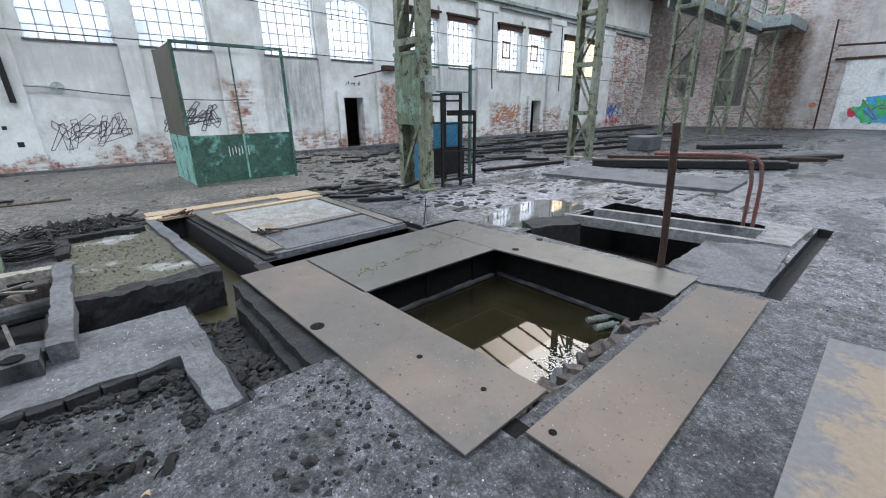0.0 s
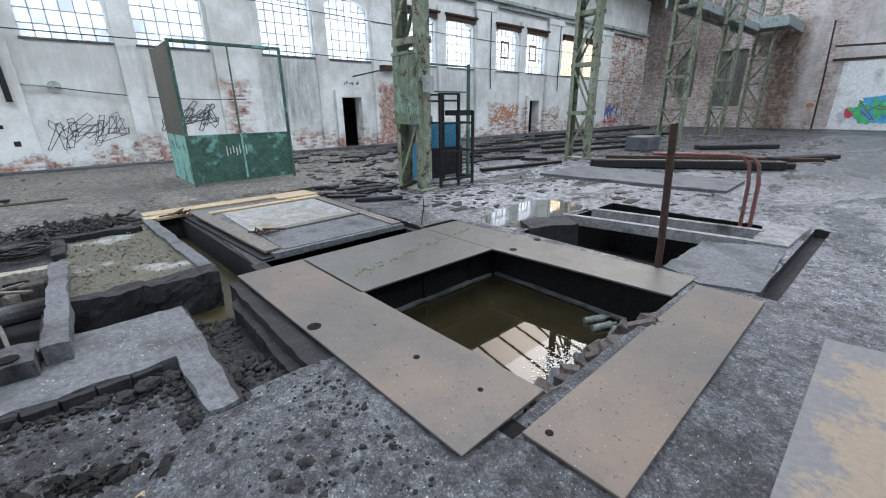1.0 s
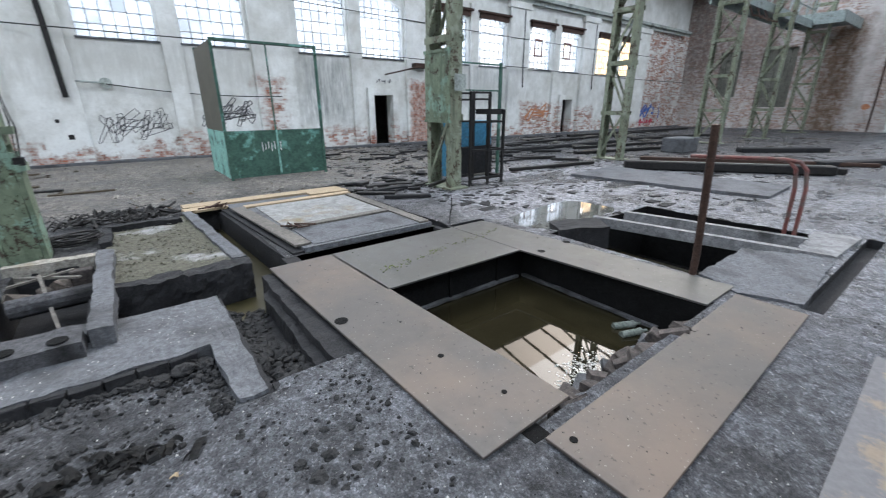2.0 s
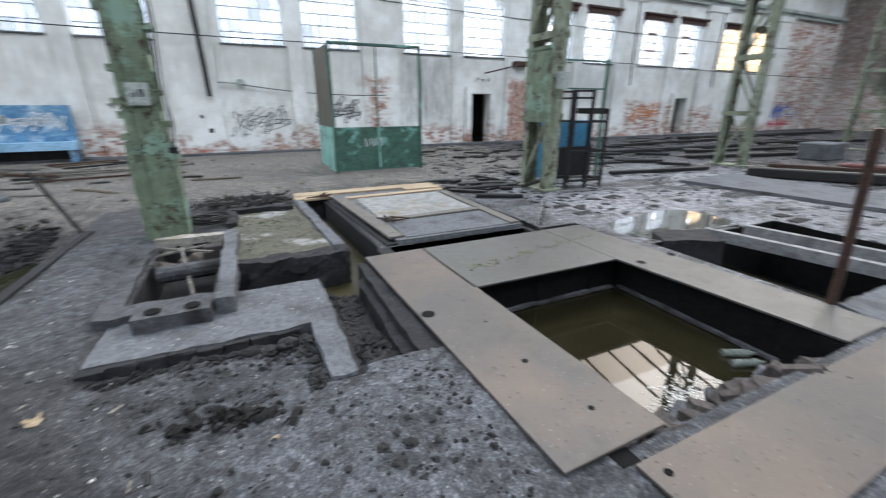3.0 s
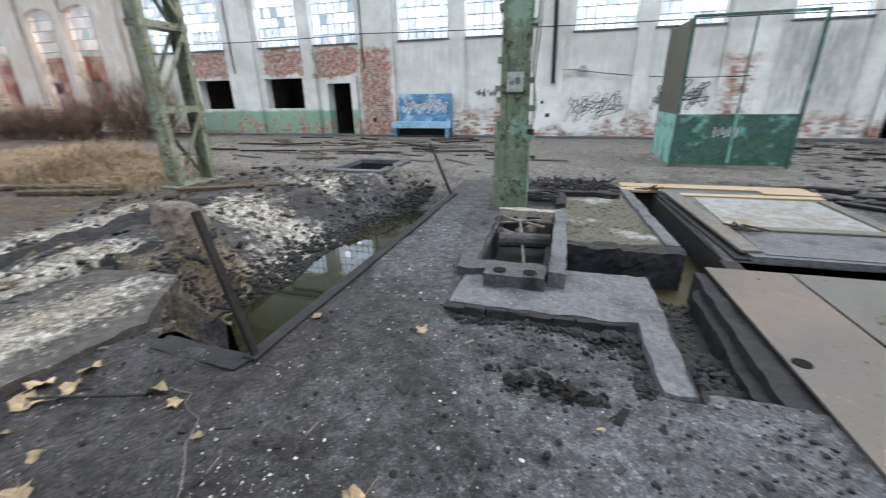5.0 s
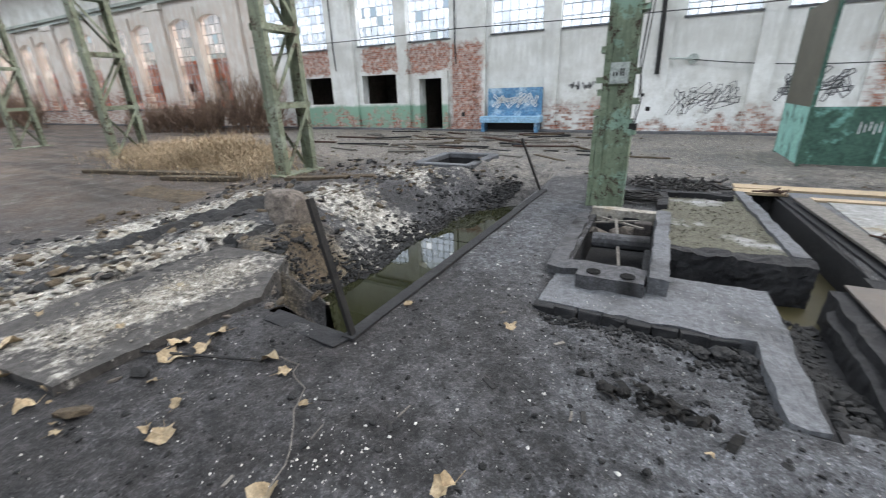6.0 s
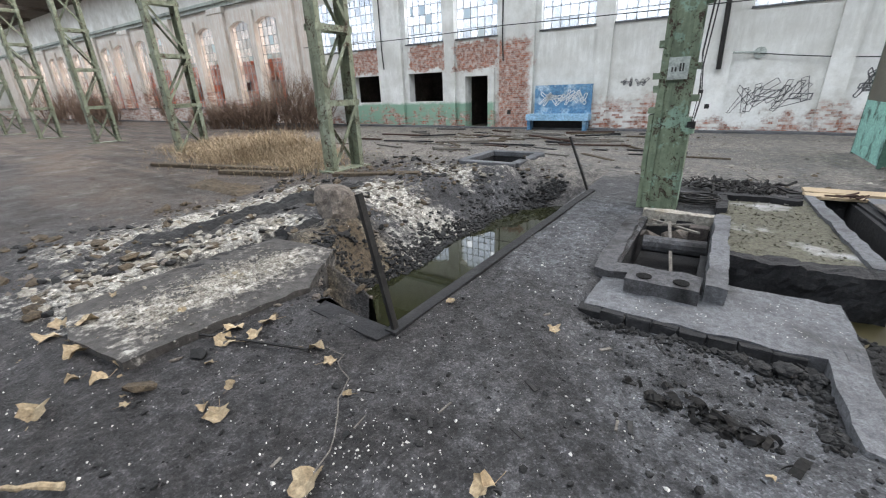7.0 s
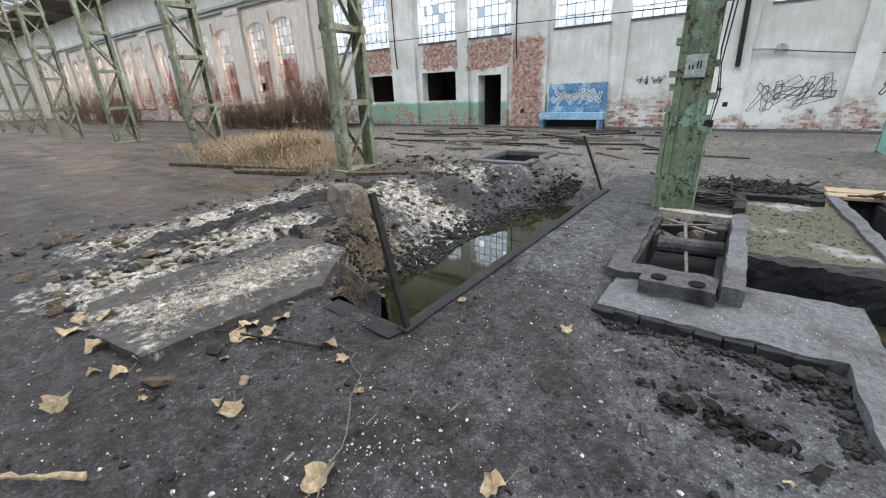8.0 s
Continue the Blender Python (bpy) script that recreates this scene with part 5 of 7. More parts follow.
for k in range(8):
    z = 0.35 + k * 0.24
    tagged(part("wall_tooth", boxes((-7.62 + rng.uniform(-0.02, 0.02), -7.36, WALL_Y - 0.035, WALL_Y + 0.01, z, z + 0.14)), "wall_long"), "projecting toothed bricks on the bare pier", "brick", kind="structure")
bm = boxes((LEFT_X, END_X, WALL_Y - 0.35, WALL_Y - 0.002, -0.3, 0.05))
cut(bm, 1.0), roughen(bm, 0.03, 1.3)
tagged(part("wall_ledge", bm, "concrete"), "low crumbling concrete ledge at the wall foot", "ledge", kind="structure")
for a, b in window_spans:
    if a > 12:
        bm = bmesh.new()
        box(bm, a - 0.15, b + 0.15, WALL_Y - 0.06, WALL_Y + 0.175, 5.95, 6.04)
        box(bm, a - 0.02, b + 0.02, WALL_Y + 0.02, WALL_Y + 0.175, 5.72, 5.95)
        w = solid("window_hood", bm, "rust_iron", "dark rotten hood board above an arched window", "hood", "hoods over the windows")
for a in (19.3, 21.95):
    bm = bmesh.new()
    for x0, x1, z0, z1 in ((0.6, 0.68, 4.3, 5.2), (1.22, 1.3, 4.3, 5.2), (0.6, 1.3, 4.3, 4.38), (0.6, 1.3, 5.12, 5.2)):
        box(bm, a + x0, a + x1, WALL_Y + 0.34, WALL_Y + 0.37, z0, z1)
    solid("vent_sash", bm, "red_paint", "small dark red opening sash in the iron window", "sash", "opening sashes")

# spray paint
def spray(name, cells, x0, z0, w, h, thick, material, label, seed, y=WALL_Y + 0.172, slant=0.25, end=False):
    r = random.Random(seed)
    bm = bmesh.new()
    def pt(u, v):
        a, z = x0 + u * w + slant * (v - 0.5) * h, z0 + v * h
        return (a, y, z) if not end else (y, a, z)
    for c in range(cells):
        mid = (c + 0.5) / cells
        for k in range(3):
            # one block-shaped limb of a letter, drawn as its outline or as a solid bar
            ang = r.choice([0.15, 1.35, 1.75, 0.9, 2.4]) + r.uniform(-0.25, 0.25)
            half, wide = r.uniform(0.22, 0.48), r.uniform(0.05, 0.09)
            cu, cv = mid + r.uniform(-0.35, 0.35) / cells, r.uniform(0.3, 0.7)
            du, dv = math.cos(ang) * half * h / w, math.sin(ang) * half
            nu, nv = -math.sin(ang) * wide * h / w, math.cos(ang) * wide
            ring = [(cu - du - nu, cv - dv - nv), (cu + du - nu * 1.5, cv + dv - nv * 1.5), (cu + du + nu, cv + dv + nv), (cu - du + nu * 1.4, cv - dv + nv * 1.4)]
            ring = [(min(max(u, -0.04), 1.04), min(max(v, -0.05), 1.05)) for u, v in ring]
            if thick > 0.05:
                bar(bm, Vector(pt(cu - du, cv - dv)) + Vector((0, 0, 0)), Vector(pt(cu + du, cv + dv)), 0.004 + 0.0005 * k, thick)
                continue
            for q0, q1 in zip(ring, ring[1:] + ring[:1]):
                a, b = Vector(pt(*q0)), Vector(pt(*q1))
                if (b - a).length > 0.02:
                    bar(bm, a, b, 0.004, thick)
    return solid(name, bm, material, label, "graffiti", kind="structure")


spray("wall_graffiti_1", 6, -0.15, 0.62, 1.8, 0.95, 0.017, "paint_black", "black outlined spray-paint scrawl on plaster", 4)
spray("wall_graffiti_2", 6, 2.75, 0.95, 1.6, 0.95, 0.03, "paint_black", "black spray-paint scrawl on plaster", 8)
M["spray_orange"] = plain("spray_orange", (0.42, 0.16, 0.07), (0.56, 0.28, 0.16), 6, 0.8)
M["spray_blue"] = plain("spray_blue", (0.03, 0.06, 0.32), (0.10, 0.22, 0.55), 4, 0.8)
M["spray_red"] = plain("spray_red", (0.40, 0.03, 0.06), (0.6, 0.08, 0.12), 4, 0.8)
M["spray_green"] = plain("spray_green", (0.05, 0.36, 0.12), (0.14, 0.55, 0.2), 4, 0.8)
M["spray_sky"] = plain("spray_sky", (0.05, 0.28, 0.55), (0.14, 0.45, 0.72), 4, 0.8)
spray("wall_graffiti_3", 5, 19.2, 0.75, 2.6, 1.1, 0.09, "spray_orange", "orange-brown spray-paint letters on the brick", 9)
spray("wall_graffiti_4", 4, 32.2, 0.55, 3.6, 1.2, 0.16, "spray_blue", "blue spray-paint shapes near the corner", 12)
spray("wall_graffiti_5", 4, 32.0, 0.1, 3.4, 0.7, 0.14, "spray_red", "red spray-paint shapes near the corner", 14, y=WALL_Y + 0.168)
spray("wall_graffiti_6", 3, 9.5, 2.6, 0.8, 0.16, 0.02, "paint_black", "small black scribble over the doorway", 21, slant=0.1)
spray("wall_graffiti_7", 4, -3.7, 1.45, 0.9, 0.3, 0.02, "paint_black", "small black scribble on plaster", 23, slant=0.1)
spray("counter_graffiti", 6, -6.5, 0.85, 1.7, 0.55, 0.03, "white_paint", "white spray-paint scribble on the blue panel", 25, y=15.35 + 0.492, slant=0.1)

# ---- end wall fittings ----
dr = thing("sliding_door", "big pale sliding door, lower part covered in bright spray paint", "door", at=(END_X - 0.12, -3.2, 0))
leaf_panel = part("leaf", boxes((0, 0.08, 0, 6.6, 0.0, 4.1)), "white_paint", dr)
for y in (0.0, 2.2, 4.4, 6.5):
    part("batten", boxes((-0.03, 0, y, y + 0.1, 0.0, 4.1)), "white_paint", leaf_panel)
part("track", boxes((-0.06, 0.05, -0.5, 7.2, 4.15, 4.3)), "rust_iron", dr, "rusty door track")
def sheet_blob(name, y0, y1, z0, z1, material, x, seed, label):
    r = random.Random(seed)
    bm = bmesh.new()
    n = 18
    cy, cz = (y0 + y1) / 2, (z0 + z1) / 2
    vs = [bm.verts.new((x, cy + math.cos(a) * (y1 - y0) / 2 * r.uniform(0.75, 1.1), cz + math.sin(a) * (z1 - z0) / 2 * r.uniform(0.75, 1.1))) for a in (2 * math.pi * k / n for k in range(n))]
    f = bm.faces.new(vs)
    bmesh.ops.extrude_face_region(bm, geom=[f])
    for v in vs:
        v.co.x += 0.004
    return solid(name, bm, material, label, "graffiti", kind="structure")
sheet_blob("door_graffiti_1", -2.6, 2.6, 0.1, 2.3, "spray_sky", END_X - 0.16, 2, "blue ground of a large spray-paint picture")
spray("door_graffiti_2", 6, -1.8, 0.3, 4.0, 1.5, 0.2, "spray_green", "green letters of a large spray-paint picture", 33, y=END_X - 0.168, end=True)
spray("door_graffiti_4", 4, -1.7, 0.2, 3.8, 1.7, 0.07, "paint_black", "black outlines of a large spray-paint picture", 35, y=END_X - 0.176, end=True)
sheet_blob("door_graffiti_3", 2.25, 2.75, 0.7, 1.4, "spray_red", END_X - 0.165, 5, "dark red edge of a large spray-paint picture")
sheet_blob("wall_spot", 4.35, 4.8, 1.3, 1.7, "spray_orange", END_X - 0.006, 7, "orange paint spot on the brick pier")
bm = bmesh.new()
rod(bm, [(END_X - 0.6, 4.0, 5.0), (END_X - 0.6, 1.0, 4.9), (END_X - 0.1, -4, 4.8)], 0.06, 8)
solid("wall_pipe", bm, "rust_iron", "rusty pipe running along the end wall", "pipe")
bm = bmesh.new()
rod(bm, [(END_X - 0.6, 4.3, 6.5), (END_X - 0.6, 4.15, 3.0), (END_X - 0.6, 4.1, 0.0)], 0.05, 8)
solid("wall_pipe", bm, "rust_iron", "rusty pipe running down the end wall", "pipe")

# crane walkway in the corner
wk = thing("crane_walkway", "grey steel gangway with railings under the crane rail", "gangway", at=(0, 0, 0))
part("deck", boxes((22.0, 33.5, 7.3, 8.3, 6.15, 6.25)), "grey_steel", wk)
part("girder", boxes((22.0, 33.5, 7.25, 7.35, 5.85, 6.15)), "grey_steel", wk)
part("girder", boxes((22.0, 33.5, 8.25, 8.35, 5.85, 6.15)), "grey_steel", wk)
for k in range(9):
    x = 22.0 + k * 1.42
    part("post", boxes((x, x + 0.05, 7.28, 7.33, 6.2, 7.3)), "grey_steel", wk)
for z in (6.75, 7.28):
    part("rail", boxes((22.0, 33.5, 7.28, 7.33, z, z + 0.05)), "grey_steel", wk)
for k in range(9):
    bm = bmesh.new()
    x = 22.0 + k * 1.42
    bar(bm, (x, 7.30, 6.22), (x + 0.7, 7.30, 7.25), 0.04, 0.04)
    part("strut", bm, "grey_steel", wk)
part("landing", boxes((33.5, 37.9, 5.9, 8.3, 6.35, 6.45)), "grey_steel", wk)
for y0 in (5.85, 8.25):
    part("girder", boxes((33.5, 37.9, y0, y0 + 0.1, 6.05, 6.6)), "grey_steel", wk)
part("girder", boxes((33.4, 33.55, 5.9, 8.4, 6.0, 6.6)), "grey_steel", wk)
for x in (23.6, 24.6, 25.6):
    bm = bmesh.new()
    rod(bm, [(x, 7.3, 5.85), (x, 7.1, 5.4), (x + 0.1, 6.7, 5.3)], 0.035, 6)
    part("hanger", bm, "rust_iron", wk, "bent rusty hanger")

# ---- loose timber, rails and scrap on the far floor ----
rng = random.Random(5)
def lying(name, a, b, w, h, material, label, category, group, z=None):
    bm = bmesh.new()
    z0 = (0.0 if z is None else z) + h / 2 - 0.01
    bar(bm, (*a, z0), (*b, z0), w, h)
    bevel(bm, min(w, h) * 0.12)
    return solid(name, bm, material, label, category, group)


for a, b, w, h, mt in (((11.0, 5.2), (13.8, 1.35), 0.3, 0.22, "black_iron"), ((11.6, 5.0), (14.2, 1.2), 0.18, 0.14, "black_iron"),
                       ((13.2, 5.9), (16.5, 0.9), 0.16, 0.1, "rust_iron"), ((8.2, 6.8), (11.2, 6.3), 0.15, 0.08, "black_iron"), ((15.6, 2.0), (17.8, 0.8), 0.35, 0.12, "concrete_soot_shade"), ((18.2, 4.8), (20.6, 2.8), 0.4, 0.15, "concrete_soot_shade"),
                       ((13.0, 8.2), (18.5, 6.9), 0.2, 0.1, "black_iron"), ((14.5, 9.3), (21.0, 8.2), 0.16, 0.1, "black_iron"), ((11.5, 10.2), (19.0, 9.9), 0.2, 0.12, "concrete_soot_shade"), ((20.5, 10.2), (27.0, 9.0), 0.2, 0.12, "black_iron"), ((14.0, 12.2), (24.0, 12.4), 0.16, 0.1, "black_iron"), ((20, 13.6), (33, 12.9), 0.25, 0.14, "black_iron")):
    lying("iron_beam", a, b, w, h, mt, "dark iron beam lying on the floor", "beam", "beams on the floor")
for k in range(40):
    x, y = rng.uniform(4.2, 9.5), rng.uniform(6.6, 13.5)
    if 1.8 < x < 4.6 and y > 9.5:
        continue
    t, L = rng.uniform(-1.2, 1.2), rng.uniform(0.15, 0.8)
    lying("charred_board", (x, y), (x + L * math.cos(t), y + L * math.sin(t)), rng.uniform(0.06, 0.22), rng.uniform(0.02, 0.06), rng.choice(["black_iron", "black_iron", "concrete_soot_shade", "wood_grey"]), "charred piece of board lying on the floor", "board", "charred boards", z=rng.uniform(0.0, 0.012))
for k in range(26):
    x, y = rng.gauss(4.3, 0.5), rng.gauss(6.9, 0.45)
    if y < 6.2 and x < 3.8:
        continue
    t, L = rng.gauss(0.1, 0.5), rng.uniform(0.2, 1.0)
    lying("charred_board", (x, y), (x + L * math.cos(t), y + L * math.sin(t)), rng.uniform(0.06, 0.18), rng.uniform(0.03, 0.07), rng.choice(["black_iron", "black_iron", "concrete_soot_shade"]), "charred piece of board lying on the floor", "board", "charred boards", z=rng.uniform(0.0, 0.02))
for k in range(60):
    x, y = rng.uniform(8.5, 26), rng.uniform(7.5, 15)
    t, L = rng.uniform(-0.9, 0.5), rng.uniform(0.3, 1.7)
    lying("charred_board", (x, y), (x + L * math.cos(t), y + L * math.sin(t)), rng.uniform(0.08, 0.3), rng.uniform(0.03, 0.09), rng.choice(["black_iron", "concrete_soot_shade", "wood_grey", "black_iron"]), "charred piece of board lying on the floor", "board", "charred boards", z=rng.uniform(0.0, 0.012))
for k in range(26):
    x, y = rng.uniform(-12, -4), rng.uniform(9.0, 14.8)
    t, L = rng.uniform(-0.6, 0.6), rng.uniform(0.5, 2.4)
    lying("loose_plank", (x, y), (x + L * math.cos(t), y + L * math.sin(t)), rng.uniform(0.05, 0.16), rng.uniform(0.02, 0.07), rng.choice(["wood_grey", "concrete_soot_shade", "rust_iron", "wood_grey"]), "weathered plank lying in the rubble", "plank", "planks in the rubble", z=rng.uniform(0.0, 0.012))
for a, b in (((-8.0, 4.9), (-9.8, 4.4)), ((-7.0, 5.2), (-5.4, 6.0)), ((-8.4, 5.2), (-12.8, 4.3))):
    lying("wooden_sleeper", a, b, 0.2, 0.08, "soil_brown", "grey weathered timber at the column foot", "timber", "timbers at the columns")
bl2 = boxes((16.2, 17.4, 5.9, 6.7, -0.02, 0.5))
bevel(bl2, 0.03)
solid("concrete_block", bl2, "concrete", "grey concrete block lying on the floor", "block")
tagged(part("puddle", boxes((4.55, 6.75, 2.64, 3.85, -0.12, -0.045)), "water_thin"), "shallow puddle on the worn floor", "puddle", kind="structure")
tagged(part("puddle_far", boxes((9.0, 11.6, 2.9, 4.9, -0.08, -0.034)), "water_thin"), "shallow puddle on the worn floor", "puddle", kind="structure")
rough_slab("floor_slab", [(8.75, 5.3), (9.3, 1.42), (10.9, 1.5), (10.75, 5.4)], -0.1, 0.045, "concrete", "low flat floor slab with a dark edge", "slab", 0.3, 0.01)

# ---- pit contents ----
def brick_mesh(L, w, h, seed):
    r = random.Random(seed)
    bm = bmesh.new()
    box(bm, -L / 2, L / 2, -w / 2, w / 2, -h / 2, h / 2)
    bevel(bm, 0.008)
    for v in bm.verts:
        v.co += Vector((r.uniform(-1, 1), r.uniform(-1, 1), r.uniform(-1, 1))) * 0.008
    return bm


rng = random.Random(17)
for k in range(46):
    x, y = rng.uniform(1.9, 3.45), 0.30 + 0.27 * rng.random() ** 1.2
    z = -0.055 - 1.0 * (y - 0.30) + rng.uniform(-0.03, 0.02)
    bm = brick_mesh(rng.uniform(0.12, 0.26), rng.uniform(0.09, 0.14), rng.uniform(0.06, 0.1), k)
    bmesh.ops.transform(bm, matrix=pose(x, y, z, rng.uniform(-35, 20), rng.uniform(-25, 25), rng.uniform(0, 180)), verts=bm.verts)
    solid("brick_fragment", bm, rng.choice(["brick_sooty", "brick_sooty", "concrete"]), "sooty broken brick heaped at the pit's edge", "brick", "broken bricks in the pit")
bm = bmesh.new()
vs = [bm.verts.new(v) for v in ((1.62, 0.382, -0.9), (3.72, 0.382, -0.9), (3.72, 0.66, -0.9), (1.62, 0.66, -0.9), (1.62, 0.382, -0.13), (3.72, 0.382, -0.2), (3.72, 0.66, -0.46), (1.62, 0.66, -0.46))]
for f in ((3, 2, 1, 0), (4, 5, 6, 7), (0, 1, 5, 4), (1, 2, 6, 5), (2, 3, 7, 6), (3, 0, 4, 7)):
    bm.faces.new([vs[i] for i in f])
cut(bm, 0.12), roughen(bm, 0.05, 7)
solid("rubble_bank", bm, "concrete_soot_shade", "bank of black rubble under the bricks", "rubble")
for x, y, rz in ((3.52, 0.80, -24), (3.6, 0.92, -30)):
    bt = thing("glass_bottle", "dull glass bottle floating by the bricks", "bottle", "bottles in the pit", at=(x, y, -0.385))
    bt.rotation_euler = (0, 0, radians(rz))
    bm = bmesh.new()
    rod(bm, [(-0.12, 0, 0), (0.06, 0, 0.01), (0.09, 0, 0.012)], 0.034, 10)
    glass_body = part("body", bm, "bottle", bt, smooth=False)
    bm = bmesh.new()
    rod(bm, [(0.088, 0, 0.012), (0.15, 0, 0.014)], 0.015, 8)
    part("neck", bm, "bottle", glass_body)
for a, b in (((1.7, 2.40), (3.7, 2.40)), ((3.78, 0.7), (3.78, 2.38))):
    bm = bmesh.new()
    bar(bm, (*a, -0.375), (*b, -0.375), 0.06, 0.03)
    cut(bm, 0.1), roughen(bm, 0.012, 9)
    solid("pit_ledge", bm, "concrete_sooty", "narrow scummy ledge at the waterline", "ledge")
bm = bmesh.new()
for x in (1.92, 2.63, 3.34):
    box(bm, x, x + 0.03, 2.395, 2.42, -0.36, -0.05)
tagged(part("pit_ribs", bm, "recess_shade"), "iron ribs on the pit's wall", "rib", kind="structure")
bm = bmesh.new()
for k in range(420):
    x, y = rng.gauss(2.72, 0.16), rng.gauss(0.76, 0.09)
    if y < 0.6 or x > 3.3:
        continue
    s = rng.uniform(0.003, 0.012)
    a = rng.uniform(0, 3)
    prism(bm, [(x + s * math.cos(a + j * 1.57), y + s * math.sin(a + j * 1.57)) for j in range(4)], -0.402, -0.397)
tagged(solid("floating_scum", bm, "chips", "pale flakes floating on the pit water", "scum"), kind="stuff")

# ---- small pit beside the column ----
bm = bmesh.new()
rod(bm, [(-0.95, 4.05, -0.05), (-0.36, 4.1, -0.05)], 0.09, 12)
solid("old_pipe", bm, "concrete_sooty", "sooty pipe lying across the small pit", "pipe")
for c, s in (((-0.9, 4.25, -0.02), 0.13), ((-0.75, 4.5, -0.1), 0.1), ((-0.6, 4.6, -0.1), 0.12)):
    bm = bmesh.new()
    stone(bm, c, s, rng, 0.9)
    solid("rubble_stone", bm, "boulder", "grey lump of stone in the small pit", "stone", "stones in the small pit")
for a, b, w in (((-0.95, 4.75, 0.02), (-0.45, 4.3, 0.06), 0.04), ((-0.75, 4.45, 0.1), (-0.62, 3.7, -0.2), 0.03), ((-0.98, 4.4, 0.05), (-0.5, 4.6, 0.06), 0.03)):
    bm = bmesh.new()
    bar(bm, a, b, w, 0.02)
    solid("wood_lath", bm, "wood_grey", "thin pale lath lying over the pit", "lath", "laths over the pit")
bm = bmesh.new()
box(bm, -0.55, -0.36, 4.5, 4.62, -0.12, 0.06), bevel(bm, 0.01)
solid("loose_brick", bm, "brick_sooty", "loose reddish brick on the pit's edge", "brick")
for k in range(8):
    bm = brick_mesh(0.17, 0.12, 0.09, k)
    bmesh.ops.transform(bm, matrix=pose(-1.07 + 0.175 * k, 2.335 + rng.uniform(-0.02, 0.01), -0.075, rng.uniform(-4, 4), rng.uniform(-3, 3), rng.uniform(-6, 6)), verts=bm.verts)
    solid("edge_brick", bm, "concrete_soot_shade", "sooty brick along the slab's broken edge", "brick", "bricks along the slab edge")
bm = bmesh.new()
for k in range(110):
    p0 = Vector((rng.uniform(-0.85, 0.5), rng.uniform(6.65, 7.5), rng.uniform(-0.01, 0.06)))
    d = Vector((rng.gauss(0, 0.16), rng.gauss(0, 0.12), 0))
    rod(bm, [p0, p0 + d * 0.5 + Vector((0, 0, rng.uniform(0.01, 0.08))), p0 + d, p0 + d * 1.5 + Vector((rng.uniform(-0.1, 0.1), 0, rng.uniform(-0.02, 0.06)))], rng.choice([0.005, 0.007, 0.012, 0.02]), 5)
tagged(solid("burnt_scrap", bm, "black_iron", "heap of burnt black cable and sheet scraps", "scrap"), kind="stuff")

bm = bmesh.new()
for k in range(420):
    x, y = rng.uniform(-0.2, 0.75), rng.uniform(4.05, 6.4)
    stone(bm, (x, y, 0.025), rng.uniform(0.004, 0.02), rng, 0.6)
tagged(solid("bed_gravel", bm, "sand", "loose gravel over the sand bed", "gravel"), kind="stuff")
bm = bmesh.new()
for k in range(300):
    x, y = rng.uniform(-1.05, 0.5), rng.uniform(2.4, 3.05)
    if -0.92 < x < -0.18 and y > 2.65:
        continue
    stone(bm, (x, y, -0.018), rng.uniform(0.002, 0.006), rng, 0.6)
tagged(solid("slab_grit", bm, "chips", "pale grit scattered over the broken slab", "grit"), kind="stuff")

bm = bmesh.new()
loops = []
for u in range(100):
    r0 = 0.15 + 0.05 * math.sin(u * 0.37)
    loops.append((-0.55 + r0 * 1.5 * math.cos(u * 0.55) + 0.03 * math.sin(u * 0.11), 5.88 + r0 * math.sin(u * 0.55), 0.02 + 0.001 * u + 0.015 * math.sin(u * 0.9)))
rod(bm, loops, 0.011, 5)
solid("cable_coil", bm, "black_iron", "loose coil of burnt black cable at the column foot", "cable")

# ---- rubble field ----
SLAB = [(-3.38, 0.02), (-3.30, 0.75), (-3.2, 1.35), (-3.7, 2.1), (-4.55, 2.0), (-4.7, 0.95), (-4.62, 0.1), (-4.06, -0.06)]
def powdered_slab():
    """Sooty concrete with a crust of white powder along its middle."""
    m, t, p = nodes_of("slab_powdered")
    co = coords(t)
    sp = t.nodes.new("ShaderNodeSeparateXYZ")
    lk(t, co, sp.inputs[0])
    a, b = noise_tex(t, co, 2.2, 9, 0.7), noise_tex(t, co, 14, 8, 0.75)
    dark = ramp(t, b, (0.34, (0.022, 0.02, 0.019)), (0.66, (0.08, 0.075, 0.07)))
    pale = ramp(t, b, (0.36, (0.16, 0.135, 0.10)), (0.6, (0.46, 0.44, 0.40)))
    w = mth(t, 'MULTIPLY_ADD', mth(t, 'ADD', a, mth(t, 'MULTIPLY', b, 0.7)), 2.0, -1.75)
    f = box_mask(t, (sp.outputs[0], None, sp.outputs[1]), -4.2, -3.65, 0.25, 1.75, w, 0.35)
    lk(t, mix(t, f, dark, pale), p.inputs["Base Color"])
    p.inputs["Roughness"].default_value = 0.92
    bump(t, p, mth(t, 'ADD', b, mth(t, 'MULTIPLY', f, 0.5)), 0.8, 0.02)
    return m


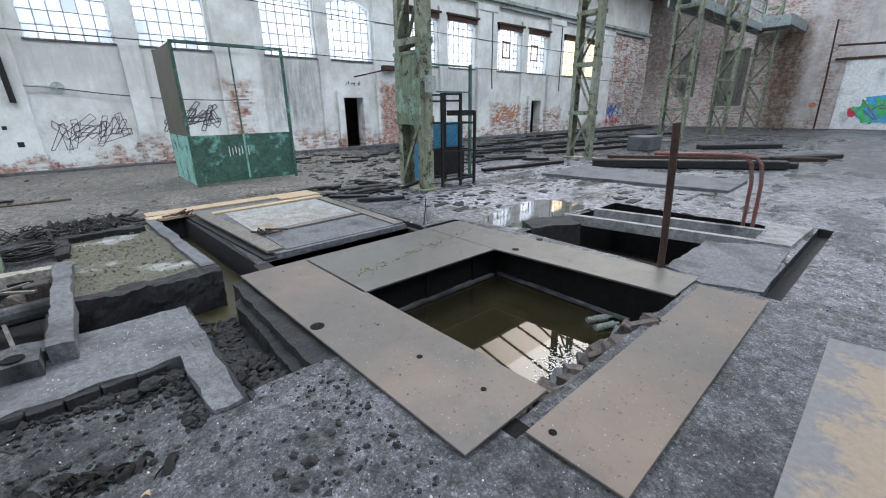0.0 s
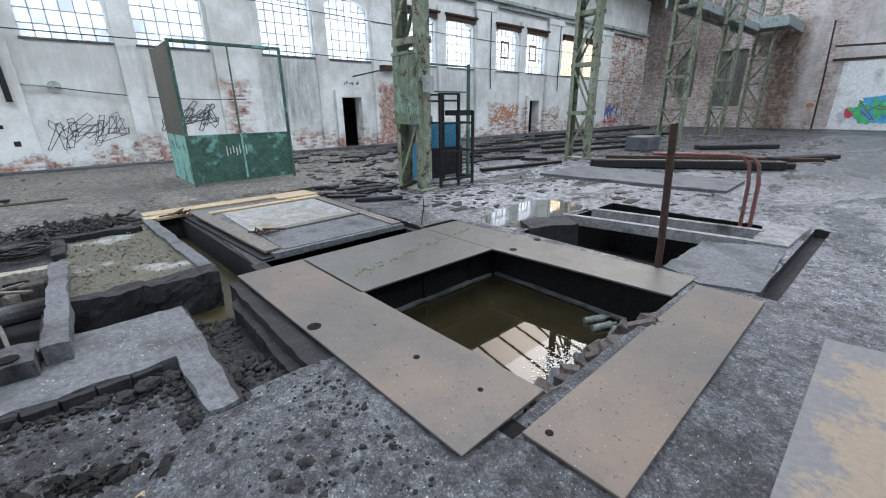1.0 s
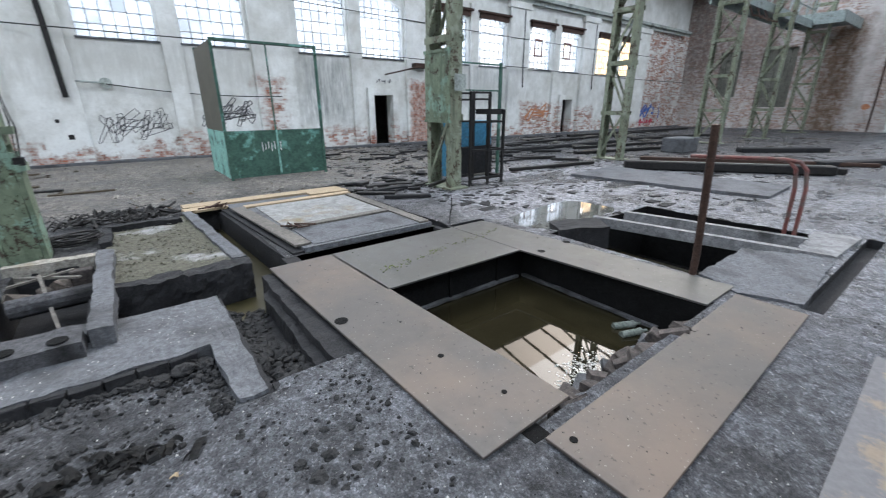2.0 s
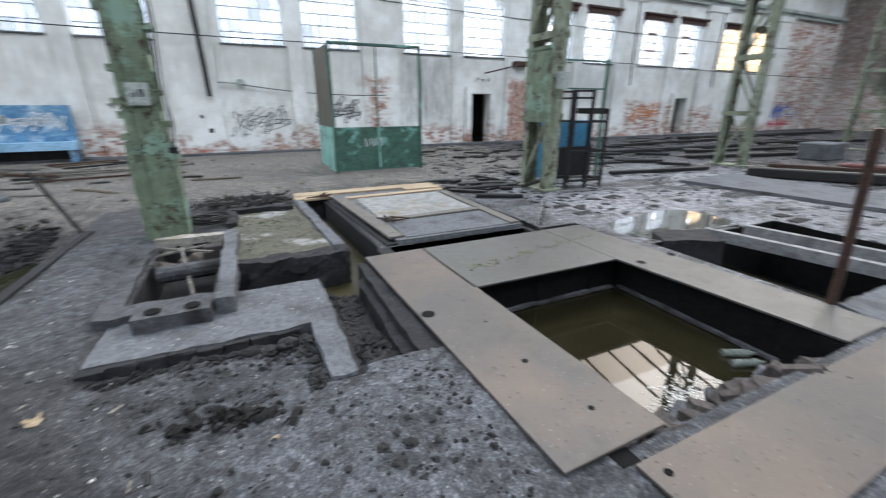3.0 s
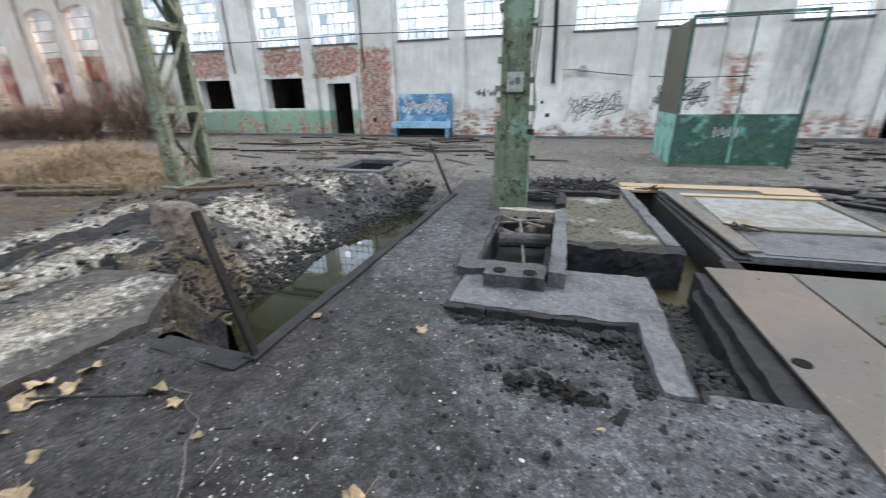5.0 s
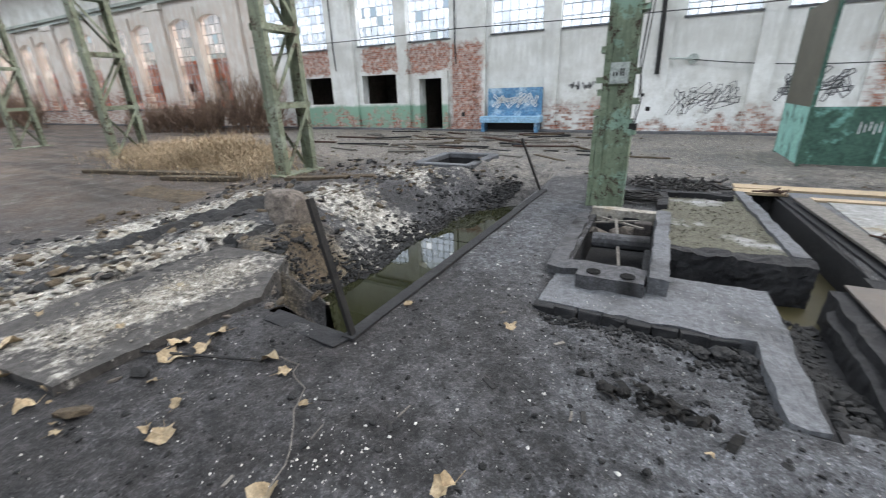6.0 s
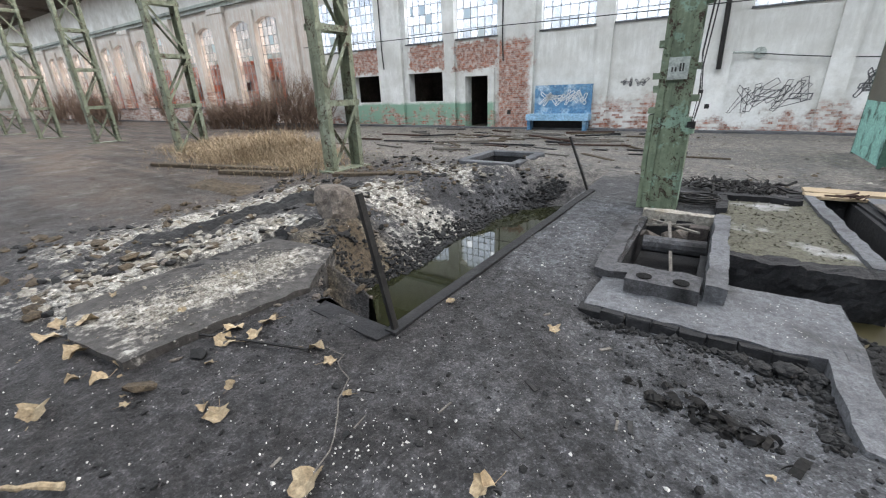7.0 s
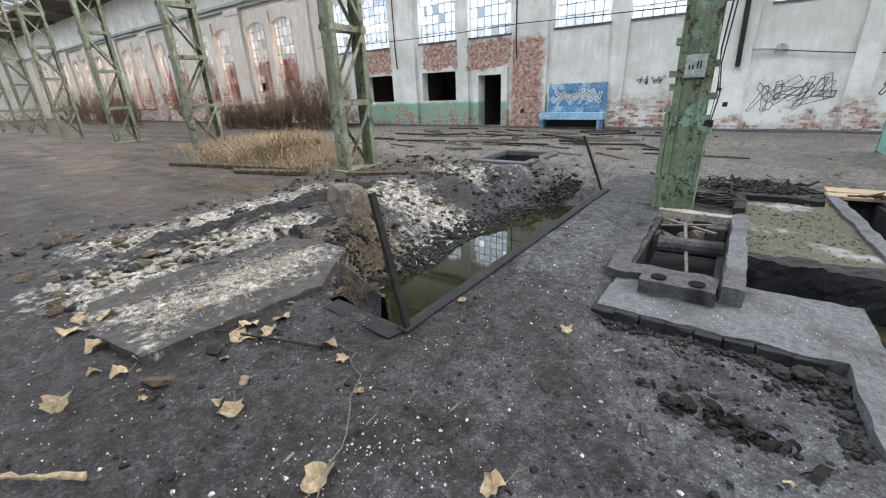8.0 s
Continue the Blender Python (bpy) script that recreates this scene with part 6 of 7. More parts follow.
M["slab_powdered"] = powdered_slab()
rough_slab("broken_slab", SLAB, -0.32, 0.05, "slab_powdered", "flat broken floor slab dusted with white powder", "slab", 0.1, 0.02)
bm = bmesh.new()
for k in range(2200):
    x, y = rng.gauss(-3.95, 0.2), 0.2 + 1.6 * rng.betavariate(1.3, 1.3)
    s = rng.uniform(0.003, 0.014) * (2.5 if rng.random() < 0.05 else 1)
    stone(bm, (x, y, 0.056), s, rng, 0.5)
tagged(solid("white_powder", bm, "stone_pale", "crumbs of white powder on the broken slab", "powder"), kind="stuff")


def earth_mound(name, x0, x1, y0, y1, top, seed, mat, label):
    """A low uneven heap of soil that runs out to nothing at its border."""
    bm, nx, ny = bmesh.new(), max(8, int((x1 - x0) / 0.035)), max(8, int((y1 - y0) / 0.035))
    g = []
    for j in range(ny + 1):
        for i in range(nx + 1):
            u, v = i / nx, j / ny
            x, y = x0 + (x1 - x0) * u, y0 + (y1 - y0) * v
            q = Vector((x * 2.2, y * 2.2, seed * 5.0))
            e = max(0.0, min(1.0, 5.2 * min(u, 1 - u, v, 1 - v) + 0.5 * noise.noise(q * 1.2)))
            h = top * e * (0.75 + 0.5 * noise.noise(q)) + (0.03 * noise.noise(q * 5) + 0.012 * noise.noise(q * 14)) * e
            edge = 0.0 if 0 < i < nx and 0 < j < ny else 1.0
            g.append(bm.verts.new((x, y, max(ground_z(x, y), -0.75) - 0.03 + max(0.0, h) - 0.15 * edge)))
    for j in range(ny):
        for i in range(nx):
            k = j * (nx + 1) + i
            bm.faces.new((g[k], g[k + 1], g[k + nx + 2], g[k + nx + 1]))
    return tagged(solid(name, bm, mat, label, "soil"), kind="stuff")


earth_mound("soil_bank", -4.3, -3.75, 2.2, 3.1, 0.07, 1, "soil_brown", "bank of brown soil sloping into the flooded trench")
earth_mound("soot_ridge", -4.75, -4.45, 0.4, 3.2, 0.09, 2, "stone_black", "low ridge of sooty earth between the pale bands")
earth_mound("soot_ridge", -6.1, -5.5, 0.6, 5.0, 0.09, 3, "stone_black", "low ridge of sooty earth between the pale bands")
earth_mound("soil_ridge", -9.5, -7.2, 3.2, 4.0, 0.09, 4, "soil_brown", "low ridge of brown earth across the floor")
earth_mound("soil_ridge", -12.5, -8.0, 5.6, 6.3, 0.09, 5, "soil_brown", "low ridge of brown earth across the floor")
bm = bmesh.new()
bmesh.ops.create_icosphere(bm, subdivisions=4, radius=1.0)
for v in bm.verts:
    q = v.co * (1 + 0.28 * noise.noise(v.co * 1.3) + 0.12 * noise.noise(v.co * 3.7) + 0.05 * noise.noise(v.co * 9))
    v.co = Vector((-4.5 + 0.27 * max(-0.85, min(0.8, q.x + 0.2 * q.z)), 2.95 + 0.25 * q.y, 0.19 + 0.32 * max(-0.9, min(0.95, q.z - 0.3 * q.x))))
solid("boulder", bm, "boulder", "rough brownish boulder of old concrete", "boulder")
bm = bmesh.new()
for k in range(1100):
    strip = rng.choice(((-5.0, 0.2, 0.0, 2.7), (-6.45, 0.2, 0.5, 4.4), (-4.7, 0.4, 3.8, 5.2), (-5.0, 0.6, 6.0, 7.2), (-5.2, 0.25, 0.0, 2.4)))
    x, y = rng.gauss(strip[0], strip[1]), rng.uniform(strip[2], strip[3])
    s = 0.01 + 0.07 * rng.random() ** 2.2
    if bank_drop(x, y) > 0.28:
        continue
    stone(bm, (x, y, ground_z(x, y) + s * 0.1), s, rng, 0.42)
tagged(solid("pale_rubble", bm, "stone_pale", "bands of crumbled white mortar and stones", "rubble"), kind="stuff")
bm = bmesh.new()
for k in range(2600):
    u = rng.random()
    y = 1.5 + 6.2 * u
    edge = along(y, (1.3, -3.2), (1.9, -3.75), (2.6, -3.85), (3.4, -3.6), (4.2, -3.77), (5.0, -3.65), (6.0, -3.5), (7.5, -3.0))
    x = edge + 0.14 - abs(rng.gauss(0, 0.26))
    s = rng.uniform(0.02, 0.075) * rng.uniform(0.5, 1)
    stone(bm, (x, y, ground_z(x, y) + rng.uniform(-0.01, 0.02)), s, rng, 0.45)
tagged(solid("black_rubble", bm, "stone_black", "black broken slate-like rubble at the water's edge", "rubble"), kind="stuff")
bm = bmesh.new()
for k in range(900):
    x, y = rng.uniform(-8.5, -3.0), rng.uniform(-0.2, 9.5)
    if any(a < x < b and p < y < q for a, b, p, q in PITS) or bank_drop(x, y) > 0.3:
        continue
    s = 0.008 + 0.055 * rng.random() ** 2.5
    stone(bm, (x, y, ground_z(x, y) + s * 0.1), s, rng, 0.5)
tagged(solid("mixed_rubble", bm, "boulder", "brown rubble strewn over the floor", "rubble"), kind="stuff")
bm = bmesh.new()
for k in range(760):
    c = rng.choice(((0.55, 0.85, 0.35, 0.4), (0.0, 2.1, 0.35, 0.1), (-0.2, 1.5, 0.25, 0.12), (-0.3, 1.5, 1.6, 0.8), (0.75, 2.3, 0.1, 0.5), (1.0, 0.9, 0.1, 0.5)))
    x, y = rng.gauss(c[0], c[2]), rng.gauss(c[1], c[3])
    if (1.05 < x < 4.4 and 0.2 < y < 3.6) or y > 2.9 or (x > 1.4 and -0.35 < y < 0.3) or any(a < x < b and p < y < q for a, b, p, q in PITS):
        continue
    s = rng.uniform(0.004, 0.024) * rng.uniform(0.35, 1.1)
    stone(bm, (x, y, ground_z(x, y) + s * 0.3), s, rng, 0.7)
tagged(solid("soot_crumbs", bm, "stone_black", "black crumbs and clinker on the floor", "clinker"), kind="stuff")
bm = bmesh.new()
for k in range(1500):
    x, y = rng.uniform(-3.0, 1.1), -0.9 + 3.2 * rng.random()
    if rng.random() > 0.25 + 0.75 * smooth(2.0 * noise.noise((x * 1.1, y * 1.1, 21)) + 0.4) or (-1.25 < x < 0.6 and y > 2.25) or (-3.2 < x < -2.0 and y > 1.0) or (x > 0.5 and y > 1.5):
        continue
    s = 0.005 + 0.024 * rng.random() ** 4
    stone(bm, (x, y, ground_z(x, y) + s * 0.25), s, rng, 0.6)
tagged(solid("soot_lumps", bm, "stone_black", "loose black lumps and crumbs on the near floor", "clinker"), kind="stuff")


bm = bmesh.new()
for k in range(520):
    u = rng.random()
    x, y = (rng.uniform(-1.1, 0.34), 2.24 - 0.1 * rng.random() ** 2) if u < 0.4 else (rng.gauss(0.15, 0.13), rng.gauss(2.1, 0.08)) if u < 0.7 else (0.31 - 0.1 * rng.random() ** 2, rng.uniform(1.5, 2.2))
    s = 0.007 + 0.03 * rng.random() ** 2.5
    stone(bm, (x, y, ground_z(x, y) + s * 0.3), s, rng, 0.75)
tagged(solid("slab_spill", bm, "stone_black", "black crumbs fallen from the broken slab edge", "clinker"), kind="stuff")


def clod(c, size, seed):
    bm = bmesh.new()
    bmesh.ops.create_icosphere(bm, subdivisions=3, radius=1.0)
    o = Vector((seed * 3.1, seed * 1.7, 0))
    for v in bm.verts:
        q = v.co * (1 + 0.45 * noise.noise(v.co * 1.4 + o) + 0.25 * noise.noise(v.co * 4 + o) + 0.1 * noise.noise(v.co * 10 + o))
        v.co = Vector((c[0] + q.x * size, c[1] + q.y * size, c[2] + q.z * size * 0.6))
    return solid("soot_clod", bm, "stone_black", "black clod of baked soot on the floor", "clod", "clods of soot")


for k, (c, s) in enumerate((((0.02, 2.12, -0.06), 0.06), ((0.14, 2.16, -0.05), 0.075), ((0.28, 2.14, -0.05), 0.055), ((-0.1, 2.16, -0.06), 0.05), ((0.52, 0.72, 0.0), 0.075), ((0.62, 0.82, 0.0), 0.065), ((0.47, 0.85, 0.0), 0.06), ((0.68, 0.66, 0.0), 0.05), ((0.57, 0.92, 0.0), 0.05), ((0.74, 0.78, 0.0), 0.05), ((0.6, 0.6, 0.0), 0.045), ((0.3, 1.25, -0.03), 0.04), ((0.66, 1.0, 0.0), 0.04), ((-0.25, 1.42, -0.07), 0.05), ((-0.1, 1.5, -0.08), 0.05))):
    clod((c[0], c[1], c[2] - 0.015), s * (0.62 if c[1] < 1.1 else 0.9), k)
bm = bmesh.new()
for k in range(95):
    a = Vector((rng.gauss(-0.22, 0.15), 0, 0))
    a.y = 1.48 - 0.25 * (a.x + 0.2) + rng.gauss(0, 0.06)
    d = Vector((rng.gauss(0, 0.05), rng.gauss(0, 0.05), 0))
    vs = [bm.verts.new(a + d * u + Vector((-d.y, d.x, 0)).normalized() * w * (0.012 + 0.012 * math.sin(k)) + Vector((0, 0, ground_z(a.x, a.y) + 0.006 + 0.022 * math.sin(u * 3) + 0.008 * w * math.sin(k * 1.7)))) for u in (0, 0.35, 0.7, 1.0) for w in (-1, 1)]
    for j in range(3):
        bm.faces.new((vs[2 * j], vs[2 * j + 1], vs[2 * j + 3], vs[2 * j + 2]))
bmesh.ops.solidify(bm, geom=bm.faces[:], thickness=0.004)
tagged(solid("tar_scraps", bm, "black_iron", "curled scraps of black tar paper", "scrap"), kind="stuff")

# dark grit, splinters and rubble in the trench
bm = bmesh.new()
for k in range(5200):
    x, y = rng.uniform(-4.5, 6.5), -1.6 + 5.2 * rng.random() ** 1.2
    if (1.05 < x < 4.45 and -0.35 < y < 3.6) or (1.4 < x < 4.3 and y < 0) or any(a < x < b and p < y < q for a, b, p, q in PITS) or (-1.2 < x < 0.56 and 2.3 < y) or (-4.7 < x < -3.1 and y < 2.1):
        continue
    s = 0.0035 + 0.012 * rng.random() ** 3
    a, z = rng.uniform(0, 3), ground_z(x, y) - 0.001
    q = rng.uniform(0.6, 2.2)
    vs = [bm.verts.new((x + s * q * math.cos(a + j * 2.1), y + s * math.sin(a + j * 2.1), z)) for j in range(3)]
    top = bm.verts.new((x, y, z + s * rng.uniform(0.6, 1.2)))
    for j in range(3):
        bm.faces.new((vs[j], vs[(j + 1) % 3], top))
tagged(solid("dark_grit", bm, "stone_black", "dark grit and clinker crumbs over the floor", "grit"), kind="stuff")
bm = bmesh.new()
for k in range(520):
    y = rng.uniform(1.62, 3.15)
    x = rng.uniform(0.56, 0.97)
    sz = rng.uniform(0.01, 0.06)
    stone(bm, (x, y, -0.30 + 0.12 * (0.97 - x) / 0.4 + 0.06 * math.sin(y * 4)), sz, rng, 0.7)
tagged(solid("trench_rubble", bm, "stone_black", "black rubble and dirt in the narrow trench", "rubble"), kind="stuff")
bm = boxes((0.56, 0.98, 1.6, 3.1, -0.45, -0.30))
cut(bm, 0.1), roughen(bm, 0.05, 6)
tagged(solid("trench_dirt", bm, "concrete_soot_shade", "bed of black dirt in the narrow trench", "dirt"), kind="stuff")
for k in range(34):
    x, y = rng.uniform(-3.0, 0.9), rng.uniform(-0.3, 2.1)
    t, L = rng.uniform(0, 3.1), rng.uniform(0.03, 0.11)
    if any(a < x < b and p < y < q for a, b, p, q in PITS):
        continue
    lying("wood_splinter", (x, y), (x + L * math.cos(t), y + L * math.sin(t)), rng.uniform(0.005, 0.03), 0.01, rng.choice(["wood_grey", "black_iron", "black_iron", "wood_grey"]), "splinter of old wood on the sooty floor", "splinter", "splinters on the floor", z=ground_z(x, y) + 0.006)

# pale chips all over the floor
bm = bmesh.new()
for k in range(6500):
    if k % 30 == 0:
        x, y = rng.gauss(-1.55, 0.22), rng.gauss(0.3, 0.22)
    else:
        x, y = rng.uniform(-5, 7.5), rng.uniform(-1.6, 4.5)
    if (1.05 < x < 4.45 and 0.2 < y < 3.6) or (1.5 < x < 4.3 and (-1.28 < y < -0.64 or -0.33 < y < 0.3)) or any(a < x < b and p < y < q for a, b, p, q in PITS) or (-1.2 < x < 0.56 and 2.3 < y):
        continue
    s = 0.0025 + 0.006 * rng.random() ** 2 + (rng.uniform(0.004, 0.014) if rng.random() < 0.06 else 0)
    a, z = rng.uniform(0, 3), ground_z(x, y)
    vs = [bm.verts.new((x + s * rng.uniform(0.5, 1.3) * math.cos(a + j * 1.26), y + s * rng.uniform(0.5, 1.3) * math.sin(a + j * 1.26), z - 0.002)) for j in range(5)]
    top = bm.verts.new((x, y, z + 0.007 + s * 0.3))
    for j in range(5):
        bm.faces.new((vs[j], vs[(j + 1) % 5], top))
tagged(solid("paint_chips", bm, "chips", "tiny pale chips of plaster and paint", "chips"), kind="stuff")
bm = bmesh.new()
for k in range(330):
    x, y = rng.uniform(1.2, 4.3), rng.uniform(-0.25, 3.5)
    if 1.9 < x < 3.65 and 0.3 < y < 2.35:
        continue
    s = rng.uniform(0.002, 0.007)
    stone(bm, (x, y, 0.001), s * (2 if k % 9 == 0 else 1), rng, 0.5)
tagged(solid("plate_grit", bm, "stone_black", "grit and crumbs on the steel plates", "grit"), kind="stuff")
bm = bmesh.new()
for k in range(120):
    u = rng.random()
    x, y = 2.0 + 2.0 * u + rng.gauss(0, 0.05), 2.75 + 0.35 * u + rng.gauss(0, 0.04)
    stone(bm, (x, y, 0.002), rng.uniform(0.004, 0.02), rng, 0.3)
tagged(solid("dirt_streak", bm, "moss", "mossy streak of dirt on the steel plate", "dirt"), kind="stuff")

# fallen leaves
def leaf_mesh(seed):
    r = random.Random(seed)
    bm = bmesh.new()
    lobes = [(0, -0.5), (0.22, -0.42), (0.44, -0.3), (0.36, -0.1), (0.52, 0.1), (0.36, 0.22), (0.22, 0.42), (0.0, 0.55), (-0.2, 0.4), (-0.36, 0.26), (-0.5, 0.12), (-0.36, -0.08), (-0.42, -0.3), (-0.2, -0.42)]
    f = lambda x, y: 0.3 * math.sin(5 * x + r_a) * x + 0.4 * abs(x) * r_b + 0.14 * math.cos(6 * y + r_a)
    r_a, r_b = r.uniform(0, 6), r.uniform(0.3, 1.3)
    mid = bm.verts.new((0, 0, f(0, 0)))
    vs = [bm.verts.new((x * r.uniform(0.85, 1.1), y * r.uniform(0.85, 1.1), f(x, y))) for x, y in lobes]
    for j in range(len(vs)):
        bm.faces.new((mid, vs[j], vs[(j + 1) % len(vs)]))
    bar(bm, (0, -0.45, f(0, -0.45)), (0.1, -1.0, 0.12), 0.02, 0.02)
    me = bpy.data.meshes.new("fallen_leaf")
    bm.to_mesh(me), bm.free()
    me.materials.append(M["leaf_dry"])
    return me


leaf_kinds = [leaf_mesh(k) for k in range(6)]
spots = [(-1.71, 0.08, 0.17, 0.3), (-1.04, 0.46, 0.12, 2.5), (-3.37, -0.42, 0.15, 1.0), (-2.48, 0.11, 0.13, 4.0), (-3.22, 0.67, 0.14, 0.2), (-3.09, 0.52, 0.15, 2.0), (-2.49, 0.80, 0.12, 5.0), (-3.47, 0.04, 0.12, 1.4), (-3.84, -0.08, 0.15, 3.3),
         (-4.29, -0.12, 0.16, 0.9), (-3.07, 0.85, 0.13, 2.2), (-2.03, 1.80, 0.1, 4.1), (-1.21, 1.87, 0.09, 0.5), (-0.01, 1.17, 0.04, 1.1), (-3.40, -0.11, 0.1, 3.0), (-1.98, 0.59, 0.06, 1.9), (-2.3, 0.75, 0.09, 5.5), (-4.45, 0.0, 0.15, 2.9), (-4.2, 0.1, 0.14, 0.1), (-3.0, 0.7, 0.12, 3.7)]
for k in range(14):
    spots.append((rng.uniform(-4.6, -2.6), rng.uniform(-0.5, 0.9), rng.uniform(0.03, 0.08), rng.uniform(0, 6)))
for k, (x, y, s, a) in enumerate(spots):
    ob = tagged(new("fallen_leaf", leaf_kinds[k % 6]), "dry curled brown leaf lying on the floor", "leaf", "fallen leaves")
    ob.matrix_basis = pose(x, y, ground_z(x, y) + 0.012 + (0.06 if x < -3.3 and y > 0.05 and x > -4.6 else 0), rng.uniform(-12, 12), rng.uniform(-12, 12), math.degrees(a)) @ Matrix.Diagonal((s, s, s, 1))
bm = bmesh.new()
rod(bm, [(-1.5 - 0.9 * u + 0.03 * math.sin(u * 23), -0.2 + 1.05 * math.sin(u * 1.5) + 0.02 * math.sin(u * 31), 0.006 + 0.008 * abs(math.sin(u * 9))) for u in (k / 14 for k in range(15))], 0.004, 5)
solid("dry_twig", bm, "wood_grey", "long thin dry twig on the floor", "twig")
bm = bmesh.new()
rod(bm, [(-2.5, 0.75, 0.015), (-2.9, 0.62, 0.02), (-3.4, 0.45, 0.02)], 0.01, 5)
solid("dry_twig", bm, "black_iron", "long dark twig on the floor", "twig")
bm = bmesh.new()
rod(bm, [(-2.95, -0.73, 0.03), (-2.75, -0.62, 0.04), (-2.62, -0.5, 0.02)], 0.014, 7)
cut(bm, 0.05), roughen(bm, 0.02, 20)
solid("plastic_scrap", bm, "leaf_dry", "crumpled pale scrap of plastic", "scrap")

bm = bmesh.new()
rod(bm, [(3.72, 3.78, -0.02), (3.8, 3.85, 0.12), (3.78, 3.8, 0.2), (3.86, 3.9, 0.34)], 0.008, 5)
solid("bent_wire", bm, "black_iron", "thin bent wire sticking up from the groove", "wire")
# dark flakes and scraps over the far floor
bm = bmesh.new()
for k in range(1700):
    x, y = 4.5 + 24 * rng.random() ** 1.3, rng.uniform(1.5, 15.4)
    if 4.4 < x < 7.4 and y < 3.8:
        continue
    s = rng.uniform(0.015, 0.06) * rng.choice([1, 1, 1, 2.2])
    a, q = rng.gauss(0.1, 0.6), rng.uniform(0.4, 2.5)
    c0, s0 = math.cos(a), math.sin(a)
    z = ground_z(x, y) - 0.004
    pts = [(-s * q, -s * rng.uniform(0.3, 1)), (s * q, -s * rng.uniform(0.3, 1)), (s * q * rng.uniform(0.5, 1), s * rng.uniform(0.3, 1)), (-s * q * rng.uniform(0.5, 1), s * rng.uniform(0.3, 1))]
    prism(bm, [(x + u * c0 - v * s0, y + u * s0 + v * c0) for u, v in pts], z, z + rng.uniform(0.006, 0.022))
tagged(solid("black_scraps", bm, "stone_black", "black flakes and scraps strewn over the far floor", "scrap"), kind="stuff")
bm = bmesh.new()
for k in range(1500):
    x, y = rng.uniform(-15, 8), rng.uniform(8.2, 15.6)
    if -5.3 < x < -4.0 and y < 9.2:
        continue
    stone(bm, (x, y, ground_z(x, y)), rng.uniform(0.012, 0.06), rng, 0.5)
tagged(solid("wall_rubble", bm, "stone_pale", "crumbled plaster strewn along the wall foot", "rubble"), kind="stuff")

# kerb of the far pit
for a, b, w in (((-5.3, 7.5), (-3.95, 7.5), 0.2), ((-4.0, 7.5), (-4.0, 9.1), 0.22), ((-5.3, 9.1), (-3.95, 9.1), 0.2), ((-5.3, 7.5), (-5.3, 9.1), 0.2)):
    lying("pit_kerb", a, b, w, 0.12, "concrete", "sooty concrete kerb round the far pit", "kerb", "kerbs of the far pit", z=-0.02)

# ---- dry grass and brush in the open bays ----
def straw(n, cx, cy, rx, ry, top, seed, label):
    """A soft heap of dry plants: arched stalks with small seed heads, tallest in the middle."""
    r = random.Random(seed)
    verts, faces = [], []
    for k in range(n):
        x, y = r.gauss(cx, rx), r.gauss(cy, ry)
        u = math.exp(-((x - cx) / (2.2 * rx)) ** 2 - ((y - cy) / (2.2 * ry)) ** 2) * (0.55 + 0.6 * noise.noise((x * 0.9, y * 0.9, seed)) + 0.35)
        h, a, w = max(0.06, top * u * r.uniform(0.5, 1.1)), r.uniform(0, 6.28), r.uniform(0.003, 0.007)
        L, dx, dy = h * r.uniform(0.5, 1.5), math.cos(a), math.sin(a)
        i = len(verts)
        for f, g in ((0, 0), (0.25, 0.6), (0.6, 0.95), (1.0, r.uniform(0.6, 1.0))):
            q = w * (1.2 - f)
            verts += [(x + dx * L * f - dy * q, y + dy * L * f + dx * q, h * g - 0.02), (x + dx * L * f + dy * q, y + dy * L * f - dx * q, h * g - 0.02)]
        faces += [(i + 2 * k2, i + 2 * k2 + 1, i + 2 * k2 + 3, i + 2 * k2 + 2) for k2 in range(3)]
        for k2 in range(2):
            b, z = r.uniform(0, 6.28), h * r.uniform(0.6, 1.0)
            c, e = len(verts), r.uniform(0.012, 0.035)
            px, py = x + dx * L * 0.6, y + dy * L * 0.6
            verts += [(px, py, z), (px + math.cos(b) * e, py + math.sin(b) * e, z + e * 0.6), (px + math.cos(b + 0.9) * e, py + math.sin(b + 0.9) * e, z - e * 0.3)]
            faces.append((c, c + 1, c + 2))
    me = bpy.data.meshes.new("dry_grass")
    me.from_pydata(verts, [], faces)
    me.materials.append(M["dry_grass"])
    return tagged(new("dry_grass", me), label, "plants", kind="stuff")


straw(6500, -11.3, 6.5, 1.15, 0.75, 0.75, 1, "heap of dry straw-coloured weeds between the columns")
straw(900, -14.6, 6.6, 0.9, 0.6, 0.5, 2, "dry weeds round the foot of a column")
straw(700, -8.6, 5.6, 0.6, 0.5, 0.35, 3, "dry weeds round the foot of a column")


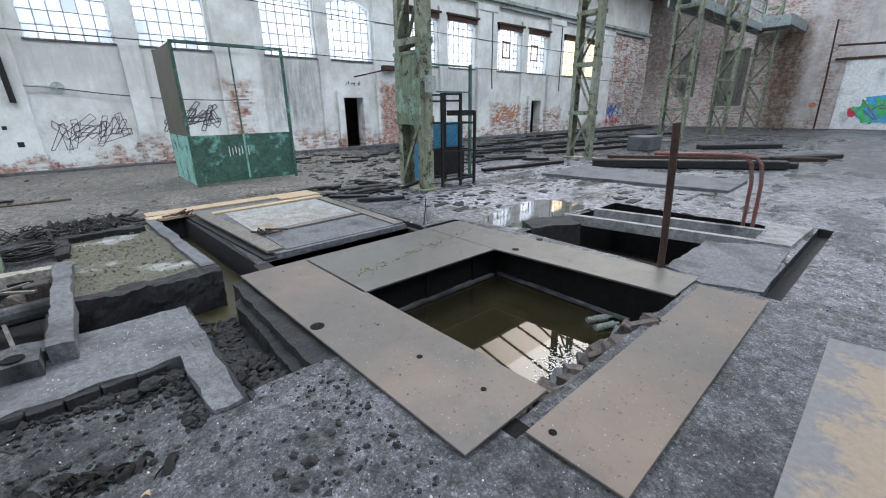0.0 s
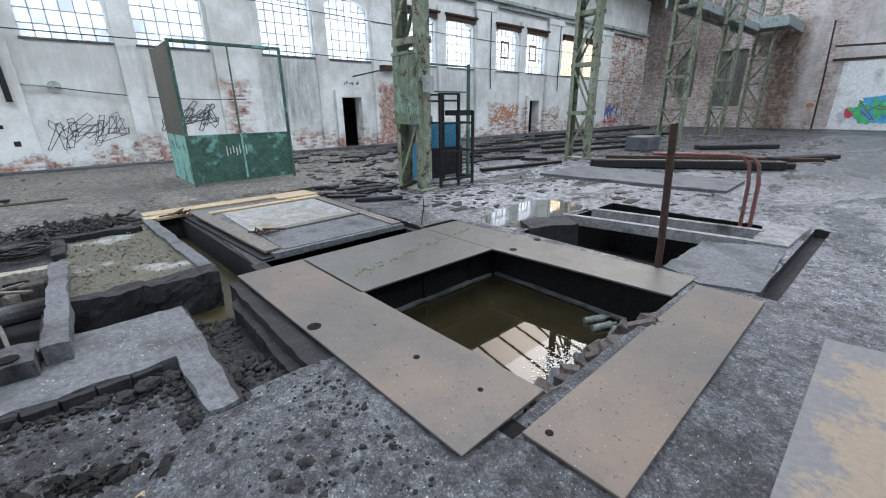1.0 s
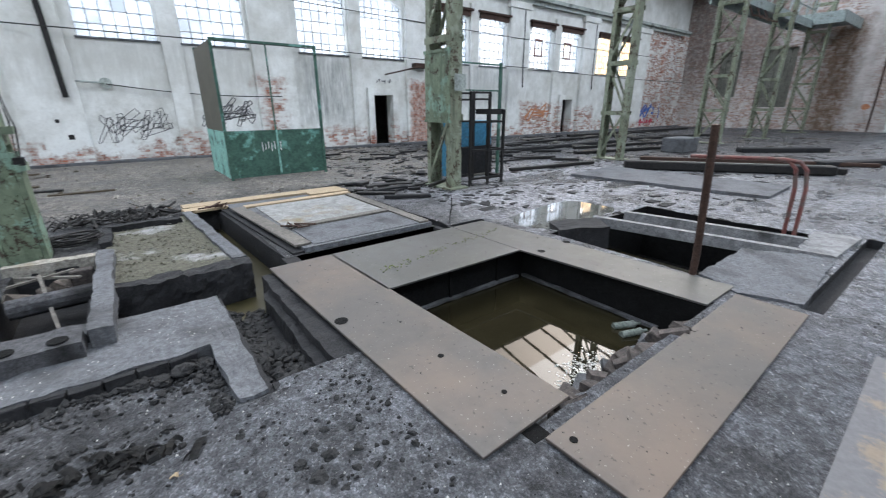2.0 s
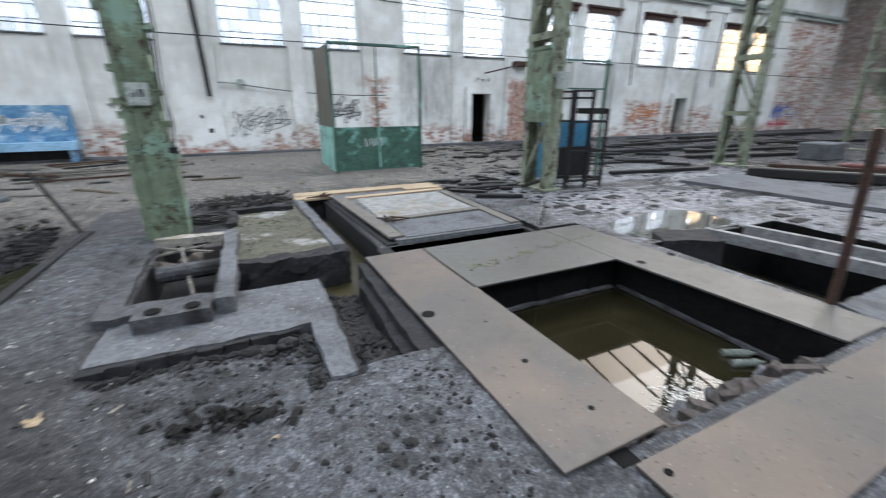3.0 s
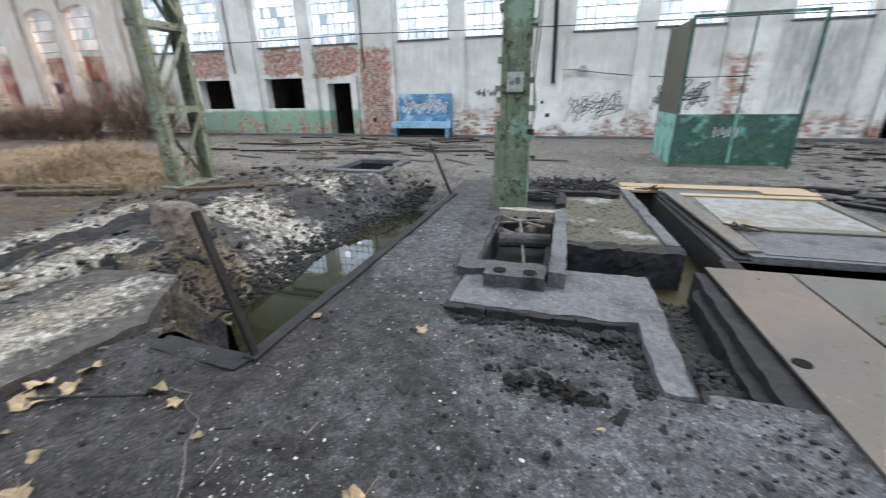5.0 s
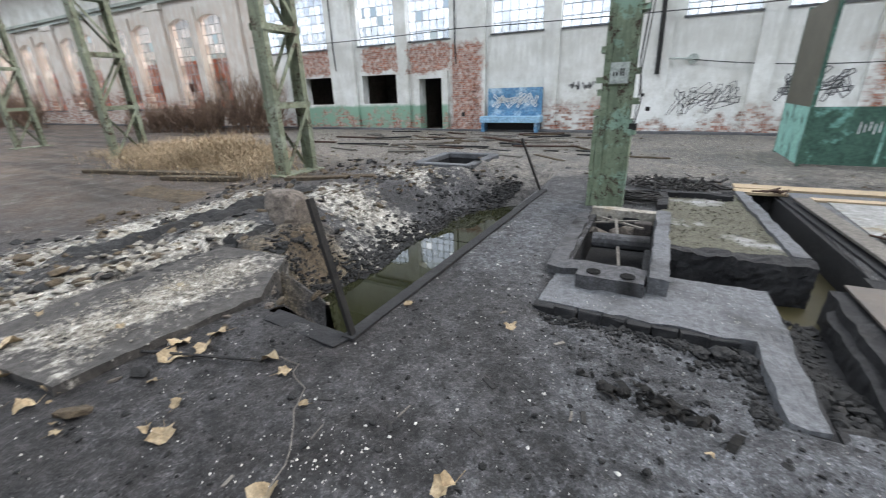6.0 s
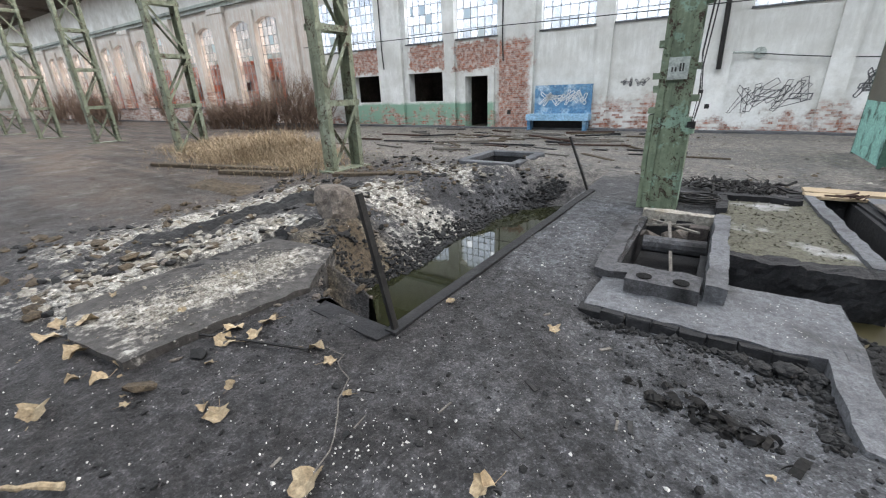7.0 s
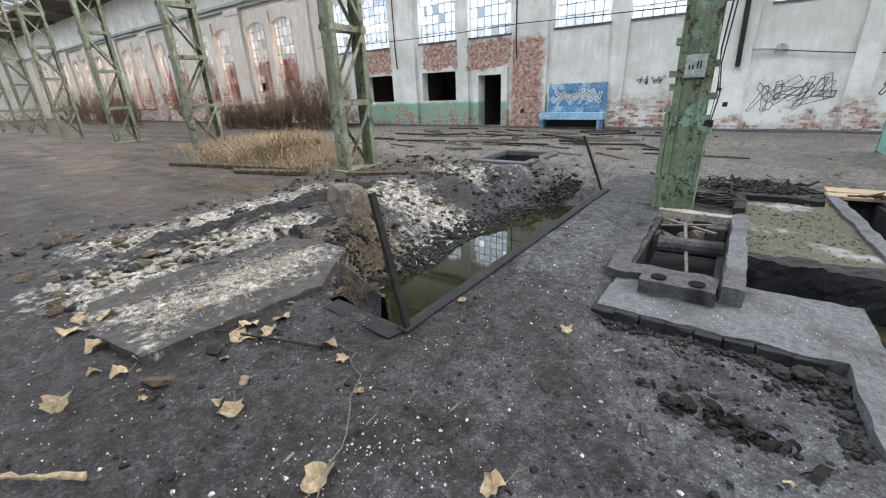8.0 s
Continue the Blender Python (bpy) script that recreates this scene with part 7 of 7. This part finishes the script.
def shrub(seed, x, y, height, stems):
    """A leafless shrub: forking stems that thin out to twigs."""
    r = random.Random(seed)
    verts, faces = [], []

    def limb(p, d, length, w, level):
        if not level:
            q, side, i = p + d * length, Vector((-d.y, d.x, 0.1)).normalized() * w, len(verts)
            verts.extend([p + side, p - side, q - side * 0.3, q + side * 0.3])
            faces.append((i, i + 1, i + 2, i + 3))
            return
        for k in range(3):
            q = p + d * (length / 3)
            side = Vector((-d.y, d.x, 0.02)).normalized() * w
            other = d.cross(side).normalized() * w
            i = len(verts)
            verts.extend([p + side, p - side * 0.5 + other * 0.8, p - side * 0.5 - other * 0.8, q + side * 0.75, q - side * 0.4 + other * 0.6, q - side * 0.4 - other * 0.6])
            faces.extend([(i, i + 1, i + 4, i + 3), (i + 1, i + 2, i + 5, i + 4), (i + 2, i, i + 3, i + 5)])
            for _ in range(3 if level > 1 else 4):
                turn = Vector((r.gauss(0, 0.5), r.gauss(0, 0.5), r.uniform(-0.25, 0.4)))
                limb(q, (d + turn).normalized(), length * r.uniform(0.35, 0.6), w * 0.6, level - 1)
            p, w = q, w * 0.75
            d = (d + Vector((r.gauss(0, 0.12), r.gauss(0, 0.12), r.gauss(0.0, 0.06)))).normalized()

    for k in range(stems):
        a, l = r.uniform(0, 6.28), r.uniform(0.1, 0.55)
        limb(Vector((x + r.gauss(0, 0.18), y + r.gauss(0, 0.18), -0.05)), Vector((math.cos(a) * l, math.sin(a) * l, 1)).normalized(), height * r.uniform(0.5, 0.8), 0.022, 2)
    me = bpy.data.meshes.new("leafless_shrub")
    me.from_pydata(verts, [], faces)
    me.materials.append(M["brush"])
    return tagged(new("leafless_shrub", me), "leafless reddish-brown shrub growing along the hall wall", "shrub", "shrubs along the wall")


grove = random.Random(8)
for k in range(34):
    u = grove.random()
    x, y = -26.5 + 9.3 * u, grove.uniform(12.4, 15.2)
    shrub(100 + k, x, y, grove.uniform(0.7, 1.3) + (1.9 * max(0.0, 1 - abs(x + 18.6) / 3.2) if k % 2 else 0.3), 10)
for k in range(22):
    x, y = grove.choice((-36.5, -44.5, -50.0)) + grove.gauss(0, 1.6), grove.uniform(12.0, 15.2)
    shrub(200 + k, x, y, grove.uniform(1.0, 2.9), 9)

# broken dark debris between the pale bands and out over the far floor
field = random.Random(91)
for nm, mt, lb, n in (("dark_debris", "stone_black", "black broken debris strewn through the rubble field", 900), ("brown_debris", "soil_brown", "brown clods and broken debris in the rubble field", 1100)):
    bm = bmesh.new()
    for k in range(n):
        x, y = field.uniform(-7.6, -3.05), field.uniform(-0.1, 8.2)
        if noise.noise(Vector((x * 0.9, y * 0.9, n * 0.01))) < -0.12 or (-4.75 < x < -3.15 and y < 2.15) or bank_drop(x, y) > 0.35 or any(a < x < b and p < y < q for a, b, p, q in PITS):
            continue
        s = 0.014 + 0.085 * field.random() ** 2.4
        stone(bm, (x, y, ground_z(x, y) + s * 0.12), s, field, 0.5)
    tagged(solid(nm, bm, mt, lb, "debris"), kind="stuff")
bm = bmesh.new()
for k in range(900):
    x, y = field.uniform(-14.0, 8.5), 7.2 + 8.3 * field.random() ** 0.8
    if any(a < x < b and p < y < q for a, b, p, q in PITS) or (-0.6 < x < 4.8 and 9.0 < y):
        continue
    s = 0.012 + 0.06 * field.random() ** 2.5
    stone(bm, (x, y, ground_z(x, y) + s * 0.1), s, field, 0.4)
tagged(solid("far_litter", bm, "soil_brown", "small brown litter over the far floor", "litter"), kind="stuff")
for k in range(46):
    x, y = field.uniform(-9.0, -1.0), field.uniform(9.3, 14.8)
    t, L = field.gauss(0.0, 0.5), field.uniform(0.3, 1.5)
    lying("loose_board", (x, y), (x + L * math.cos(t), y + L * math.sin(t)), field.uniform(0.05, 0.16), field.uniform(0.02, 0.05), field.choice(["wood_grey", "black_iron", "soil_brown"]), "old broken board lying on the floor", "board", "loose boards on the floor", z=ground_z(x, y) + 0.008)
